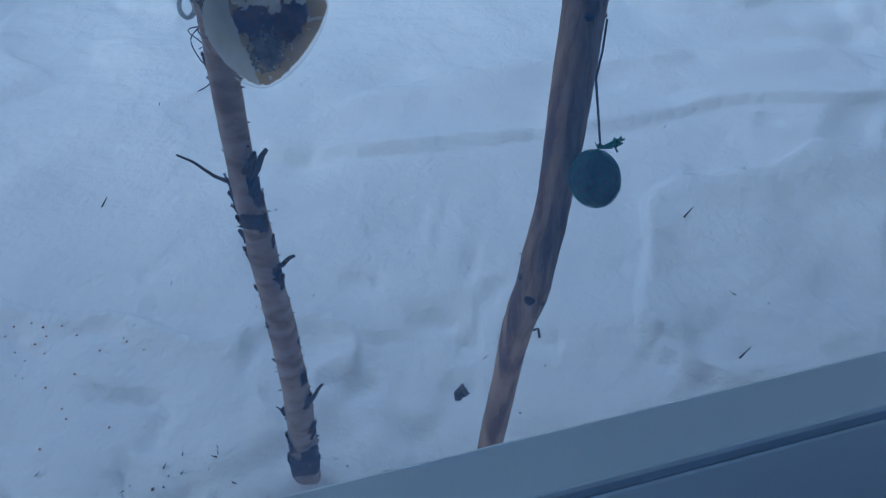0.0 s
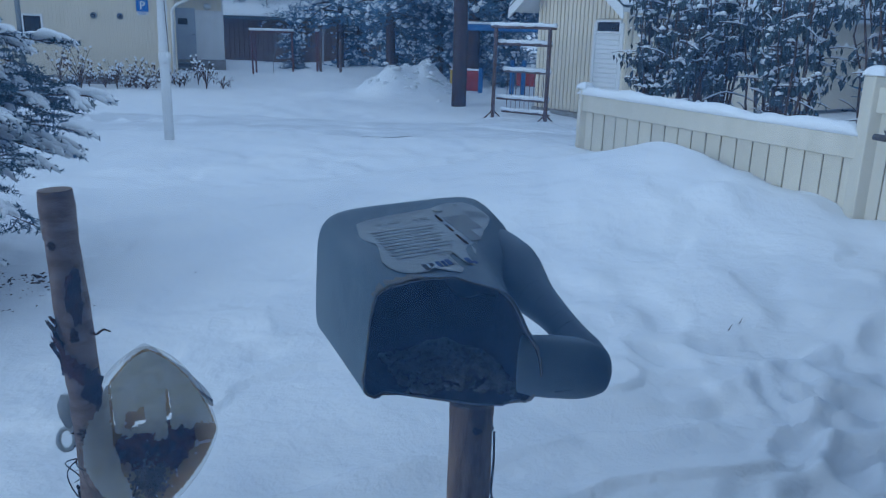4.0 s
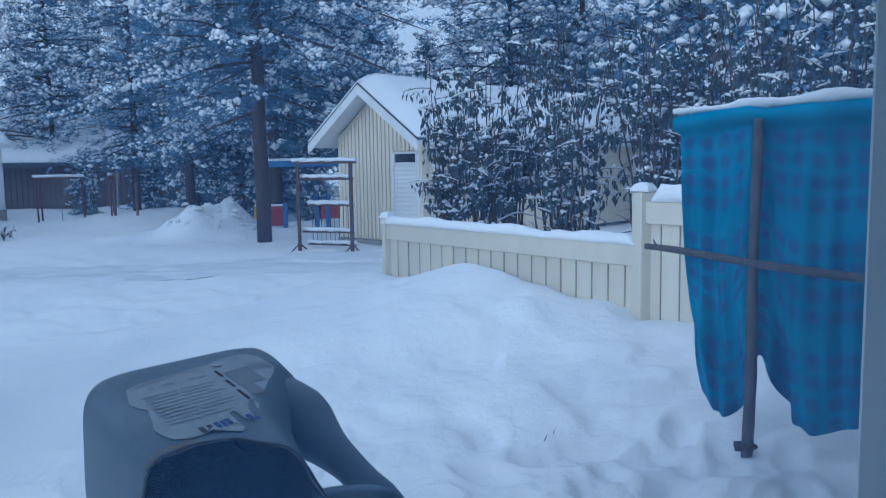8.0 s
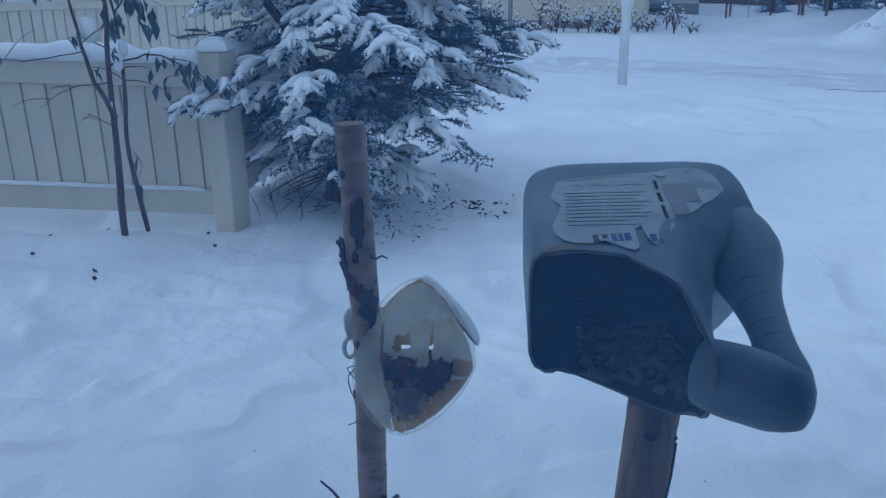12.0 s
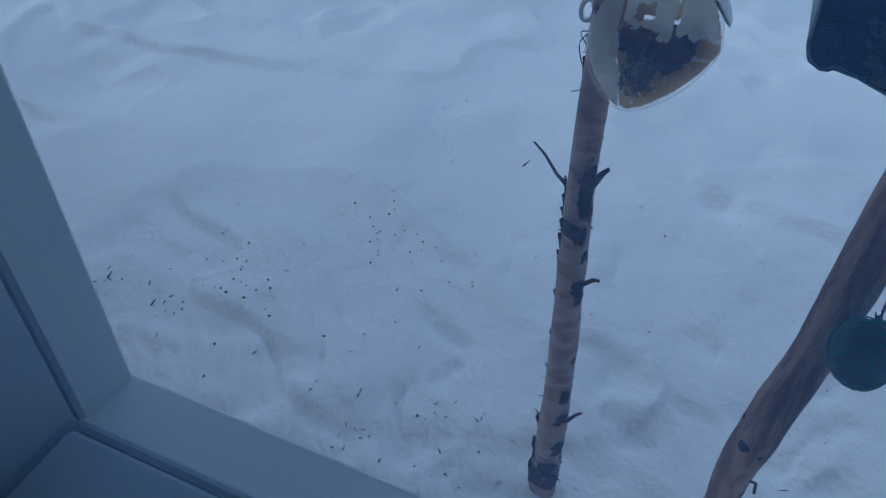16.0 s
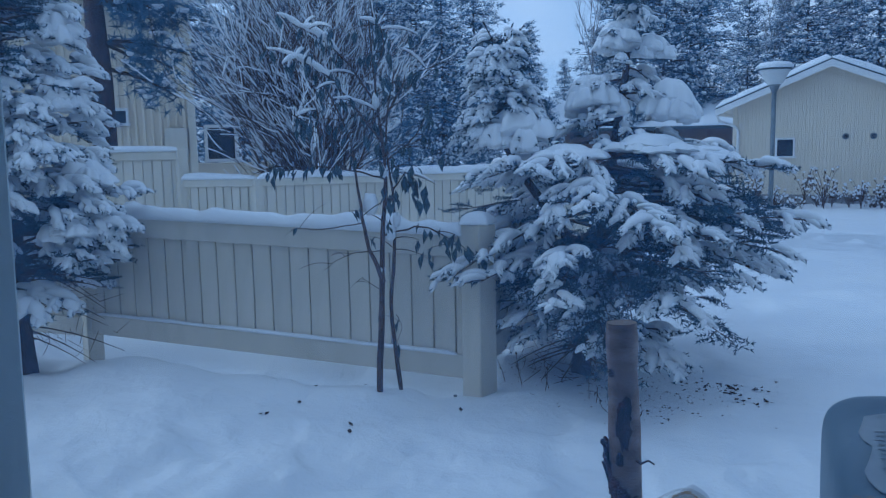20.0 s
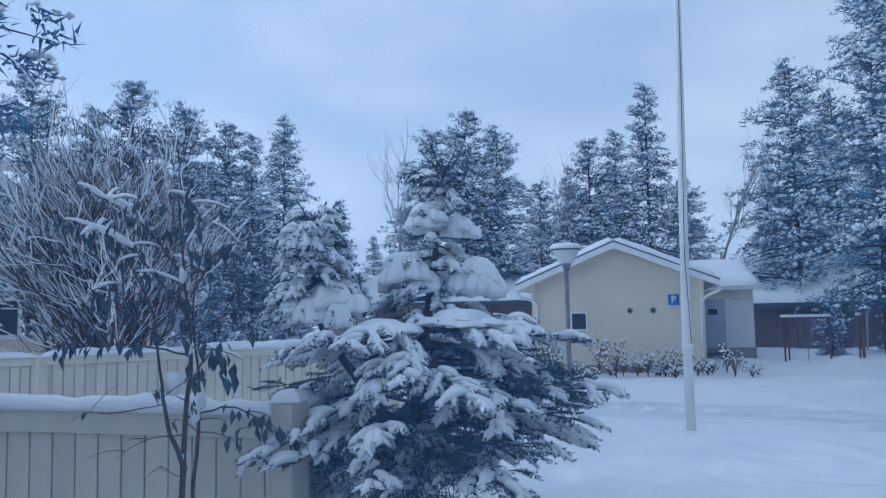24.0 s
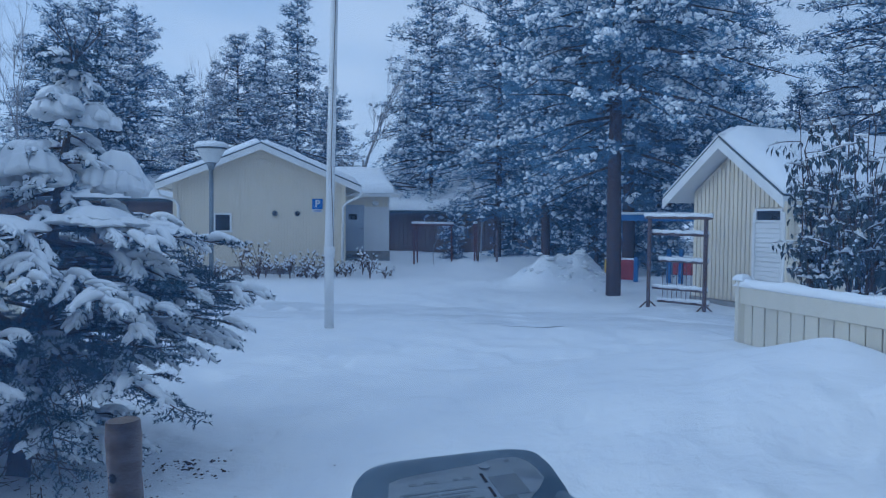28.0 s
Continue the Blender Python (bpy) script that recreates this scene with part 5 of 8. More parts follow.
spruce_near("spruce", 11, 2.56 - gz(-3.08, 4.75), 1.29, -3.08, 4.75, "bushy young spruce with snow-laden branches by the fence corner",
            forks=((-0.35, -0.42, 0.75, 2.16 - gz(-3.08, 4.75), 0.20),), low=0.44, levels=19, dome=1.57, lean=(0.28, 0.24))
snow_lumps("snow_lump", 0, 0, [(-2.93, 4.72, 1.82, 0.21, 0.15), (-2.52, 5.03, 1.77, 0.21, 0.15), (-2.82, 4.84, 2.20, 0.16, 0.11), (-2.64, 4.98, 2.12, 0.13, 0.09), (-2.78, 4.94, 2.33, 0.10, 0.09),
                               (-3.29, 4.31, 1.61, 0.23, 0.16), (-3.40, 4.28, 2.05, 0.15, 0.13), (-3.35, 4.33, 1.90, 0.11, 0.10), (-2.92, 4.42, 1.42, 0.22, 0.07), (-2.52, 4.74, 1.48, 0.24, 0.07), (-2.30, 5.05, 1.40, 0.18, 0.06)], 5)
spruce_near("spruce", 23, 3.75, 0.84, -6.25, 2.05, "tall narrow spruce with sagging snow-covered branches", low=0.75, levels=23, cap=1.32)
snow_lumps("snow_lump", 0, 0, [(-5.85, 2.28, 1.9, 0.18, 0.12), (-5.75, 2.40, 1.35, 0.20, 0.11), (-6.0, 2.36, 2.4, 0.16, 0.13), (-5.62, 2.2, 0.98, 0.18, 0.10)], 6, "lumps of snow on the boughs of the tall spruce")


def dead_twigs(x, y, n, low, high, longest, seed, label):
    """Bare lower twigs round a spruce trunk."""
    b = Build()
    g = np.random.default_rng(seed)
    for i in range(n):
        a = g.random() * 6.283
        d = np.array([math.cos(a), math.sin(a), -0.2])
        p = np.array([x, y, gz(x, y) + g.uniform(low, high)])
        L = g.uniform(0.4, 1.0) * longest
        pts = np.array([p + d * L * s + np.array([0, 0, -0.2 * L * s * s]) for s in np.linspace(0, 1, 5)])
        tube(b, pts, np.linspace(0.007, 0.002, 5), 4)
        for s in g.random(6):
            q = p + d * L * s
            tube(b, [q, q + g.normal(0, 0.09, 3)], [0.003, 0.0015], 3)
    solid("dead_branches", b, TWIG, label, "branches", kind="stuff")


dead_twigs(-6.25, 2.05, 34, 0.15, 0.9, 0.75, 3, "bare dead twigs under the tall spruce")
dead_twigs(-3.08, 4.75, 26, 0.06, 0.5, 0.6, 4, "bare dead twigs round the foot of the bushy spruce")


def pine_proto(name, seed, h, crown_low, reach, gap, size, needles_per, trunk_r, label, spruce=False, snowy=0.85, fine=False, lift=0.0):
    """A tall conifer: trunk, whorls of limbs, sprays of needles and the snow on them. Built at the origin."""
    g = np.random.default_rng(seed)
    t = thing(name, label, "tree")
    trunk, limbs, needles, snow = Build(), Build(), Build(), Build()
    zs = np.linspace(-0.3, h * 0.985, 12)
    wob = np.cumsum(g.normal(0, 0.010 * h / 10, (12, 2)), 0)
    axis = np.c_[wob, zs]
    tube(trunk, axis, trunk_r * (1 - (zs.clip(0) / h) * 0.88), 10, jitter=0.1)
    node, out, big, load = [], [], [], []
    z = h * crown_low
    while z < h * 0.99:
        a = (z / h - crown_low) / (1 - crown_low)
        prof = (1 - a) ** (0.80 if spruce else 0.55) * (0.55 + 0.45 * min(1.0, 0.35 + a * 4))
        for _ in range(int(g.integers(5, 8))):
            az_ = g.random() * 6.283
            lump = 1 + 0.7 * float(noise2(np.array(az_ * 1.3 + seed), np.array(z * 0.55), seed % 50))
            L = reach * prof * lump * g.uniform(0.65, 1.15) + 0.12
            zz = z + g.uniform(-0.5, 0.5) * gap
            base = np.array([np.interp(zz, zs, axis[:, c]) for c in range(2)] + [zz])
            up = (g.uniform(-0.40, -0.05) if spruce else g.uniform(-0.25, 0.30)) + lift + 0.9 * a ** 3
            d = np.array([math.cos(az_), math.sin(az_), up])
            side = np.array([-d[1], d[0], 0])
            s = np.linspace(0, 1, 5)
            pts = base + d * (L * s)[:, None] - np.array([0, 0, 0.20 * L]) * (s ** 2)[:, None]
            tube(limbs, pts[::2], np.linspace(0.010 + 0.013 * L, 0.004, 3), 3, caps=False)
            n = max(1, int(round(L / (size * 0.95))))
            heavy = g.random() < 0.85
            for k in range(n):
                u = min(1.0, 0.04 + 0.98 * (k + g.random()) / n)
                w = 0.30 * L * (1.15 - u) * g.uniform(-1, 1)
                p = base + d * L * u + side * w - np.array([0, 0, 0.20 * L * u * u]) + np.array([0, 0, g.normal(0, 0.35 * size)])
                node.append(p)
                out.append(unit(d + side * np.sign(w) * 0.6 + np.array([0, 0, 0.15])))
                big.append(g.uniform(0.7, 1.3))
                load.append(heavy and u > 0.38)
        z += gap * g.uniform(0.7, 1.25)
    node, out, big = np.array(node), np.array(out), np.array(big)[:, None]
    m = needles_per
    c = np.repeat(node, m, 0) + g.normal(0, 1, (len(node) * m, 3)) * np.array([0.42, 0.42, 0.20]) * size * np.repeat(big, m, 0)
    o = unit(g.normal(size=c.shape) * np.array([1, 1, 0.75]) + np.repeat(out, m, 0) * 0.9)
    spikes(needles, c, c + o * size * g.uniform(0.45, 0.95, (len(c), 1)), size * (0.11 if fine else 0.17))
    pick = (g.random(len(node)) < snowy) & (np.array(load) | (g.random(len(node)) < 0.18))
    for _ in range(13 if fine else 4):
        q = node[pick] + g.normal(0, 1, (int(pick.sum()), 3)) * np.array([0.46, 0.46, 0.18]) * size + out[pick] * size * 0.35
        q[:, 2] += 0.16 * size
        r = g.uniform(0.10, 0.24, (len(q), 1)) if fine else g.uniform(0.18, 0.38, (len(q), 1))
        blobs(snow, q, r * size * big[pick] * np.array([1.0, 0.85, 0.68]), BALL_LO if fine else BALL_MIN, 0.40)
    k = 3 if fine else 1
    q = np.repeat(node[pick], k, 0) + g.normal(0, 1, (int(pick.sum()) * k, 3)) * np.array([0.42, 0.42, 0.12]) * size
    q[:, 2] += 0.16 * size
    o = unit(g.normal(size=q.shape) * np.array([1, 1, 0.35]) + np.repeat(out[pick], k, 0) * 1.1)
    spikes(snow, q, q + o * size * g.uniform(0.4, 0.8, (len(q), 1)), size * (0.09 if fine else 0.14))
    part("trunk", trunk, PINEBARK, t, "", True)
    part("limbs", limbs, BARK, t)
    tagged(part("crown", needles, PINE_N, t, "frosted blue-green needles, paled by painted haze"), kind="stuff")
    tagged(part("snow_load", snow, SNOW_FAR, t, "snow on the boughs", True), kind="stuff")
    return t


def place(proto, x, y, s=1.0, turn=0.0, label="", z=None):
    ob = copy_thing(proto, pose(x, y, (gz(x, y) if z is None else z) - 0.05, 0, 0, turn) @ Matrix.Scale(s, 4))
    ob.scale = (s, s, s)
    return tagged(ob, label)


def polar(azimuth, dist):
    """Degrees to the left of +y, metres from the window."""
    return 0.1 - dist * math.sin(radians(azimuth)), 0.1 + dist * math.cos(radians(azimuth))


# the big pine by the shed, and its neighbours
big = pine_proto("pine", 41, 15.0, 0.20, 3.2, 0.36, 0.25, 34, 0.165, "large snow-laden pine with a red-brown trunk beside the play yard", fine=True)
big.matrix_world = pose(2.02, 17.5, gz(2.02, 17.5) - 0.05)
mid = pine_proto("pine", 42, 14.0, 0.15, 2.7, 0.46, 0.29, 16, 0.15, "snow-laden pine at the edge of the yard")
mid.matrix_world = pose(*polar(-1.4, 25.6), -0.3)
tall = pine_proto("pine", 43, 14.0, 0.10, 3.6, 0.42, 0.33, 12, 0.15, "tall frosted pine behind the houses")
x_, y_ = polar(6.8, 43.0)
tall.matrix_world = pose(x_, y_, -0.3)
fir = pine_proto("spruce", 44, 14.6, 0.05, 3.5, 0.40, 0.33, 12, 0.14, "tall frosted spruce behind the houses", spruce=True)
x_, y_ = polar(16.4, 45.0)
fir.matrix_world = pose(x_, y_, -0.3)
young = pine_proto("spruce", 45, 5.0, 0.04, 1.3, 0.36, 0.28, 20, 0.06, "small snowy spruce among the trunks", spruce=True)
x_, y_ = polar(-3.2, 28.5)
young.matrix_world = pose(x_, y_, -0.3)

for proto, az_, dist, s, turn in (
        (mid, -4.6, 27, 1.05, 80), (mid, 2.0, 33, 1.0, 150), (mid, -9.0, 29, 1.15, 30), (mid, -12.5, 31, 1.1, 200), (mid, -7.2, 24, 1.2, 290),
        (tall, 4.4, 50, 1.0, 10), (fir, 8.6, 48, 0.66, 100), (tall, 13.9, 47, 0.66, 40),
        (tall, -24, 32, 1.1, 77), (mid, -29, 30, 1.1, 170), (tall, -34, 28, 1.0, 260), (mid, -39, 30, 1.0, 20), (fir, -14.5, 42, 0.75, 40), (tall, -20.5, 44, 0.7, 33), (fir, -26, 42, 1.0, 200), (mid, -0.4, 44, 1.0, 320), (tall, -3.4, 46, 1.1, 33),
        (tall, 20.4, 45, 0.82, 140), (fir, 18.6, 48, 0.88, 10), (tall, 29.3, 45, 0.96, 200), (tall, 31.7, 46, 0.90, 300), (tall, 26.9, 46, 0.90, 20),
        (fir, 42.3, 45, 0.92, 90), (fir, 44.6, 42, 0.80, 30), (tall, 46.4, 46, 0.92, 250), (fir, 38.4, 46, 0.60, 150), (tall, 49.0, 44, 0.95, 15),
        (tall, 52.5, 42, 0.98, 190), (fir, 55.0, 44, 0.9, 60), (tall, 33.4, 50, 0.6, 5), (fir, 36.0, 52, 0.5, 270), (tall, 58.5, 43, 1.0, 110),
        (fir, 62.0, 40, 1.0, 10), (tall, 23.9, 52, 0.74, 70), (fir, 22.0, 50, 0.72, 130), (mid, 70, 34, 1.0, 100), (tall, 76, 34, 1.0, 40), (mid, 83, 32, 1.0, 0),
        (young, -5.0, 26, 0.9, 40), (young, -7.2, 27.5, 1.1, 90), (young, -1.9, 30, 1.0, 140), (young, 0.8, 34, 0.9, 190), (young, -10, 24, 0.8, 10),
        (young, 5.2, 33.5, 0.5, 60), (young, -8.5, 33, 1.3, 200), (young, -3.9, 33, 1.2, 20), (young, 22, 41, 0.9, 0), (young, 31, 42, 0.9, 77), (young, 37, 40, 0.8, 11),
        (young, 42, 40, 0.8, 110), (young, 47, 38, 0.8, 170), (young, 27, 44, 0.8, 40), (young, -14, 30, 1.3, 0), (young, -18, 33, 1.3, 70), (young, -37, 22, 2.0, 30), (young, -42, 20, 2.1, 120), (young, -46, 19, 2.2, 200), (young, -50, 20, 2.2, 300)):
    place(proto, *polar(az_, dist), s, turn)


def near_pine():
    """The dark trunk behind the tall spruce, with low branches to one side."""
    t = pine_proto("pine", 61, 11.0, 0.44, 2.6, 0.6, 0.30, 26, 0.19, "pine with a dark trunk behind the fence", snowy=0.35)
    t.matrix_world = pose(*polar(67.4, 12.2), -0.3, 0, 0, 140)
    g = np.random.default_rng(8)
    limbs, needles, snow = Build(), Build(), Build()
    cs = []
    for i in range(9):
        a = radians(g.uniform(15, 105))
        d = np.array([math.cos(a) * 0.9, math.sin(a) * 0.9, g.uniform(-0.25, 0.1)])
        p = np.array([0, 0, g.uniform(2.9, 4.1)])
        L = g.uniform(0.9, 1.7)
        s = np.linspace(0, 1, 7)
        pts = p + d * (L * s)[:, None] - np.array([0, 0, 0.25 * L]) * (s ** 2)[:, None]
        tube(limbs, pts, np.linspace(0.035, 0.006, 7), 5)
        for _ in range(38):
            u = g.uniform(0.3, 1.03)
            cs.append(p + d * L * u - np.array([0, 0, 0.25 * L * u * u]) + g.normal(0, 0.15, 3))
    cs = np.array(cs)
    base = np.repeat(cs, 18, 0)
    o = unit(g.normal(size=base.shape))
    spikes(needles, base, base + o * g.uniform(0.09, 0.17, (len(base), 1)), 0.018)
    blobs(snow, cs[::4] + (0, 0, 0.07), np.tile((0.09, 0.07, 0.035), (len(cs[::4]), 1)), BALL_LO, 0.4)
    inv = t.matrix_world.inverted().to_3x3()
    for nm, b, m in (("low_limbs", limbs, BARK), ("low_crown", needles, PINE_N), ("low_snow", snow, SNOW_FAR)):
        b.v = [np.concatenate(b.v) @ np.array(inv).T]
        part(nm, b, m, t)


near_pine()


def bare_tree(name, seed, x, y, h, stems, spread, label, snowy=True, depth=4, thick=0.03, category="tree"):
    """A leafless tree or shrub of ever finer twigs, the twigs lined with frost or snow."""
    g = np.random.default_rng(seed)
    t = thing(name, label, category, at=(x, y, gz(x, y)))
    wood, fine, snow = Build(), Build(), Build()

    def grow(p, d, L, r, lev):
        n = 4
        pts = [p]
        for i in range(n):
            d = unit(d + g.normal(0, 0.09 if stems < 6 else 0.14, 3) + np.array([0, 0, 0.04]))
            pts.append(pts[-1] + d * L / n)
        pts = np.array(pts)
        tube(wood if lev < 2 else fine, pts, np.linspace(r, r * 0.6, n + 1), 5 if lev < 2 else 3, caps=False)
        if snowy and lev >= 2 and abs(d[2]) < 0.93 and (stems < 6 or g.random() < 0.36):
            q = pts[1:] + np.array([0, 0, r * 0.9 + 0.004])
            tube(snow, q, max(r * 0.8, 0.0052 if stems < 6 else 0.0085), 4, caps=False, jitter=0.6)
        if lev >= depth:
            return
        for _ in range(g.integers(3, 5) if stems < 6 else g.integers(4, 7)):
            u = g.uniform(0.3, 1.0)
            i = min(n - 1, int(u * n))
            q = pts[i] + (pts[i + 1] - pts[i]) * (u * n - i)
            nd = unit(d + unit(g.normal(size=3)) * spread + np.array([0, 0, 0.15]))
            grow(q, nd, L * g.uniform(0.45, 0.72), r * 0.52, lev + 1)

    for i in range(stems):
        a = g.random() * 6.283
        tilt = g.uniform(0.05, 0.52) if stems > 1 else 0.02
        d = unit(np.array([math.cos(a) * tilt, math.sin(a) * tilt, 1.0]))
        grow(np.array([math.cos(a), math.sin(a), 0]) * (0.1 if stems > 1 else 0) * g.random(), d, h * g.uniform(0.45, 0.62), thick, 0 if stems < 6 else 1)
    part("stems", wood, TWIG if stems > 1 else FROST, t)
    tagged(part("twigs", fine, TWIG if stems > 1 else FROST, t, "fine bare twigs"), kind="stuff")
    if snowy:
        tagged(part("snow_lines", snow, SNOW_FAR, t, "snow lying along the twigs"), kind="stuff")
    return t


x_, y_ = polar(53.6, 11.6)
bare_tree("shrub", 71, x_, y_, 3.9, 58, 0.46, "large leafless shrub with snow along its fanned twigs", True, 4, 0.020, "shrub")
bt = bare_tree("birch", 72, *polar(33.4, 44), 10.5, 1, 0.5, "bare frosted birch among the conifers", False, 5, 0.10)
place(bt, *polar(12.0, 43), 0.95, 70)
place(bt, *polar(22.5, 46), 0.95, 20)
place(bt, *polar(6.6, 29), 0.14, 40)
place(bt, *polar(3.2, 38), 0.5, 220)


def hanging_leaves(b, places, size, g, wide=0.23):
    """Drooping folded leaves, each of four faces."""
    p = np.asarray(places, float)
    n = len(p)
    L = size * g.uniform(0.6, 1.3, n)[:, None]
    a = g.random(n) * 6.283
    side = np.stack([np.cos(a), np.sin(a), np.zeros(n)], -1)
    outw = np.stack([-np.sin(a), np.cos(a), np.zeros(n)], -1)
    down = unit(np.array([0, 0, -1.0]) + outw * g.uniform(0, 0.55, n)[:, None] + side * g.normal(0, 0.2, n)[:, None])
    w = L * wide
    mid_ = p + down * L * 0.45 + outw * L * 0.06
    tip = p + down * L
    v = np.stack([p, mid_ - side * w + outw * w * 0.4, mid_ - outw * L * 0.05, mid_ + side * w + outw * w * 0.4, tip], 1).reshape(-1, 3)
    k = (np.arange(n) * 5)[:, None]
    f = np.concatenate([k + np.array(t_) for t_ in ((0, 1, 2), (0, 2, 3), (1, 4, 2), (2, 4, 3))])
    return b.add(v, f)


def leafy_shrub(name, seed, x, y, h, stems, width, leaf, count, label, snowy, group="", z=None):
    """Thin stems with limp dark leaves and bits of snow."""
    g = np.random.default_rng(seed)
    t = thing(name, label, "shrub", group, at=(x, y, gz(x, y) if z is None else z))
    wood, leaves, snow = Build(), Build(), Build()
    tips, sn = [], []
    for i in range(stems):
        a = g.random() * 6.283
        r = width * math.sqrt(g.random())
        top = np.array([math.cos(a) * r, math.sin(a) * r, h * g.uniform(0.65, 1.05)])
        base = np.array([math.cos(a), math.sin(a), 0]) * 0.25 * r
        s = np.linspace(0, 1, 9)[:, None]
        pts = base + (top - base) * s + g.normal(0, 0.012 * h, (9, 3)) * s
        tube(wood, pts, np.linspace(0.016, 0.004, 9), 5)
        for k in range(9):
            u = g.uniform(0.18, 0.98)
            p = np.array([np.interp(u, s[:, 0], pts[:, c]) for c in range(3)])
            d = unit(g.normal(size=3) * np.array([1, 1, 0.4]) + np.array([0, 0, 0.4]))
            L = g.uniform(0.12, 0.42)
            q = np.array([p + d * L * w - np.array([0, 0, 0.22 * L * w * w]) for w in np.linspace(0, 1, 5)])
            tube(wood, q, np.linspace(0.006, 0.002, 5), 3, caps=False)
            if g.random() < snowy:
                tube(snow, q[1:] + np.array([0, 0, 0.009]), np.array([0.7, 1.1, 1.0, 0.5]) * g.uniform(0.005, 0.010), 4, caps=False, jitter=0.4)
            if u > 0.42:
                tips += [p + (q[-1] - p) * w for w in g.random(count)]
                sn += [q[2], q[3]]
    tips, sn = np.array(tips), np.array(sn)
    tips = tips + g.normal(0, 0.02, tips.shape)
    hanging_leaves(leaves, tips, leaf, g)
    sn = sn[g.random(len(sn)) < snowy]
    if len(sn):
        r = g.uniform(0.012, 0.032, len(sn))[:, None] * np.array([1.5, 0.8, 0.7])
        blobs(snow, sn + (0, 0, 0.02), r, BALL_LO, 0.4)
        c2 = tips[g.random(len(tips)) < snowy * 0.5]
        blobs(snow, c2 + (0, 0, 0.004), np.tile((0.024, 0.016, 0.010), (len(c2), 1)), BALL_MIN, 0.5)
    part("stems", wood, TWIG, t)
    tagged(part("leaves", leaves, LEAF, t, "limp dark leaves"), kind="stuff")
    if len(sn):
        tagged(part("snow_bits", snow, SNOW_FAR, t, "bits of snow", True), kind="stuff")
    return t


FO = -FN
k_ = 0
for s_, off, h_, w_ in ((-0.42, 1.4, 2.55, 0.34), (0.0, 1.9, 2.7, 0.45), (0.35, 1.2, 2.4, 0.42), (0.7, 1.9, 3.0, 0.6), (1.3, 1.3, 2.5, 0.5), (1.9, 2.0, 3.3, 0.6), (2.4, 1.2, 2.8, 0.55),
                        (3.0, 1.9, 3.4, 0.65), (3.5, 1.2, 3.0, 0.55), (4.1, 1.9, 3.4, 0.6), (4.7, 1.2, 3.0, 0.55), (5.2, 2.1, 3.5, 0.6)):
    p_ = FA + FD * s_ + FO * off
    leafy_shrub("lilac_shrub", 80 + k_, p_[0], p_[1], h_, 14, w_, 0.090, 11, "tall shrub with limp dark leaves and snow behind the fence", 0.75, "shrubs behind the fence")
    k_ += 1


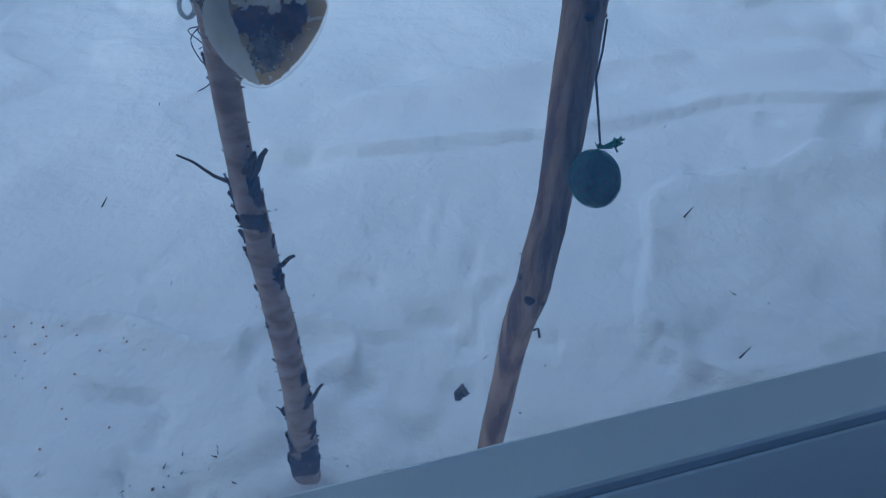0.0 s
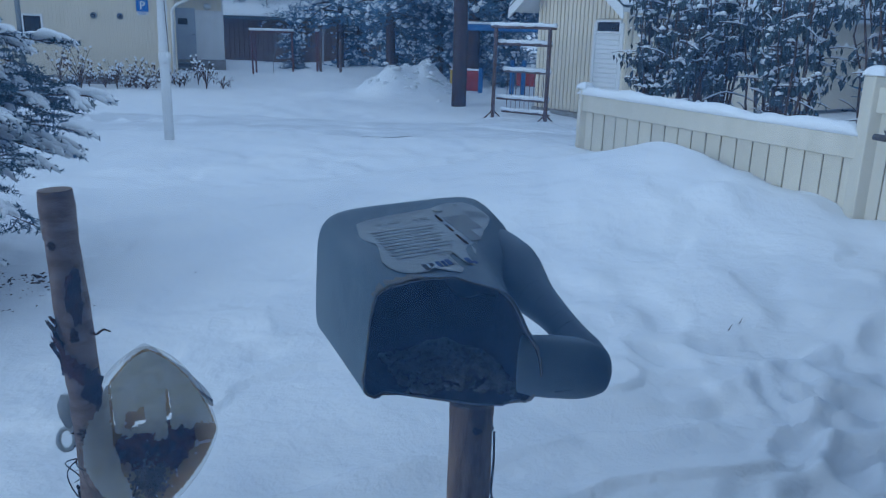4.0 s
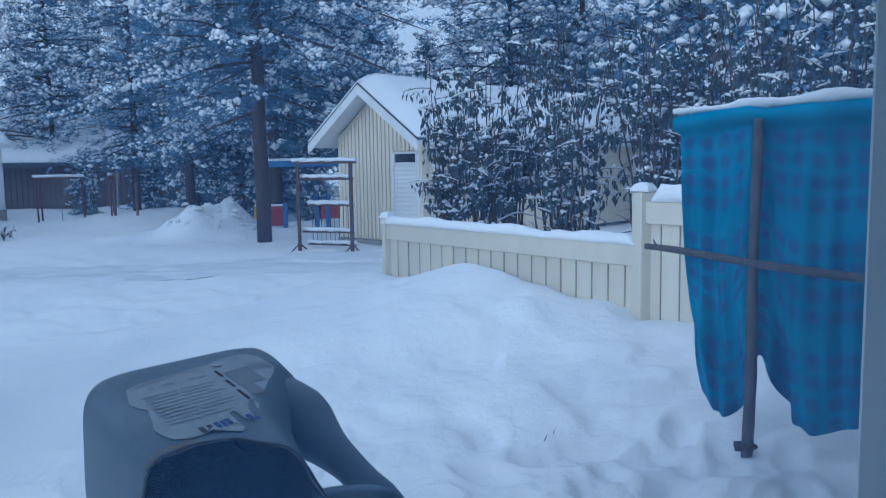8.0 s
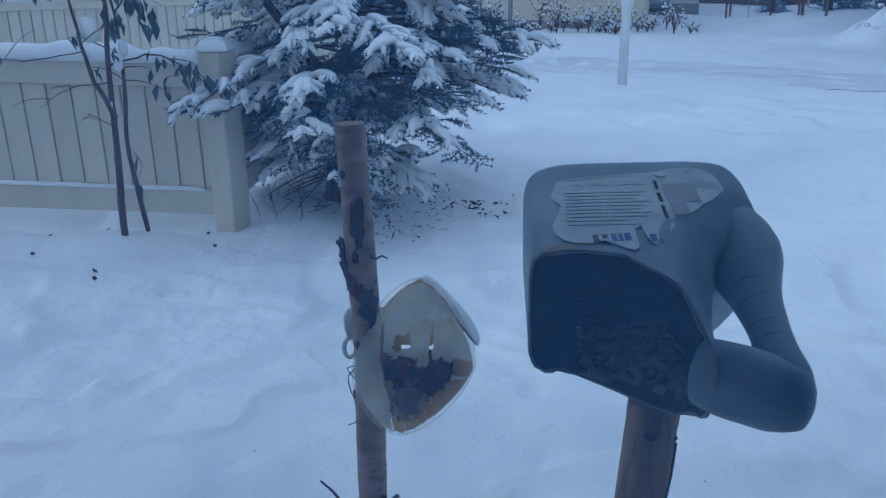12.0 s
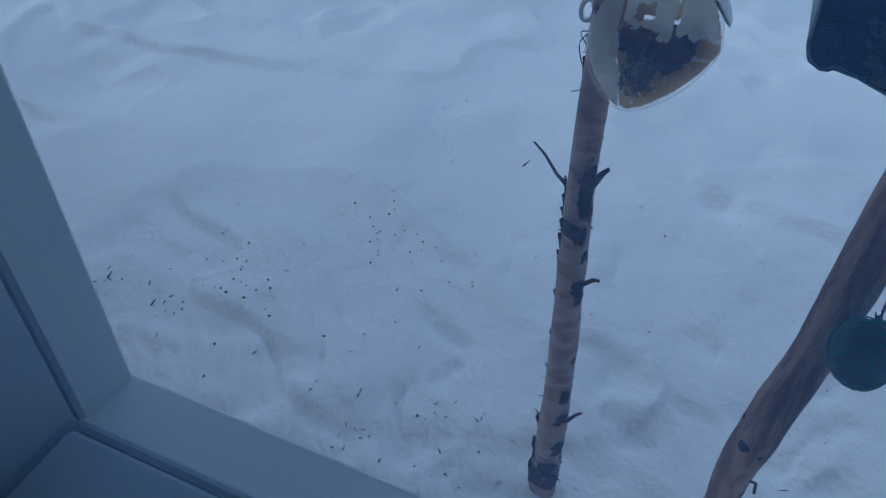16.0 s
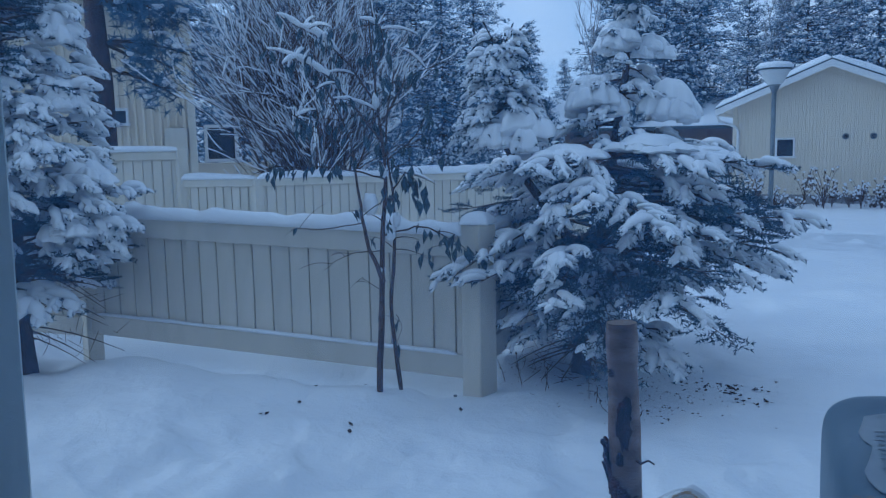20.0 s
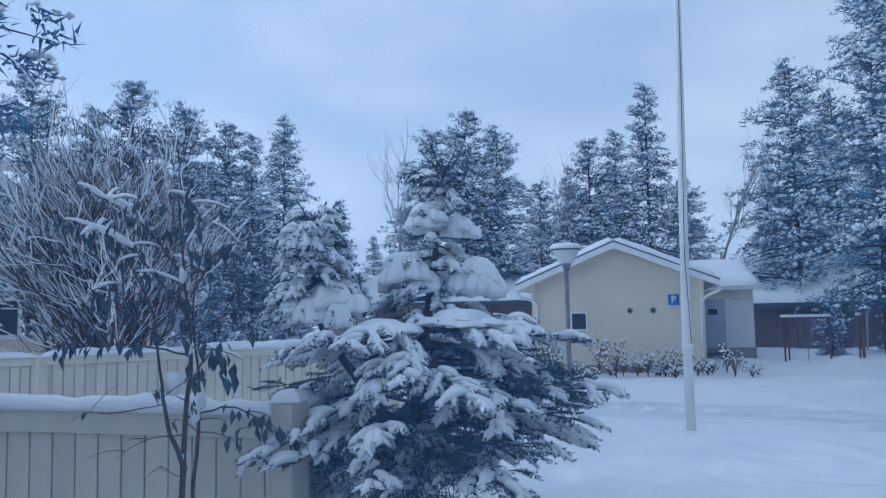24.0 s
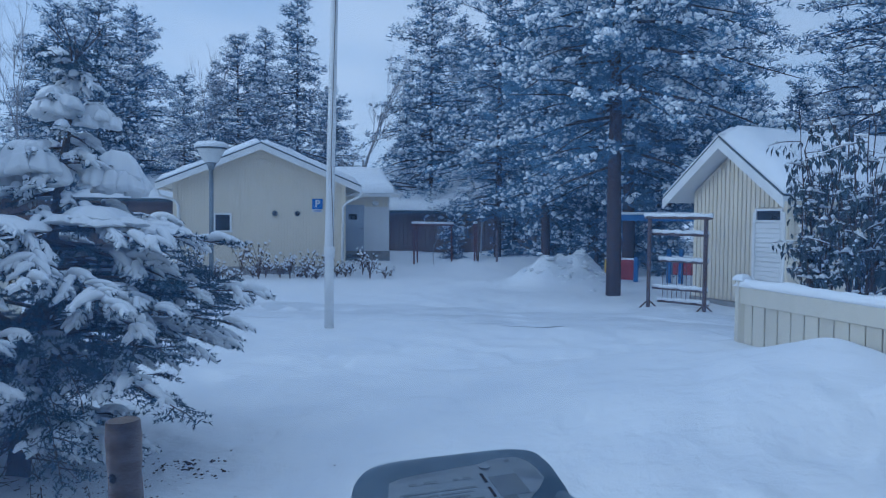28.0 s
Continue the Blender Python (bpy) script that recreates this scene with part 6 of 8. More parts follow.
def young_tree():
    """Thin young tree before the left fence, some leaves still hanging."""
    x, y = -3.66, 3.36
    g = np.random.default_rng(17)
    t = thing("young_tree", "thin young tree with limp dark leaves and snow in its forks", "tree", at=(x, y, gz(x, y)))
    wood, leaves, snow = Build(), Build(), Build()
    # each limb: its line as (along the fence, height), radii at both ends, leaves, side twigs, snow share
    limbs = (
        (((0, -0.1), (0.03, 0.58), (0.05, 1.05), (0.085, 1.40), (0.04, 1.83), (0.0, 2.35)), 0.023, 0.004, 8, 12, 0.05),
        (((0.14, 0.0), (0.085, 0.55), (0.12, 0.87), (0.13, 1.19), (0.08, 1.65), (0.15, 2.05)), 0.015, 0.004, 10, 10, 0.05),
        (((0.05, 0.72), (-0.05, 0.98), (-0.08, 1.15), (-0.13, 1.65), (-0.38, 2.15)), 0.015, 0.004, 8, 10, 0.2),
        (((0.08, 1.37), (-0.10, 1.43), (-0.34, 1.46), (-0.58, 1.47), (-0.68, 1.44)), 0.007, 0.002, 20, 3, 0.0),
        (((0.06, 1.02), (0.30, 1.08), (0.52, 0.96), (0.68, 0.84)), 0.007, 0.002, 20, 3, 0.0),
        (((0.12, 1.30), (0.20, 1.42), (0.27, 1.36), (0.28, 1.25)), 0.006, 0.002, 18, 2, 0.0),
        (((-0.07, 1.10), (-0.38, 1.06), (-0.50, 1.08), (-0.57, 1.02)), 0.004, 0.0015, 1, 1, 0.0),
        (((0.03, 0.92), (-0.18, 0.90), (-0.34, 0.80)), 0.004, 0.0012, 0, 3, 0.0),
        (((0.04, 0.66), (-0.10, 0.75), (-0.17, 0.67)), 0.003, 0.0012, 0, 2, 0.0),
        (((0.12, 0.50), (0.16, 0.42), (0.12, 0.30)), 0.003, 0.0012, 3, 1, 0.0),
        (((0.04, 1.83), (-0.16, 2.13), (-0.30, 2.26), (-0.46, 2.32)), 0.008, 0.003, 8, 6, 0.9),
        (((0.05, 1.62), (-0.22, 1.98), (-0.36, 2.08), (-0.50, 2.14)), 0.008, 0.003, 9, 6, 0.9),
        (((0.07, 1.72), (0.22, 2.00), (0.42, 2.08)), 0.007, 0.002, 10, 6, 0.2),
        (((0.02, 2.00), (0.10, 2.22), (0.05, 2.40)), 0.006, 0.002, 14, 5, 0.4),
        (((-0.10, 1.50), (-0.28, 1.66), (-0.50, 1.80)), 0.006, 0.002, 8, 5, 0.2),
        (((0.10, 1.50), (0.26, 1.62), (0.40, 1.86)), 0.006, 0.002, 8, 5, 0.1))
    along = np.array([0.65, 0.76, 0.0])
    out = np.array([0.76, -0.65, 0.0])
    tips = []
    for line, r0, r1, many, twigs, white in limbs:
        k = np.array([along * a + np.array([0, 0, z]) for a, z in line]) + out * (np.cumsum(g.normal(0, 0.03, len(line))) * (r0 < 0.02))[:, None]
        u = np.linspace(0, len(line) - 1, 4 * len(line))
        pts = np.stack([np.interp(u, np.arange(len(line)), k[:, c]) for c in range(3)], -1)
        pts[1:-1] = (pts[:-2] + 2 * pts[1:-1] + pts[2:]) / 4 + g.normal(0, 0.003, (len(pts) - 2, 3))
        tube(wood, pts, np.linspace(r0, r1, len(pts)), 8 if r0 > 0.012 else 5, jitter=0.2)
        start = 0.35 if r0 < 0.012 else 0.55
        for _ in range(many):
            tips.append(pts[int(g.uniform(start, 1.0) * (len(pts) - 1))] + g.normal(0, 0.018, 3))
        for _ in range(twigs):
            p = pts[int(g.uniform(start * 0.8, 0.95) * (len(pts) - 1))]
            a = g.random() * 6.283
            L = g.uniform(0.08, 0.30)
            d = np.array([math.cos(a), math.sin(a), g.uniform(0.0, 0.9)])
            q = np.array([p + d * L * w - np.array([0, 0, 0.35 * L * w * w]) for w in np.linspace(0, 1, 6)])
            tube(wood, q, np.linspace(min(0.004, r0 * 0.6), 0.0014, 6), 4, caps=False)
            if many > 1 and g.random() < 0.75:
                tips += [q[-1], q[-2] + g.normal(0, 0.01, 3)]
            if g.random() < white:
                tube(snow, q + np.array([0, 0, 0.010]), 0.011 * np.array([0.5, 1.0, 1.2, 1.0, 0.8, 0.4]) * g.uniform(0.7, 1.4), 6, jitter=0.3)
        if white > 0.5:
            m = len(pts) // 2
            tube(snow, pts[m - 2:] + np.array([0, 0, 0.018]), 0.024 * np.sin(np.linspace(0.3, 3.0, len(pts) - m + 2)) ** 0.7 * g.uniform(0.8, 1.25, len(pts) - m + 2), 8, jitter=0.2)
    hanging_leaves(leaves, np.array(tips), 0.094, g, 0.22)
    for a, z, rx, rz in ((-0.02, 1.22, 0.055, 0.075), (0.10, 1.03, 0.04, 0.06), (0.04, 0.79, 0.022, 0.05), (-0.06, 1.08, 0.03, 0.03), (0.07, 1.42, 0.03, 0.045), (0.14, 1.12, 0.03, 0.05), (0.03, 1.86, 0.03, 0.05)):
        blobs(snow, [along * a + np.array([0, 0, z])], np.array([(rx, rx * 0.8, rz)]), BALL_MID, 0.22)
    part("stems", wood, TWIG, t)
    part("leaves", leaves, LEAF, t, "limp dark green leaves")
    part("snow_bits", snow, SNOW_FAR, t, "snow caught in the forks", True)


young_tree()


def weeds():
    """Dead flower stalks along the house wall."""
    g = np.random.default_rng(29)
    u, v = np.array([0.953, 0.303]), np.array([0.303, -0.953])
    for i in range(22):
        s = -5.0 + i * 0.29 + g.uniform(-0.12, 0.12)
        p = np.array([-5.87, 25.85]) + u * s + v * g.uniform(0.6, 1.9)
        z = gz(p[0], p[1])
        b, sn = Build(), Build()
        tips = []
        hgt = g.uniform(0.25, 0.95) if i not in (2, 6, 8) else 1.15
        for _ in range(g.integers(8, 15)):
            top = np.array([g.normal(0, 0.20), g.normal(0, 0.12), hgt * g.uniform(0.5, 1.0)])
            tube(b, np.array([top * w * np.array([w, w, 1]) for w in np.linspace(0, 1, 5)]), [0.012, 0.01, 0.008, 0.007, 0.006], 4)
            tips += [top * w + g.normal(0, 0.03, 3) for w in (1.0, 0.9, 0.75, 0.6)]
        hanging_leaves(b, np.array(tips), 0.10, g)
        blobs(sn, np.array(tips)[::2] + (0, 0, 0.025), np.tile((0.045, 0.04, 0.035), (len(tips[::2]), 1)), BALL_LO, 0.4)
        t = thing("weed_clump", "dead brown stalks with snow by the house wall", "plant", "stalks along the house wall", at=(p[0], p[1], z - 0.02))
        part("stalks", b, TWIG, t)
        part("snow_bits", sn, SNOW_FAR, t, "", True)


weeds()


# ---- feeders before the window ----
S1 = np.array([(-0.291, 0.896, -0.30), (-0.2895, 0.895, -0.084), (-0.282, 0.885, 0.08), (-0.2785, 0.882, 0.205), (-0.2905, 0.897, 0.388), (-0.302, 0.908, 0.50), (-0.3095, 0.917, 0.60),
               (-0.319, 0.926, 0.68), (-0.3235, 0.936, 0.865), (-0.3275, 0.9455, 0.953), (-0.333, 0.947, 1.037), (-0.3417, 0.950, 1.1885), (-0.3443, 0.950, 1.2535)])
S1R = np.array([0.030, 0.0295, 0.0275, 0.0258, 0.0238, 0.0230, 0.0222, 0.0210, 0.0205, 0.0204, 0.0200, 0.0194, 0.0194])
S2 = np.array([(0.050, 0.750, -0.20), (0.062, 0.728, 0.10), (0.0705, 0.710, 0.312), (0.0788, 0.685, 0.524), (0.083, 0.656, 0.68), (0.0925, 0.638, 0.775), (0.0955, 0.640, 0.82), (0.1025, 0.648, 0.886), (0.1051, 0.660, 0.958), (0.1081, 0.683, 1.0834), (0.109, 0.688, 1.110)])
S2R = np.array([0.019, 0.019, 0.0185, 0.0185, 0.0187, 0.0205, 0.0192, 0.0188, 0.0190, 0.0210, 0.0205])


def smooth_path(pts, rad, n):
    """Points and radii at even steps along a rounded line."""
    p = np.c_[pts, rad]
    s = np.linspace(0, len(p) - 1, n)
    out = []
    for t in s:
        i = min(len(p) - 2, int(t))
        u = t - i
        a, b, c, d = p[max(i - 1, 0)], p[i], p[i + 1], p[min(i + 2, len(p) - 1)]
        out.append(0.5 * (2 * b + (c - a) * u + (2 * a - 5 * b + 4 * c - d) * u * u + (3 * b - a - 3 * c + d) * u ** 3))
    out = np.array(out)
    return out[:, :3], out[:, 3]


def on_stick(path, rad, z, turn, out=0.0):
    """A place on the skin of a stick: height, and degrees to the right of the side that faces the window."""
    c = np.array([np.interp(z, path[:, 2], path[:, i]) for i in range(3)])
    r = np.interp(z, path[:, 2], rad) + out
    a = radians(turn)
    return c + r * np.array([math.sin(a), -math.cos(a), 0])


def bark_flake(b, z, turn, w, h, lift, g):
    """A ragged curled scale of bark standing off the birch stick."""
    nu, nv = 7, 10
    v = []
    for j in range(nv):
        for i in range(nu):
            u, t = i / (nu - 1) - 0.5, j / (nv - 1)
            rag = g.normal(0, 0.42)
            u *= (0.25 + 0.75 * math.sin(math.pi * min(1.0, 0.12 + 0.8 * t)) ** 0.8) * g.uniform(0.45, 1.25)
            off = 0.0008 + abs(g.normal(0, 0.0009)) + 0.20 * lift * max(0, t - 0.35) ** 1.5
            v.append(on_stick(S1, S1R, z + h * (t - 0.5) + 0.12 * h * rag, turn + math.degrees(w * (u + 0.1 * rag) / 0.021), off))
    q = [(j * nu + i, j * nu + i + 1, (j + 1) * nu + i + 1, (j + 1) * nu + i) for j in range(nv - 1) for i in range(nu - 1)]
    v = np.array(v)
    c = np.array([np.interp(v[:, 2], S1[:, 2], S1[:, i]) for i in range(2)]).T
    back = v.copy()
    back[:, :2] = c + (v[:, :2] - c) * 0.93
    q = np.array(q)
    return b.add(np.concatenate([v, back]), q, q[:, ::-1] + len(v))


def birch_stick():
    g = np.random.default_rng(51)
    t = thing("birch_stick", "upright birch stick with ragged dark bark, stuck in the snow", "stick", at=(0, 0, 0))
    p, r = smooth_path(S1, S1R, 90)
    r = r * (1 + 0.03 * np.sin(np.linspace(0, 60, 90)) + g.normal(0, 0.012, 90))
    b = Build()
    tube(b, p, r, 20, jitter=0.03)
    part("shaft", b, BIRCH, t, "", True)
    e = Build()
    top = S1[-1]
    d = unit(S1[-1] - S1[-2])
    tube(e, [top, top + d * 0.0015], [0.0188, 0.0185], 20)
    part("sawn_end", e, BIRCHEND, t, "pale sawn top")
    dark = [(1.193, -14, 0.010, 0.010, 0.0), (1.150, 42, 0.014, 0.030, 0.02), (1.125, 30, 0.020, 0.055, 0.05), (1.075, -62, 0.026, 0.050, 0.09), (1.050, -70, 0.020, 0.040, 0.08), (1.085, 14, 0.012, 0.018, 0.0),
            (1.018, 46, 0.026, 0.046, 0.05), (1.000, 58, 0.014, 0.03, 0.03), (0.957, 2, 0.026, 0.016, 0.0), (0.872, -78, 0.010, 0.022, 0.02), (0.905, 84, 0.006, 0.012, 0.02),
            (0.700, 52, 0.024, 0.070, 0.10), (0.665, 58, 0.022, 0.050, 0.06), (0.668, -74, 0.014, 0.040, 0.04), (0.640, -84, 0.012, 0.034, 0.06), (0.618, 6, 0.046, 0.026, 0.01), (0.612, 48, 0.022, 0.030, 0.03), (0.606, -72, 0.014, 0.020, 0.04),
            (0.575, -78, 0.012, 0.026, 0.05), (0.572, 80, 0.010, 0.020, 0.03), (0.535, -80, 0.008, 0.014, 0.03), (0.512, 60, 0.022, 0.034, 0.05), (0.490, 74, 0.016, 0.026, 0.05), (0.470, -80, 0.008, 0.012, 0.03),
            (0.400, -46, 0.008, 0.014, 0.0), (0.352, 82, 0.008, 0.016, 0.03), (0.270, 66, 0.018, 0.036, 0.06), (0.205, 62, 0.020, 0.040, 0.05), (0.150, -78, 0.016, 0.030, 0.05), (0.110, 70, 0.022, 0.050, 0.05),
            (0.060, -60, 0.030, 0.060, 0.04), (0.030, 40, 0.034, 0.060, 0.03), (-0.010, -20, 0.044, 0.070, 0.02), (-0.020, 64, 0.030, 0.070, 0.06), (-0.040, -70, 0.036, 0.070, 0.05)]
    for z, a, w, h, lift in dark:
        b = Build()
        bark_flake(b, z, a, w, h, lift, g)
        part("bark_scale", b, DARKBARK, t, "dark peeling bark")
    for z, a, w, h, lift in ((1.140, 26, 0.012, 0.040, 0.03), (1.060, -48, 0.022, 0.045, 0.06), (1.045, -8, 0.026, 0.028, 0.01), (1.035, 20, 0.018, 0.024, 0.01), (1.095, -66, 0.014, 0.02, 0.05), (0.625, -76, 0.012, 0.022, 0.05), (0.545, -82, 0.010, 0.018, 0.05), (0.650, 76, 0.012, 0.030, 0.05), (0.500, 70, 0.012, 0.022, 0.05)):
        b = Build()
        bark_flake(b, z, a, w, h, lift, g)
        part("bark_scale", b, REDBARK, t, "reddish inner bark")
    shreds = Build()
    for _ in range(120):
        z = g.uniform(-0.15, 1.0)
        q = on_stick(S1, S1R, z, g.choice([-1, 1]) * g.uniform(60, 110))
        o = unit(np.array([q[0] - np.interp(z, S1[:, 2], S1[:, 0]), q[1] - np.interp(z, S1[:, 2], S1[:, 1]), g.normal(0, 0.01)]))
        spikes(shreds, [q], [q + o * g.uniform(0.003, 0.009)], 0.004)
    tagged(part("bark_shreds", shreds, DARKBARK, t), kind="stuff")
    for z, a, tip, r in ((0.672, -78, (-0.078, 0.008, 0.042), 0.0026), (0.520, 72, (0.030, 0.012, 0.014), 0.0042), (0.195, 72, (0.026, 0.022, 0.030), 0.0040), (0.150, -75, (-0.022, 0.01, 0.008), 0.0018),
                         (0.690, 58, (0.026, 0.010, 0.044), 0.006), (1.085, 72, (0.022, 0.012, -0.006), 0.0018), (0.30, -80, (-0.010, 0.0, 0.003), 0.0012)):
        q = on_stick(S1, S1R, z, a, -0.003)
        tip = np.array(tip)
        b = Build()
        tube(b, [q, q + tip * 0.35 + (0, 0, -0.004), q + tip * 0.7 + (0, 0, 0.003), q + tip], [r * 1.3, r, r * 0.8, r * 0.6], 6)
        part("twig", b, TWIG, t, "thin broken side twig")


birch_stick()


def peeled_stick():
    g = np.random.default_rng(52)
    t = thing("peeled_stick", "bent brown peeled stick that carries the canister feeder", "stick")
    p, r = smooth_path(S2, S2R, 80)
    r = r * (1 + 0.025 * np.sin(np.linspace(0, 33, 80)) + g.normal(0, 0.01, 80))
    b = Build()
    tube(b, p, r, 18, jitter=0.03)
    part("shaft", b, ALDER, t, "", True)
    for z, a, s in ((1.092, 8, 0.010), (1.088, 85, 0.008), (0.800, -60, 0.010), (0.775, -8, 0.012), (0.752, -12, 0.010), (0.765, 40, 0.009), (0.655, 70, 0.006), (0.86, -30, 0.005)):
        q = on_stick(S2, S2R, z, a, -0.004)
        b = Build()
        blobs(b, [q], [(s * 0.62, s * 0.6, s * 0.62)], BALL_MID, 0.25)
        part("knot", b, DARKBARK, t, "dark knot", True)
    q = on_stick(S2, S2R, 0.690, 75)
    b = Build()
    tube(b, [q, q + (0.006, 0, 0.003), q + (0.009, -0.004, -0.008)], 0.0018, 5)
    part("twig", b, TWIG, t)


peeled_stick()


# the canister's own axes: across, back, up
CO = Vector((-0.0026, 0.7456, 1.2653))
CU, CB, CN = Vector((0.9158, 0.4004, 0.0300)), Vector((-0.3991, 0.8996, 0.1771)), Vector((0.0439, -0.1742, 0.9837))
CM = Matrix(((CU.x, CB.x, CN.x, CO.x), (CU.y, CB.y, CN.y, CO.y), (CU.z, CB.z, CN.z, CO.z), (0, 0, 0, 1)))


def canister():
    """An oil canister cut open askew, lying on its broad side; its neck and grip point at the window."""
    g = np.random.default_rng(53)
    t = thing("canister_feeder", "grey-blue plastic canister cut open, with a torn label", "bird feeder")
    t.matrix_world = CM
    na, nt = 80, 30
    ang = np.linspace(0, 2 * np.pi, na, endpoint=False)
    UL, BACK = -0.025, 0.036
    jag = g.normal(0, 0.0006, na)
    jag = jag + 0.0012 * np.sin(np.linspace(0, 46, na)) * (np.sin(ang) < -0.3)

    def right_edge(b_):
        return float(np.interp(b_, (-0.18, -0.138, -0.085, -0.045, -0.015, 0.01, 0.036), (0.101, 0.107, 0.118, 0.148, 0.169, 0.166, 0.158)))

    def shell(inset, front):
        rings = []
        for k in range(nt + 4):
            tt = max(0.0, (k - 3) / nt)
            shrink, push = ((0.60, 0.0), (0.88, 0.001), (0.965, 0.005), (1.0, 0.012))[k] if k < 4 else (1.0, 0.012)
            row = []
            for i, a in enumerate(ang):
                ca, sa = math.cos(a), math.sin(a)
                e = 0.34
                x = math.copysign(abs(ca) ** e, ca)
                z = math.copysign(abs(sa) ** e, sa)
                low = (1 - z) / 2
                u0 = UL + (0.103 - UL) * (x + 1) / 2
                top_cut = float(np.interp(u0, (-0.025, -0.012, 0.02, 0.046, 0.065, 0.085, 0.103), (-0.106, -0.116, -0.118, -0.128, -0.150, -0.163, -0.166)))
                low_cut = float(np.interp(u0, (-0.025, 0.0, 0.02, 0.047, 0.070, 0.084, 0.103), (-0.090, -0.086, -0.094, -0.118, -0.146, -0.160, -0.172)))
                cut = top_cut + (low_cut - top_cut) * low - 0.016 * math.sin(math.pi * low) * float(sstep(0.80, 0.98, x))
                b0 = BACK - push
                b_ = b0 + tt * (cut - b0)
                ur = right_edge(b_)
                lo = -0.136 + 0.020 * float(sstep(0.03, 0.10, u0)) * float(sstep(0.0, -0.12, b_))
                hi = 0.0025 * math.cos((b_ + 0.05) * 18) + 0.0055 * float(sstep(-0.03, 0.03, b_)) - 0.026 * float(sstep(0.062, 0.104, u0)) * float(sstep(-0.06, -0.15, b_))
                uc, hw = (ur + UL) / 2, (ur - UL) / 2 - inset
                nc, hn = (lo + hi) / 2, (hi - lo) / 2 - inset
                u = uc + x * hw * shrink
                n_ = nc + z * hn * shrink
                # the body falls away towards the grip at the top edge
                n_ -= 0.016 * max(0.0, z) * float(sstep(0.55, 1.0, x)) * float(sstep(0.03, -0.05, b_))
                bb = b_
                if k >= nt + 3:
                    bb += front * jag[i]
                if inset and k < 4:
                    bb -= inset
                row.append((u, bb, n_))
            rings.append(row)
        return np.array(rings)

    o, i_ = shell(0.0, 1.0), shell(0.0022, 1.0)
    K = nt + 4
    idx = np.arange(K - 1)[:, None] * na + np.arange(na)[None]
    nx = np.arange(K - 1)[:, None] * na + ((np.arange(na) + 1) % na)[None]
    q = np.stack([idx, nx, nx + na, idx + na], -1).reshape(-1, 4)
    b = Build().add(o.reshape(-1, 3), q[:, ::-1], [list(range(na))])
    part("body", b, CAN, t, "", True)
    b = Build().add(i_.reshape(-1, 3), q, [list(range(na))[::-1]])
    part("inside", b, CANIN, t, "dark inside", True)
    rim = Build()
    edge = (o[-1] + i_[-1]) / 2
    tube(rim, np.r_[edge, edge[:1]], 0.0015 * (1 + 0.6 * noise2(np.arange(na + 1) * 0.4, np.zeros(na + 1), 3)), 6, caps=False, jitter=0.4)
    part("cut_rim", rim, FRAY, t, "frayed cut edge", True)
    # tan smears where the saw went
    for a0, a1, dep in ((1.62, 2.30, 0.010), (2.35, 2.75, 0.006), (0.9, 1.25, 0.004)):
        ks = [k for k in range(na) if a0 <= ang[k] <= a1]
        v = []
        for row in (o[-1], o[-2]):
            for k in ks:
                nrm = unit(np.array([math.copysign(abs(math.cos(ang[k])) ** 0.6, math.cos(ang[k])), 0, math.copysign(abs(math.sin(ang[k])) ** 0.6, math.sin(ang[k]))]))
                v.append(row[k] + nrm * 0.0006)
        v = np.array(v)
        m = len(ks)
        v[m:] = v[:m] + (v[m:] - v[:m]) * (dep / 0.005) * (0.6 + g.random((m, 1)))
        part("smear", Build().add(v, [[k, k + 1, k + 1 + m, k + m] for k in range(m - 1)]), FRAY, t, "tan smear along the cut", True)
    # grip and neck
    hp = np.array([(0.128, 0.004, -0.058), (0.140, -0.018, -0.048), (0.1500, -0.048, -0.046), (0.1470, -0.078, -0.048), (0.1455, -0.106, -0.050), (0.1450, -0.138, -0.053), (0.1450, -0.162, -0.058), (0.1465, -0.182, -0.064), (0.146, -0.196, -0.069)])
    hr = np.array([0.040, 0.036, 0.0310, 0.0260, 0.0192, 0.0150, 0.0148, 0.0168, 0.0165])
    p, r = smooth_path(hp, hr, 44)
    b = Build()
    tube(b, p, r, 20)
    part("handle", b, CAN, t, "", True)
    npth = np.array([(0.098, -0.156, -0.080), (0.110, -0.167, -0.078), (0.124, -0.178, -0.0755), (0.138, -0.189, -0.0735), (0.150, -0.196, -0.0725), (0.157, -0.199, -0.072), (0.1605, -0.200, -0.072)])
    nr = np.array([0.0195, 0.0210, 0.0212, 0.0205, 0.0175, 0.0135, 0.0050])
    p2, r2 = smooth_path(npth, nr, 26)
    b = Build()
    tube(b, p2, r2, 22, flat=1.32)
    part("neck", b, CAN, t, "", True)
    b = Build()
    tube(b, [(0.108, -0.196, -0.086), (0.125, -0.203, -0.083), (0.142, -0.209, -0.079)], 0.0008, 5)
    part("mould_seam", b, CAN, t)
    for sdist in (0.50, 0.58, 0.66, 0.74):
        k = int(sdist * 43)
        b = Build()
        d = unit(p[k + 1] - p[k - 1])
        side = unit(np.cross(d, (0, 0, 1)))
        up = np.cross(side, d)
        aa = np.linspace(0.0, 1.8, 9)
        tube(b, [p[k] + (r[k] - 0.0001) * (side * math.cos(x) + up * math.sin(x)) for x in aa], 0.0005, 6)
        part("grip_rib", b, CAN, t, "", True)
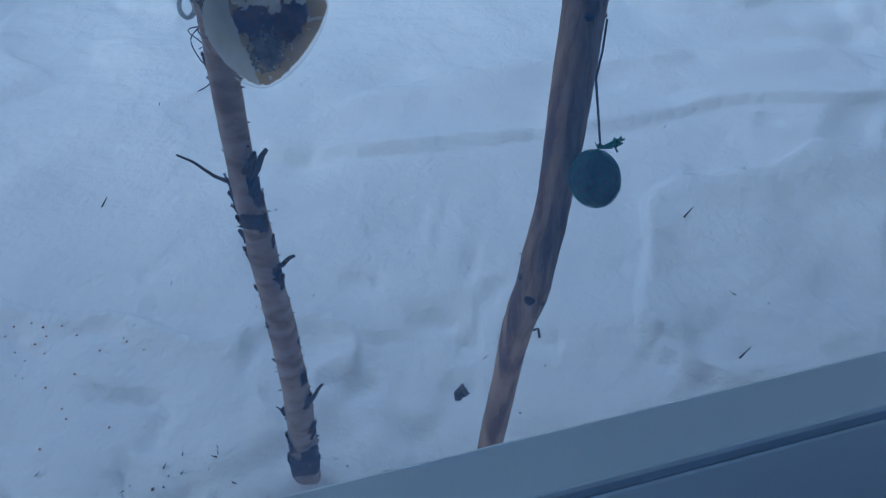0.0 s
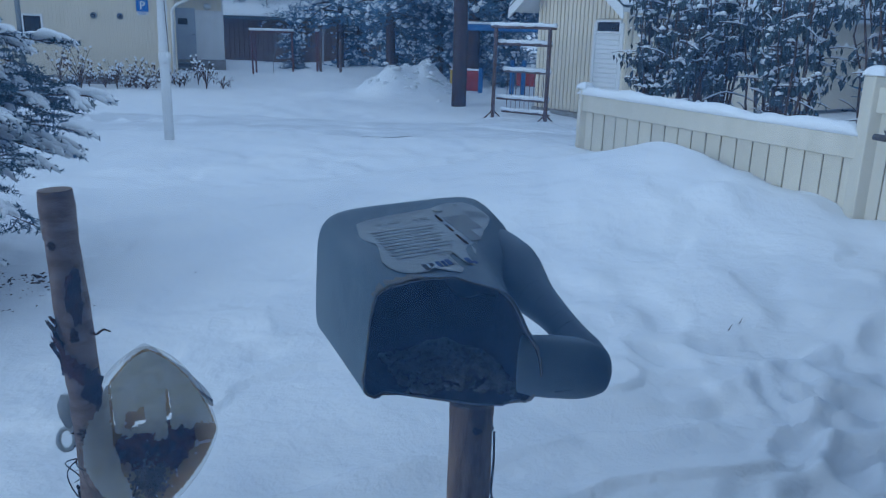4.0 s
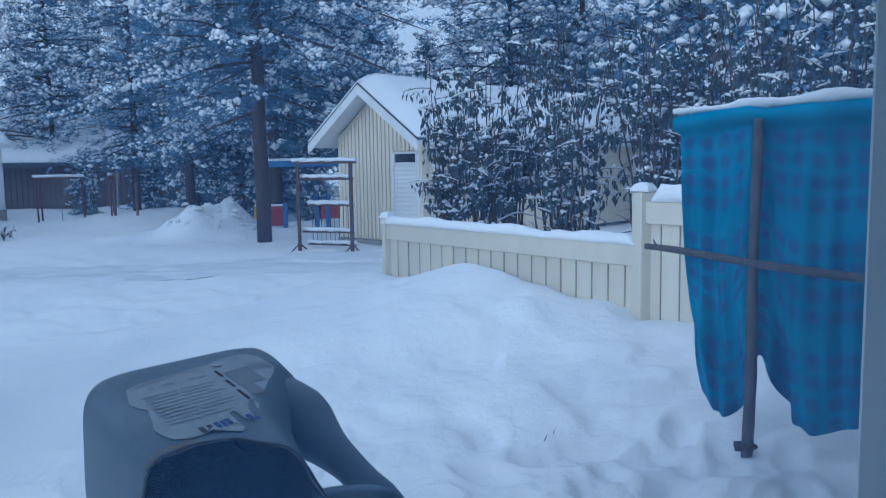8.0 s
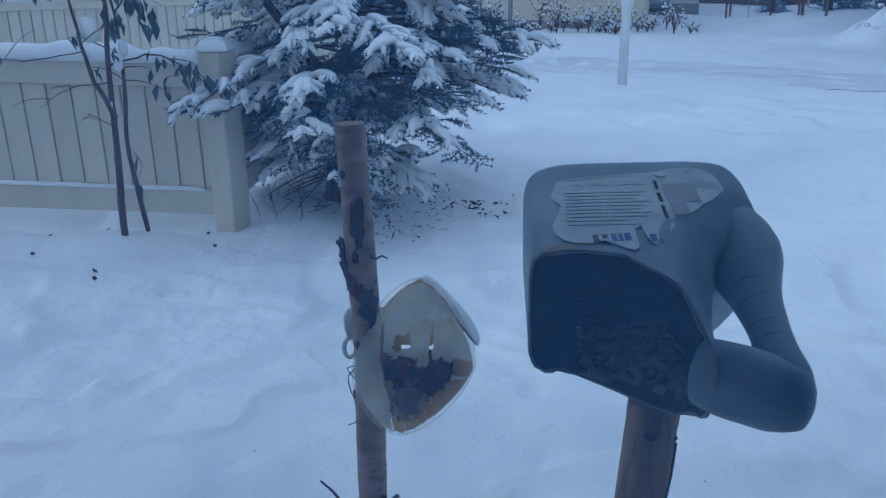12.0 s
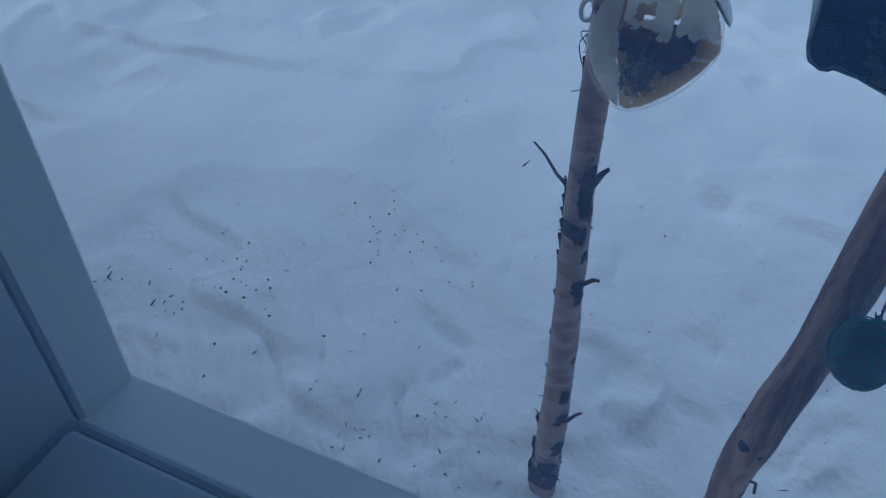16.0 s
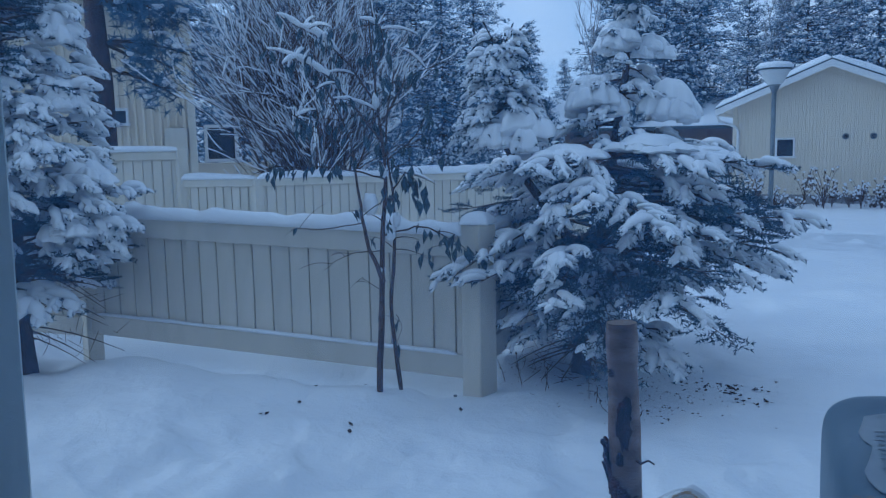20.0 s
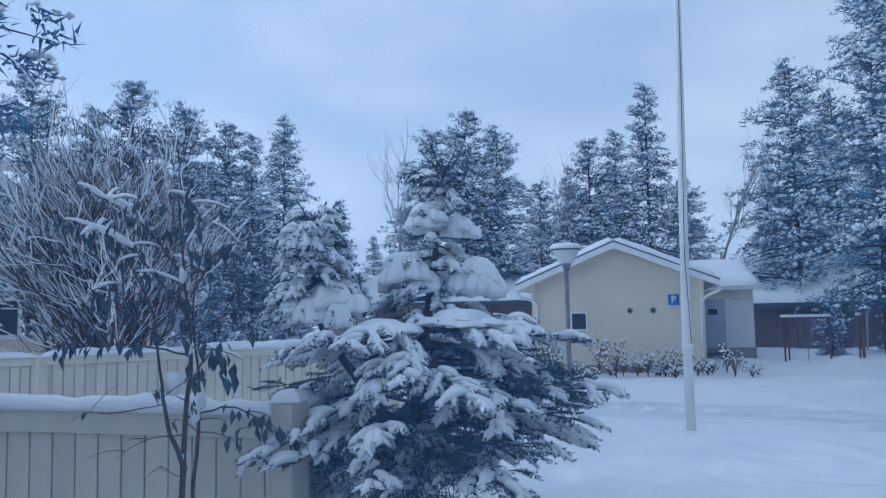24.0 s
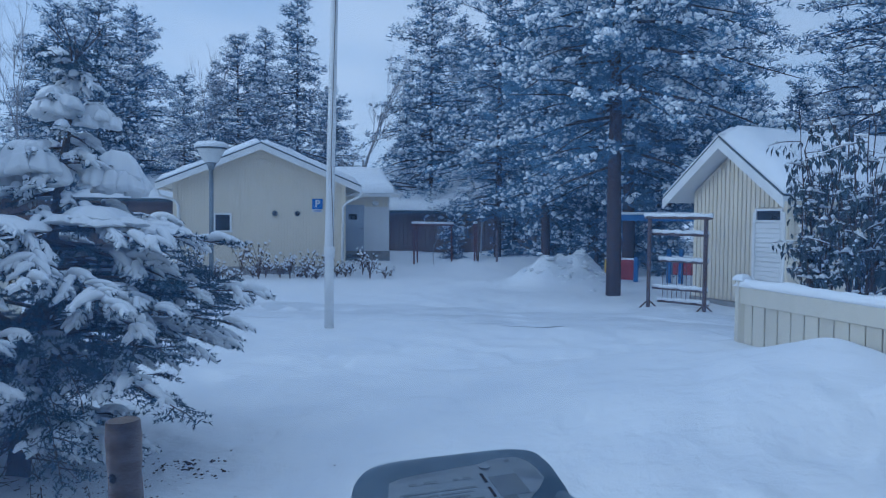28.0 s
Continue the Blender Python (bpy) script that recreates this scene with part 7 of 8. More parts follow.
    for k in range(7):
        b = Build()
        y = -0.010 - 0.0145 * k
        tube(b, [(-0.0215, y, -0.016), (-0.0165, y - 0.002, -0.0075), (-0.009, y - 0.003, -0.0020)], 0.0006, 6)
        part("edge_rib", b, CAN, t, "", True)
    for y, z in ((0.0185, 0.0), (0.0130, 0.0012)):
        b = Build()
        tube(b, [(0.004, y, z - 0.0008), (0.05, y + 0.002, z - 0.0004), (0.10, y + 0.003, z - 0.0004), (0.136, y + 0.001, z - 0.0012)], 0.0010, 6)
        part("panel_edge", b, CAN, t, "", True)
    # label
    edge = [(0.002, -0.005), (-0.001, -0.016), (-0.004, -0.026), (-0.002, -0.038), (0.003, -0.047), (0.001, -0.057), (-0.002, -0.068), (-0.006, -0.080), (-0.005, -0.092), (0.000, -0.104), (0.010, -0.110), (0.022, -0.110), (0.030, -0.108), (0.040, -0.114), (0.050, -0.121), (0.054, -0.116),
            (0.052, -0.106), (0.050, -0.097), (0.054, -0.090), (0.060, -0.086), (0.063, -0.094), (0.062, -0.104), (0.066, -0.113), (0.071, -0.110), (0.078, -0.101), (0.082, -0.090), (0.089, -0.079), (0.096, -0.069), (0.106, -0.061), (0.114, -0.050), (0.124, -0.041), (0.131, -0.032), (0.136, -0.024), (0.134, -0.008), (0.131, 0.001), (0.122, 0.008), (0.106, 0.009), (0.094, 0.007), (0.086, 0.004), (0.062, 0.002), (0.034, -0.001), (0.014, -0.003)]
    n = len(edge)

    def sheet_z(u, b_):
        """Height of the label on the bowed top of the body."""
        ur = right_edge(b_)
        hi = 0.0025 * math.cos((b_ + 0.05) * 18) + 0.0055 * float(sstep(-0.03, 0.03, b_)) - 0.026 * float(sstep(0.062, 0.104, u)) * float(sstep(-0.06, -0.15, b_))
        x = min(0.97, abs(u - (ur + UL) / 2) / ((ur - UL) / 2))
        drop = (1 - (1 - x ** (2 / 0.34)) ** 0.17) * (hi + 0.136) / 2
        return hi - drop + 0.0009

    b = Build()
    cx, cy = 0.055, -0.045
    rows = 9
    v = []
    for r_ in range(1, rows + 1):
        w = r_ / rows
        for u, b_ in edge:
            uu, vv = cx + (u - cx) * w, cy + (b_ - cy) * w
            v.append((uu, vv, sheet_z(uu, vv) + (0.0008 * abs(g.normal(0, 0.7)) if r_ == rows else 0.0)))
    v.append((cx, cy, sheet_z(cx, cy)))
    qd = [[r_ * n + k, r_ * n + (k + 1) % n, (r_ + 1) * n + (k + 1) % n, (r_ + 1) * n + k] for r_ in range(rows - 1) for k in range(n)]
    b.add(np.array(v), np.array(qd)[:, ::-1], np.array([[len(v) - 1, k, (k + 1) % n] for k in range(n)])[:, ::-1])
    low = np.array(v) - np.array([0, 0, 0.0006])
    b.add(low, np.array(qd))
    lab = part("label", b, PAPER, t, "torn faded paper label")

    def printed(name, u, b_, w, h, material, label="", turn=0.0):
        part(name, boxed((0, 0, 0), (w, h, 0.0003), pose(u, b_, sheet_z(u, b_) + 0.00025, 0, 0, turn), 0.00005), material, lab, label)
    for k in range(10):
        w = 0.070 - 0.005 * (k % 3) - (0.012 if k > 7 else 0)
        for c, ww in ((0.27, 0.46), (0.76, 0.44)):
            printed("text_bar", 0.003 + w * c + 0.001 * (k % 2), -0.028 - 0.0061 * k, w * ww, 0.0024, INK)
    for u, w in ((0.020, 0.006), (0.036, 0.012), (0.058, 0.005), (0.068, 0.008)):
        printed("text_bar", u, -0.014, w, 0.0038, INK)
    for k in range(3):
        printed("stripe", 0.0825 - 0.0006 * k, -0.014 - 0.0255 * k, 0.0028, 0.022 - 0.006 * (k % 2), DEBRIS, "dark stripe on the label")
    for u, w, d in ((0.0375, 0.004, 0), (0.0425, 0.003, 0), (0.0475, 0.0045, 0.001), (0.066, 0.0050, -0.001), (0.0715, 0.004, -0.001)):
        printed("logo_bar", u, -0.1025 + d, w, 0.0105, INKBLUE, "blue printed shape")
    printed("logo_bar", 0.0275, -0.1035, 0.011, 0.0105, INKDARK, "dark printed square")
    printed("logo_bar", 0.0275, -0.1025, 0.0025, 0.0070, PAPER)
    printed("field", 0.100, -0.022, 0.026, 0.052, INKPALE, "worn grey field")
    printed("field", 0.094, -0.056, 0.012, 0.030, INKPALE, "worn grey field")
    for k in range(8):
        printed("code_bar", 0.114 + 0.0026 * k, -0.012 - 0.0008 * k, 0.0012, 0.022, INK)
    printed("box_mark", 0.112, 0.0045, 0.005, 0.005, INK)
    dot = Build()
    tube(dot, [(0.089, 0.0, sheet_z(0.089, 0.0) - 0.0005), (0.089, 0.0, sheet_z(0.089, 0.0) + 0.0008)], 0.0052, 16)
    part("sticker", dot, PAPER, lab, "round pale spot")
    # seeds lying inside
    sd = Build()
    n = 1500
    c = np.c_[0.096 - 0.075 * g.random(n) ** 1.5, g.uniform(-0.160, -0.03, n), np.zeros(n)]
    hump = 0.030 * np.exp(-((c[:, 0] - 0.074) / 0.024) ** 2 - ((c[:, 1] + 0.120) / 0.05) ** 2)
    c[:, 2] = -0.131 + 0.020 * sstep(0.03, 0.10, c[:, 0]) * sstep(0.0, -0.12, c[:, 1]) + hump * g.random(n)
    keep = c[:, 1] > np.interp(c[:, 0], (0.0, 0.047, 0.084, 0.1), (-0.08, -0.112, -0.152, -0.165))
    c = c[keep]
    blobs(sd, c, g.uniform(0.7, 1.3, (len(c), 1)) * np.array((0.0036, 0.0025, 0.0022)), BALL_LO, 0.3)
    sd.v = [np.concatenate(sd.v) @ np.array(CM.to_3x3()).T + np.array(CO)]
    solid("seed_pile", sd, SEED, "heap of small seeds lying in the canister", "bird food", kind="stuff")


canister()


def jug_feeder():
    """A milky plastic jug lying on its side, its end torn open."""
    g = np.random.default_rng(54)
    C = Vector((-0.2500, 0.9380, 0.9400))
    A = Vector((-0.38, 0.925, -0.42)).normalized()
    X = Vector((0.955, 0.285, 0.03))
    X = (X - A * X.dot(A)).normalized()
    Y = X.cross(A)
    if Y.z < 0:
        Y = -Y
    M_ = Matrix(((X.x, A.x, Y.x, C.x), (X.y, A.y, Y.y, C.y), (X.z, A.z, Y.z, C.z), (0, 0, 0, 1)))
    t = thing("jug_feeder", "milky plastic jug with rusty torn end tied to the birch stick", "bird feeder")
    t.matrix_world = M_
    na = 48
    ang = np.linspace(0, 2 * np.pi, na, endpoint=False)

    def outline(s=1.0):
        ca, sa = np.cos(ang), np.sin(ang)
        e = 1.25
        x = np.sign(ca) * np.abs(ca) ** e
        y = np.sign(sa) * np.abs(sa) ** e
        k = 1 / np.maximum(np.hypot(x, y), 1e-6) ** 0.12
        x, y = x * k * np.where(x < 0, 0.086, 0.078) * s, y * k * np.where(y < 0, 0.093, 0.119) * s
        return x + 0.020 * np.where(y < 0, y / 0.093, 0), y

    rows = []
    for d_, s in ((0.0, 0.97), (0.006, 1.0), (0.04, 1.0), (0.08, 0.99), (0.12, 0.97), (0.155, 0.91), (0.175, 0.78), (0.19, 0.50)):
        x, y = outline(s)
        rows.append(np.stack([x, np.full(na, d_), y], -1))
    v = np.array(rows)
    K = len(rows)
    idx = np.arange(K - 1)[:, None] * na + np.arange(na)[None]
    nx = np.arange(K - 1)[:, None] * na + ((np.arange(na) + 1) % na)[None]
    q = np.stack([idx, nx, nx + na, idx + na], -1).reshape(-1, 4)
    b = Build().add(v.reshape(-1, 3), q, [list(range((K - 1) * na, K * na))])
    part("body", b, MILKY, t, "", True)

    step = 0.0019
    gx = np.arange(-0.09, 0.09, step)
    gy = np.arange(-0.098, 0.122, step)
    PX, PY = np.meshgrid(gx, gy)

    def inside(x, y, s):
        return (np.abs(x - 0.020 * np.where(y < 0, y / 0.093, 0)) / np.where(x < 0, 0.086, 0.078)) ** 1.48 + (np.abs(y) / np.where(y < 0, 0.093, 0.119)) ** 1.48 < s

    def sheet(mask, depth, thick, warp=0.0):
        """A thin ragged plate of small cells across the end of the jug."""
        vv, ff, num = [], [], {}

        def at(i, j):
            if (i, j) not in num:
                num[i, j] = len(vv)
                jx, jy = g.normal(0, 0.00045, 2)
                vv.append((gx[0] + i * step + jx, depth + warp * float(noise2(i * 0.21, j * 0.21, 7)), gy[0] + j * step + jy))
            return num[i, j]
        for j in range(len(gy) - 1):
            for i in range(len(gx) - 1):
                if mask[j, i]:
                    ff.append((at(i, j), at(i + 1, j), at(i + 1, j + 1), at(i, j + 1)))
        vv, ff = np.array(vv), np.array(ff)
        back = vv + np.array([0, thick, 0])
        return Build().add(np.concatenate([vv, back]), ff, ff[:, ::-1] + len(vv))

    rag = noise2(PX * 95, PY * 95, 3) * 0.016 + noise2(PX * 260, PY * 260, 5) * 0.007
    base = inside(PX, PY, 0.94)
    hole = ((PX - 0.002 + rag * 0.4) / 0.048) ** 2 + ((PY - 0.004 + rag) / np.where(PY < 0.004, 0.046, 0.022)) ** 2 < 1
    part("old_food", sheet((((PX - 0.002) / 0.058) ** 2 + ((PY - 0.004) / 0.054) ** 2 < 1) & (PY < 0.020 + rag), 0.020, 0.004, 0.016), RUST, t, "rust-brown old food")
    crack = np.abs(PX - 0.017 - 0.10 * (PY - 0.02) + rag * 0.35) < 0.0022 * (PY > 0.006) * (PY < 0.060)
    gap = ((PX + 0.021 + rag * 0.4) / 0.013) ** 2 + ((PY - 0.030 + rag * 0.6) / 0.012) ** 2 < 1
    flake = inside(PX, PY, 0.90) & (PY > 0.009 + 0.10 * np.clip(-PX - 0.030, 0, 1) + rag * 1.1) & ~crack & ~gap & (PX > -0.046)
    flap = inside(PX, PY, 0.96) & (PX < -0.049 + 0.25 * np.clip(-PY, 0, 1) + rag * 0.2)
    part("end_plate", sheet(base & ~hole & ~flake & ~flap, 0.006, 0.001), TAN, t, "tan stained plastic end")
    part("side_flap", sheet(flap, 0.0005, 0.001, 0.003), FILM, t, "milky translucent side wall")
    part("film", sheet(flake, 0.0025, 0.0008, 0.004), FILM, t, "torn white film")
    specks = inside(PX, PY, 0.88) & ~hole & (PY < 0.0) & (noise2(PX * 150, PY * 150, 9) > 0.30)
    part("film", sheet(specks, 0.0022, 0.0008), FILM, t, "white flecks")
    crumbs = Build()
    c = np.c_[g.normal(-0.010, 0.010, 420), g.uniform(0.000, 0.008, 420), g.normal(-0.048, 0.010, 420)]
    c = c[inside(c[:, 0], c[:, 2], 0.72)]
    blobs(crumbs, c, np.tile((0.0022, 0.0018, 0.0022), (len(c), 1)), BALL_LO, 0.3)
    tagged(part("crumbs", crumbs, SEED, t, "grey seed crumbs"), kind="stuff")
    b = Build()
    U, V = np.meshgrid(np.linspace(0, 1, 26), np.linspace(0, 1, 22))
    xx = -0.020 + 0.098 * U + 0.006 * noise2(V * 7, U * 2, 61)
    dd = 0.010 + 0.140 * V + 0.016 * noise2(U * 6, V * 2, 62)
    skin = 0.121 - 1.12 * (np.sqrt(xx ** 2 + 0.016 ** 2) - 0.004)
    thick = 0.017 * np.clip(1 - (2 * U - 1) ** 4, 0, 1) ** 0.5 * np.clip(1 - (2 * V - 1) ** 4, 0, 1) ** 0.5 * (1 + 0.5 * noise2(U * 4, V * 4, 63)) - 0.001
    v = np.stack([xx, dd, skin + thick], -1).reshape(-1, 3)
    lo = np.stack([xx, dd, skin - 0.006], -1).reshape(-1, 3)
    i = (np.arange(21)[:, None] * 26 + np.arange(25)[None]).ravel()
    q = np.stack([i, i + 1, i + 27, i + 26], -1)
    b.add(np.concatenate([v, lo]), q, q[:, ::-1] + len(v))
    part("snow_cap", b, SNOW_FAR, t, "snow on the jug", True)
    b = Build()
    a = np.linspace(0, 2 * np.pi, 20)
    q0 = on_stick(S1, S1R, 0.940, -95, 0.012)
    ring = [q0 + np.array([0.010 * math.cos(x), 0.004 * math.sin(x), 0.013 * math.sin(x)]) for x in a]
    inv = M_.inverted()
    tube(b, [tuple(inv @ Vector(p)) for p in ring], 0.0032, 8, caps=False)
    blobs(b, [tuple(inv @ Vector(q0 + np.array([0.004, 0, 0.04])))], [(0.012, 0.01, 0.022)], BALL_MID, 0.1)
    part("grip", b, CLEAR, t, "clear plastic grip", True)
    w = thing("tie_wire", "thin wire that ties the jug to the stick", "wire")
    b = Build()
    r_ = np.interp(0.915, S1[:, 2], S1R) + 0.001
    c0 = np.array([np.interp(0.915, S1[:, 2], S1[:, i]) for i in range(3)])
    tube(b, [c0 + np.array([r_ * math.cos(x), r_ * math.sin(x), 0.004 * math.sin(x)]) for x in np.linspace(0, 6.5, 26)], 0.0009, 5)
    part("loop", b, WIRE, w)
    q1 = on_stick(S1, S1R, 0.915, -95)
    for pts in (((0, 0, 0), (-0.014, -0.004, -0.018), (-0.006, -0.006, -0.045), (0.008, -0.004, -0.066), (-0.002, -0.004, -0.085), (-0.020, -0.002, -0.098)),
                ((0, 0, 0), (-0.016, -0.002, -0.006), (0.004, -0.006, -0.025), (0.010, -0.006, -0.06), (0.002, -0.004, -0.078), (-0.003, -0.004, -0.072)),
                ((0.006, 0, -0.06), (0.012, 0, -0.072), (0.020, 0, -0.078))):
        b = Build()
        tube(b, smooth_path(q1 + np.array(pts), np.full(len(pts), 0.0009), 22)[0], 0.0009, 5)
        part("wire_end", b, WIRE, w)


jug_feeder()


def fat_ball():
    """A green-netted fat ball hung by a string from the peeled stick."""
    g = np.random.default_rng(55)
    C = np.array([0.1360, 0.6300, 0.9410])
    t = thing("fat_ball", "fat ball in a green net hanging from the peeled stick", "bird food", at=tuple(C))
    b = Build()
    tv, tq, tt = sphere_template(16, 24)
    r = 1 + 0.03 * np.sin(tv[:, 0] * 9 + 1) * np.cos(tv[:, 2] * 8) + g.normal(0, 0.006, len(tv))
    v = tv * r[:, None] * np.array([0.0247, 0.0247, 0.0298])
    v[:, 0] += -0.006 * (tv[:, 2] - 0.2) * 0.5
    b.add(v, tq, tt)
    part("ball", b, FAT, t, "dark fat and seed ball", True)
    b = Build()
    for s in (-1, 1):
        for k in range(13):
            a0 = 2 * np.pi * k / 13
            zz = np.linspace(-0.97, 0.97, 22)
            pts = []
            for z in zz:
                a = a0 + s * z * 1.1
                rr = math.sqrt(1 - z * z)
                pts.append((0.0254 * rr * math.cos(a) - 0.003 * (z - 0.2), 0.0254 * rr * math.sin(a), 0.0305 * z))
            tube(b, pts, 0.00055, 4, caps=False)
    part("net", b, NET, t, "green plastic net")
    b = Build()
    for k in range(16):
        a = g.random() * 6.283
        e = np.array([math.cos(a) * 0.012, math.sin(a) * 0.010, 0.024])
        tube(b, [e, np.array([-0.002, 0, 0.036]), np.array([0.0 + g.normal(0, 0.002), g.normal(0, 0.002), 0.041])], 0.0007, 4, caps=False)
        tube(b, [np.array([0, 0, 0.037]), np.array([0.010, g.normal(0, 0.002), 0.042 + g.normal(0, 0.002)]), np.array([0.017 + g.normal(0, 0.002), g.normal(0, 0.003), 0.046 + g.normal(0, 0.004)])], 0.0010, 4)
    blobs(b, [(0.013, 0, 0.044)], [(0.006, 0.003, 0.0045)], BALL_MID, 0.3)
    blobs(b, [(-0.004, 0, -0.0325)], [(0.003, 0.002, 0.002)], BALL_LO, 0.3)
    part("net_knot", b, NET, t, "bright green gathered net")
    b = Build()
    top = on_stick(S2, S2R, 1.030, 72, 0.001) - C
    for o in (-0.0008, 0.0008):
        s = np.linspace(0, 1, 24)
        pts = np.outer(1 - s, (0, 0, 0.038)) + np.outer(s, top) + np.c_[0.0009 * np.sin(s * 90 + o * 2000), 0.0009 * np.cos(s * 90 + o * 2000), np.zeros(24)]
        tube(b, pts, 0.0009, 5)
    tie = on_stick(S2, S2R, 1.085, 80, 0.001) - C
    tube(b, [top, (top + tie) / 2 + np.array([0.001, -0.001, 0]), tie], 0.0012, 5)
    part("string", b, STRING, t, "twisted brown string")


fat_ball()


# ---- cloth stand ----
def cloth_stand():
    g = np.random.default_rng(56)
    d2 = np.array([0.447, -0.894])
    a0 = np.array([2.36, 3.30])
    t = thing("cloth_stand", "rough wooden poles that hold up a wet blanket", "stand", at=(2.52, 2.93, gz(2.52, 2.93)))
    z0 = gz(2.52, 2.93)
    org = np.array([2.52, 2.93, z0])
    near = np.array([-d2[1], d2[0]])
    if near @ np.array([-2.5, -3.0]) < 0:
        near = -near
    n3 = np.array([near[0], near[1], 0])

    def along(s, out, z):
        p = a0 + d2 * s + near * out
        return np.array([p[0], p[1], z]) - org

    b = Build()
    p, r = smooth_path(np.array([along(0.42, 0.07, z0 - 0.1), along(0.43, 0.065, 0.5), along(0.425, 0.06, 1.0), along(0.43, 0.055, 1.4), along(0.43, 0.05, 1.63)]), np.array([0.024, 0.026, 0.023, 0.022, 0.019]), 30)
    tube(b, p, r * (1 + g.normal(0, 0.03, 30)), 10, jitter=0.1)
    part("pole", b, POLE, t, "grey-brown bark-covered pole", True)
    b = Build()
    p, r = smooth_path(np.array([along(-0.09, 0.10, 1.04), along(0.1, 0.10, 1.03), along(0.6, 0.095, 0.985), along(1.6, 0.09, 0.94)]), np.array([0.014, 0.017, 0.019, 0.021]), 30)
    tube(b, p, r, 9, jitter=0.1)
    tube(b, [along(-0.03, 0.10, 1.045), along(-0.05, 0.10, 1.075)], [0.006, 0.004], 6)
    part("crossbar", b, POLE, t, "thin grey pole tied across", True)
    b = Build()
    tube(b, [along(0.02, -0.030, 1.650), along(1.7, -0.030, 1.670)], 0.014, 8)
    part("top_bar", b, POLE, t)
    b = Build()
    tube(b, [along(1.45, -0.05, -0.1), along(1.45, -0.03, 1.70)], 0.024, 8)
    part("pole", b, POLE, t)
    # the blanket
    nu, nv = 100, 90
    S, V = np.meshgrid(np.linspace(0, 1, nu), np.linspace(0, 1, nv))
    W, H = 1.62, 1.36
    top = 1.672 + 0.038 * S + 0.03 * noise2(S * 14, V * 0, 12)
    bottom = 0.37 - 0.13 * np.exp(-((S - 0.12) / 0.07) ** 2) + 0.22 * np.exp(-((S - 0.245) / 0.045) ** 2) - 0.12 * np.exp(-((S - 0.42) / 0.13) ** 2) + 0.06 * np.sin(S * 9) * sstep(0.5, 0.7, S)
    hem = sstep(0.0, 1.0, V)
    zz = top - (top - bottom) * V
    edge = (0.17 * V ** 1.6 + 0.03 * np.exp(-V * 8)) * np.exp(-S * 6)
    along_ = S * W + edge + 0.012 * np.sin(V * 7) * np.exp(-S * 8)
    fold = 0.026 * np.sin(S * W * 21 + 1.6 * np.sin(V * 3) + 3 * noise2(S * 5, V * 2, 8)) * (0.35 + 0.8 * V) + 0.012 * np.abs(np.sin(S * W * 33 + 4 * noise2(S * 4, V * 3, 9))) * (0.4 + V) + 0.014 * np.sin(S * W * 51 + 2.0 + V * 2) * V + 0.03 * noise2(S * 9, V * 4, 3)
    fold += 0.05 * np.exp(-((S * W - 0.10) / 0.06) ** 2) * V
    fold = fold + 0.018 * np.exp(-(V / 0.05) ** 2) - 0.022 * np.exp(-((V - 0.075) / 0.02) ** 2) + 0.010 * noise2(S * 30, V * 6, 4) * np.exp(-(V / 0.09) ** 2)
    tuck = np.exp(-(((S * W) - 0.425) / 0.05) ** 2)
    fold = fold * (1 + 0.7 * sstep(0.05, 0.3, V)) - 0.045 * sstep(0.02, 0.2, V) - 0.02 * tuck
    fold = np.minimum(fold, 0.036)
    # the rolled-over top edge
    roll = V * (top - bottom)
    fold = fold + (0.055 + 0.02 * noise2(S * 18, V * 0, 44)) * np.sqrt(np.clip(1 - ((roll - 0.045) / 0.042) ** 2, 0, 1))
    x = a0[0] + d2[0] * along_ + near[0] * fold - org[0]
    y = a0[1] + d2[1] * along_ + near[1] * fold - org[1]
    v = np.stack([x + org[0], y + org[1], zz], -1).reshape(-1, 3)
    i = (np.arange(nv - 1)[:, None] * nu + np.arange(nu - 1)[None]).ravel()
    q = np.stack([i, i + 1, i + nu + 1, i + nu], -1)
    back = v - n3 * 0.008
    bb = Build().add(np.concatenate([v, back]), q, q[:, ::-1] + len(v))
    me = bb.mesh("blanket", TOWEL, True)
    uv = me.uv_layers.new(name="UVMap")
    idx = np.zeros(len(me.loops), np.int32)
    me.loops.foreach_get("vertex_index", idx)
    flat = np.stack([(S * W).ravel(), (V * H).ravel()], -1)
    flat = np.concatenate([flat, flat])
    uv.data.foreach_set("uv", flat[idx].ravel())
    tagged(new("blanket", me), "turquoise terry blanket with dull violet dots, hung over a bar", "blanket")
    # snow along the top
    pts = np.array([a0 + d2 * (s * W) for s in np.linspace(0.0, 1, 60)])
    hgt = 0.020 + 0.05 * np.clip(noise2(np.linspace(0, 9, 60), np.zeros(60), 33) + 0.15, 0, 1)
    b = Build()
    tube(b, np.c_[pts, 1.677 + 0.038 * np.linspace(0, 1, 60) + hgt * 0.35], hgt, 8, jitter=0.25, flat=0.7)
    solid("snow_cap", b, SNOW_FAR, "snow lying on top of the hung blanket", "snow", kind="stuff", smooth=True)
    b = Build()
    blobs(b, [(2.47, 2.90, z0 + 0.03)], [(0.06, 0.04, 0.02)], BALL_MID, 0.4)
    solid("bark_bit", b, BARK, "bit of dark bark at the foot of the pole", "debris")


cloth_stand()


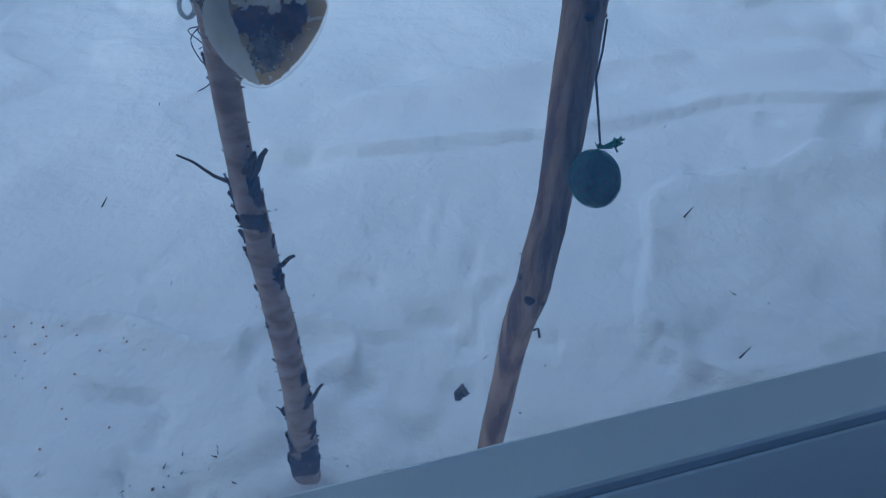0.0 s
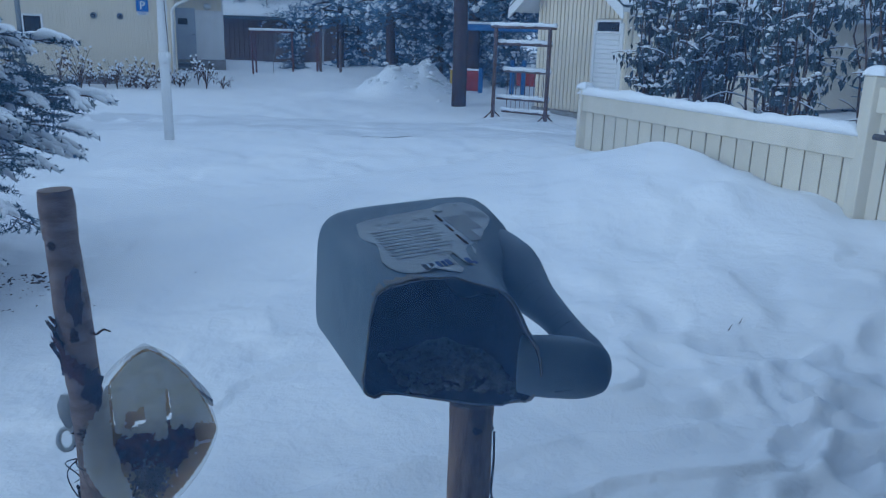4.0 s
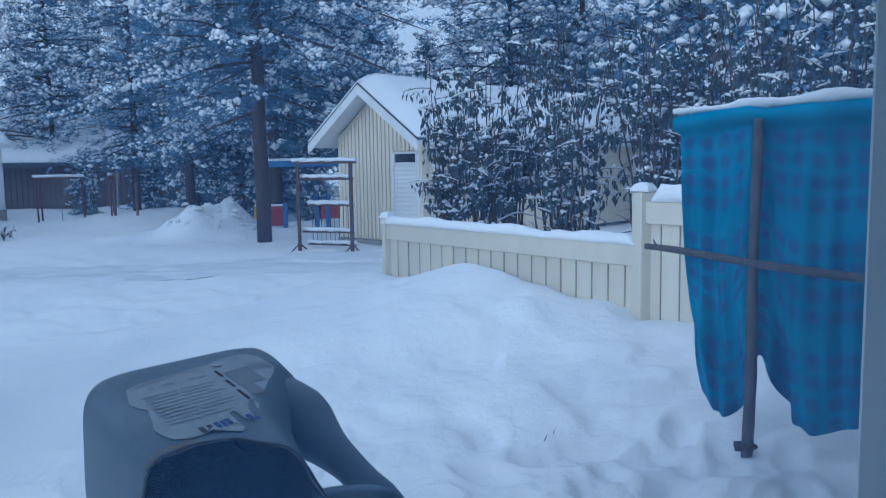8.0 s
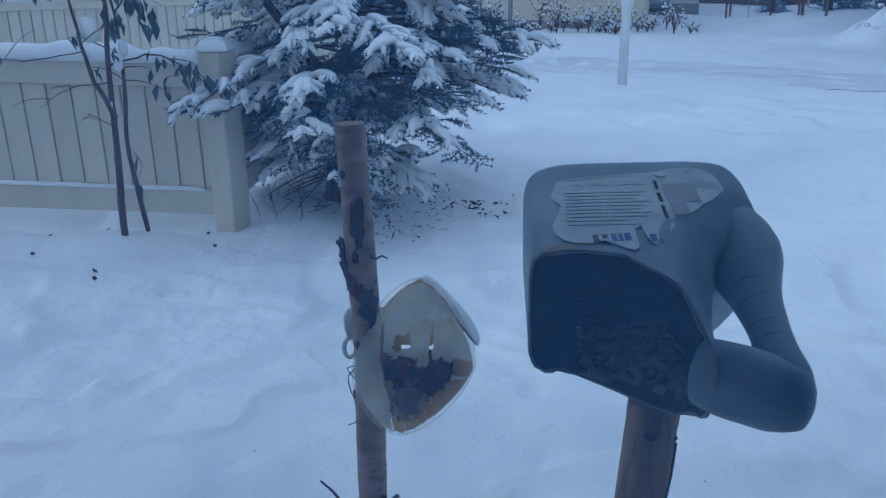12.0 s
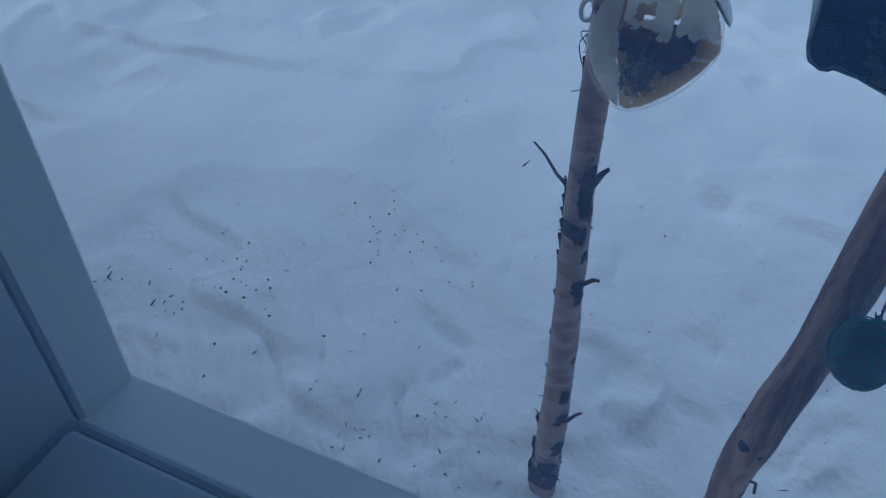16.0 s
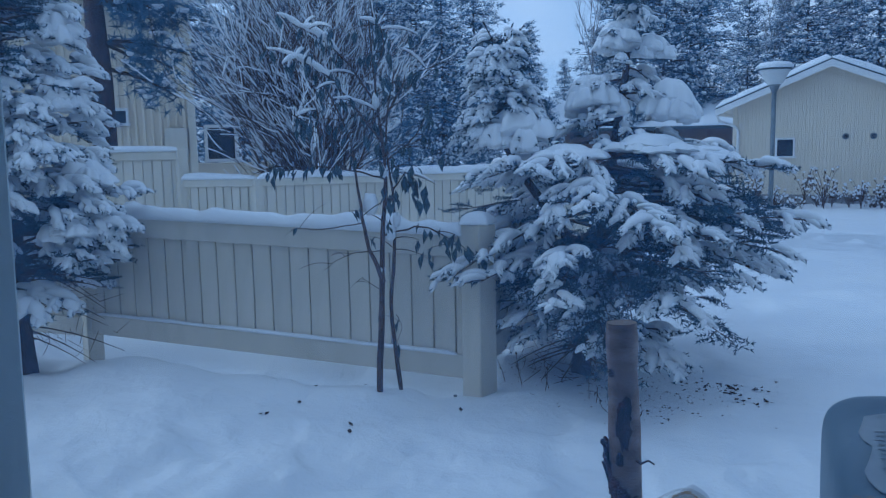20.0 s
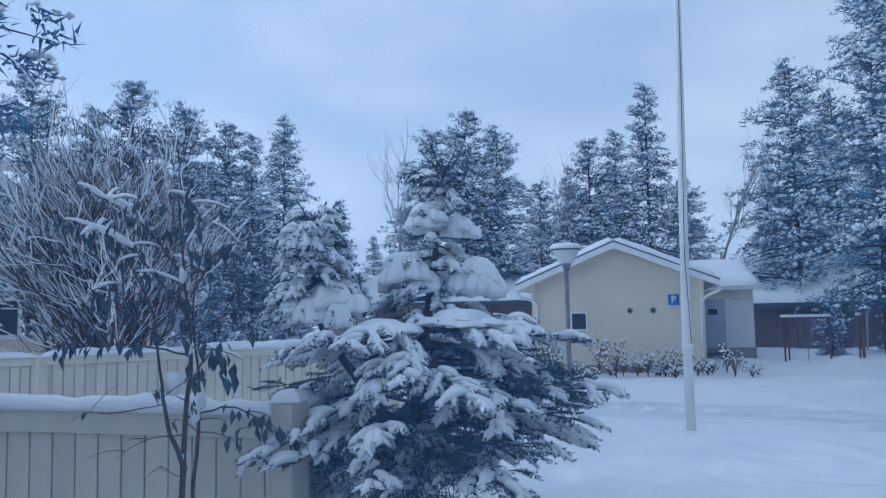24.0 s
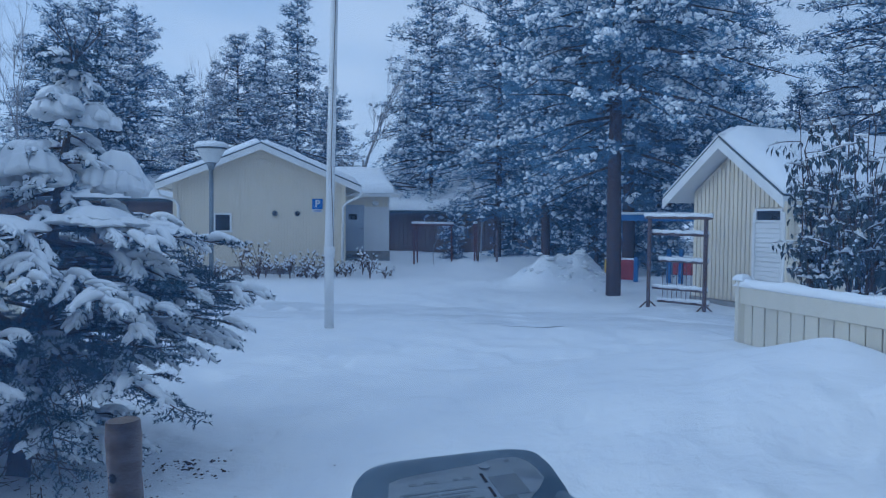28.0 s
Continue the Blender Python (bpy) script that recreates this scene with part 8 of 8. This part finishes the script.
# ---- litter on the snow ----
def litter():
    g = np.random.default_rng(57)
    b = Build()
    pts = []
    for cx, cy, s, n in ((-1.30, 0.88, 0.14, 34), (-1.10, 1.20, 0.13, 34), (-0.98, 1.20, 0.20, 20), (-0.95, 0.72, 0.2, 14)):
        pts.append(np.c_[g.normal(cx, s, n), g.normal(cy, s * 0.7, n)])
    p = np.concatenate(pts)
    blobs(b, np.c_[p, ground(p[:, 0], p[:, 1]) + 0.001], g.uniform(0.0018, 0.0046, (len(p), 1)) * np.array([1, 1, 0.7]), BALL_LO, 0.4)
    solid("nut_crumbs", b, NUT, "orange nut crumbs scattered on the snow", "bird food", kind="stuff")
    b = Build()
    p = np.concatenate([np.c_[g.normal(-0.62, 0.20, 60), g.normal(0.72, 0.08, 60)], np.c_[g.normal(-1.40, 0.14, 40), g.normal(0.60, 0.10, 40)], np.c_[g.normal(-0.22, 0.14, 30), g.normal(0.86, 0.06, 30)], np.c_[g.uniform(-2.0, 0.9, 50), g.uniform(0.8, 2.6, 50)]])
    n = len(p)
    a = g.random(n) * 6.283
    L = g.uniform(0.003, 0.015, n)
    q = np.c_[p, ground(p[:, 0], p[:, 1]) + 0.003]
    tip = q + np.c_[np.cos(a) * L, np.sin(a) * L, g.uniform(0, 0.006, n)]
    spikes(b, q, tip, 0.0045)
    spikes(b, q, tip + g.normal(0, 0.003, tip.shape), 0.004)
    solid("bark_litter", b, DEBRIS, "bits of bark and husks on the snow", "debris", kind="stuff")
    # needles and soil specks under the spruce
    b = Build()
    p = np.concatenate([np.c_[g.normal(-2.35, 0.20, 150), g.normal(4.45, 0.15, 150)], np.c_[g.normal(-3.0, 0.6, 350), g.normal(4.6, 0.3, 350)]])
    blobs(b, np.c_[p, ground(p[:, 0], p[:, 1]) + 0.002], g.uniform(0.002, 0.008, (len(p), 1)) * np.array([1.5, 0.8, 0.4]), BALL_LO, 0.5)
    solid("needle_litter", b, DEBRIS, "fallen needles and twigs under the spruce", "debris", kind="stuff")
    b = Build()
    p = np.c_[g.normal(-2.0, 0.13, 70), g.normal(4.9, 0.09, 70)]
    blobs(b, np.c_[p, ground(p[:, 0], p[:, 1]) + 0.004], g.uniform(0.004, 0.014, (70, 1)) * np.array([1.3, 0.8, 0.45]), BALL_LO, 0.6)
    solid("soil_crumbs", b, DEBRIS, "dark crumbs of soil and bark scattered on the snow", "debris", kind="stuff")
    # single fallen leaves by the left fence
    for x, y in ((-3.94, 2.64), (-4.08, 3.16), (-3.96, 2.94), (-3.44, 2.94), (-3.35, 2.86), (-4.2, 3.5), (-3.17, 3.61), (-3.4, 3.8), (-3.92, 3.46), (-3.92, 2.67)):
        b = Build()
        a = g.random() * 6.283
        d, s = np.array([math.cos(a), math.sin(a), 0.25]), np.array([-math.sin(a), math.cos(a), 0.2])
        L, w = g.uniform(0.03, 0.06), 0.014
        v = np.array([-d * L / 2, s * w, np.array([0, 0, -0.006]), -s * w, d * L / 2])
        v = np.concatenate([v, v - (0, 0, 0.002)]) + np.array([x, y, gz(x, y) + 0.014])
        f = np.array([(0, 1, 2), (0, 2, 3), (1, 4, 2), (2, 4, 3)])
        b.add(v, f, f[:, ::-1] + 5)
        solid("fallen_leaf", b, DEBRIS, "curled dark leaf lying on the snow", "leaf", "fallen leaves by the fence")
    # grass stalks and twigs by the wall
    for x, y, hx, hy, hz in ((-0.13, 0.79, -0.01, -0.02, 0.16), (-0.06, 0.78, 0.02, -0.01, 0.10), (0.0, 0.80, -0.08, 0.03, 0.05), (0.04, 0.74, -0.015, -0.01, 0.06), (0.06, 0.74, -0.02, -0.01, 0.05),
                             (0.05, 1.20, 0.04, 0.02, 0.012), (0.75, 1.02, -0.10, 0.06, 0.02)):
        b = Build()
        p = np.array([x, y, gz(x, y) - 0.01])
        e = p + np.array([hx, hy, hz + 0.01])
        tube(b, [p, (p + e) / 2 + g.normal(0, 0.006, 3), e], [0.0022, 0.0016, 0.0009], 5)
        solid("dry_stalk", b, DEBRIS, "thin dry stalk sticking out of the snow", "plant", "dry stalks by the wall")
    for k in range(9):
        b = Build()
        p = np.array([-3.25 + 0.13 * k + g.normal(0, 0.04), 4.22 + g.normal(0, 0.08), 0.0])
        p[2] = gz(p[0], p[1]) - 0.01
        e = p + np.array([g.normal(0, 0.07), g.normal(0, 0.05), g.uniform(0.08, 0.26)])
        tube(b, [p, (p + e) / 2 + g.normal(0, 0.012, 3), e], [0.003, 0.0022, 0.0012], 5)
        hanging_leaves(b, [e, (p + 2 * e) / 3], 0.035, g)
        solid("dry_stalk", b, TWIG, "thin dry stalk with a curled leaf under the spruce", "plant", "dry stalks under the spruce")
    x, y = 0.032, 1.123
    b = Build()
    blobs(b, [(x, y, gz(x, y) + 0.004)], [(0.026, 0.016, 0.010)], BALL_MID, 0.4)
    solid("bark_chip", b, DARKBARK, "dark chip of bark half under the snow", "debris")
    for x, y in ((1.79, 3.55), (1.86, 3.59), (0.63, 1.72), (-1.05, 1.745), (-1.35, 0.60), (-1.51, 0.57), (0.675, 1.22)):
        b = Build()
        p = np.array([x, y, gz(x, y)])
        tube(b, [p, p + np.array([0.02, 0.01, 0.03])], [0.003, 0.001], 5)
        solid("dry_stalk", b, DEBRIS, "thin dry stalk sticking out of the snow", "plant", "dry stalks by the wall")


litter()
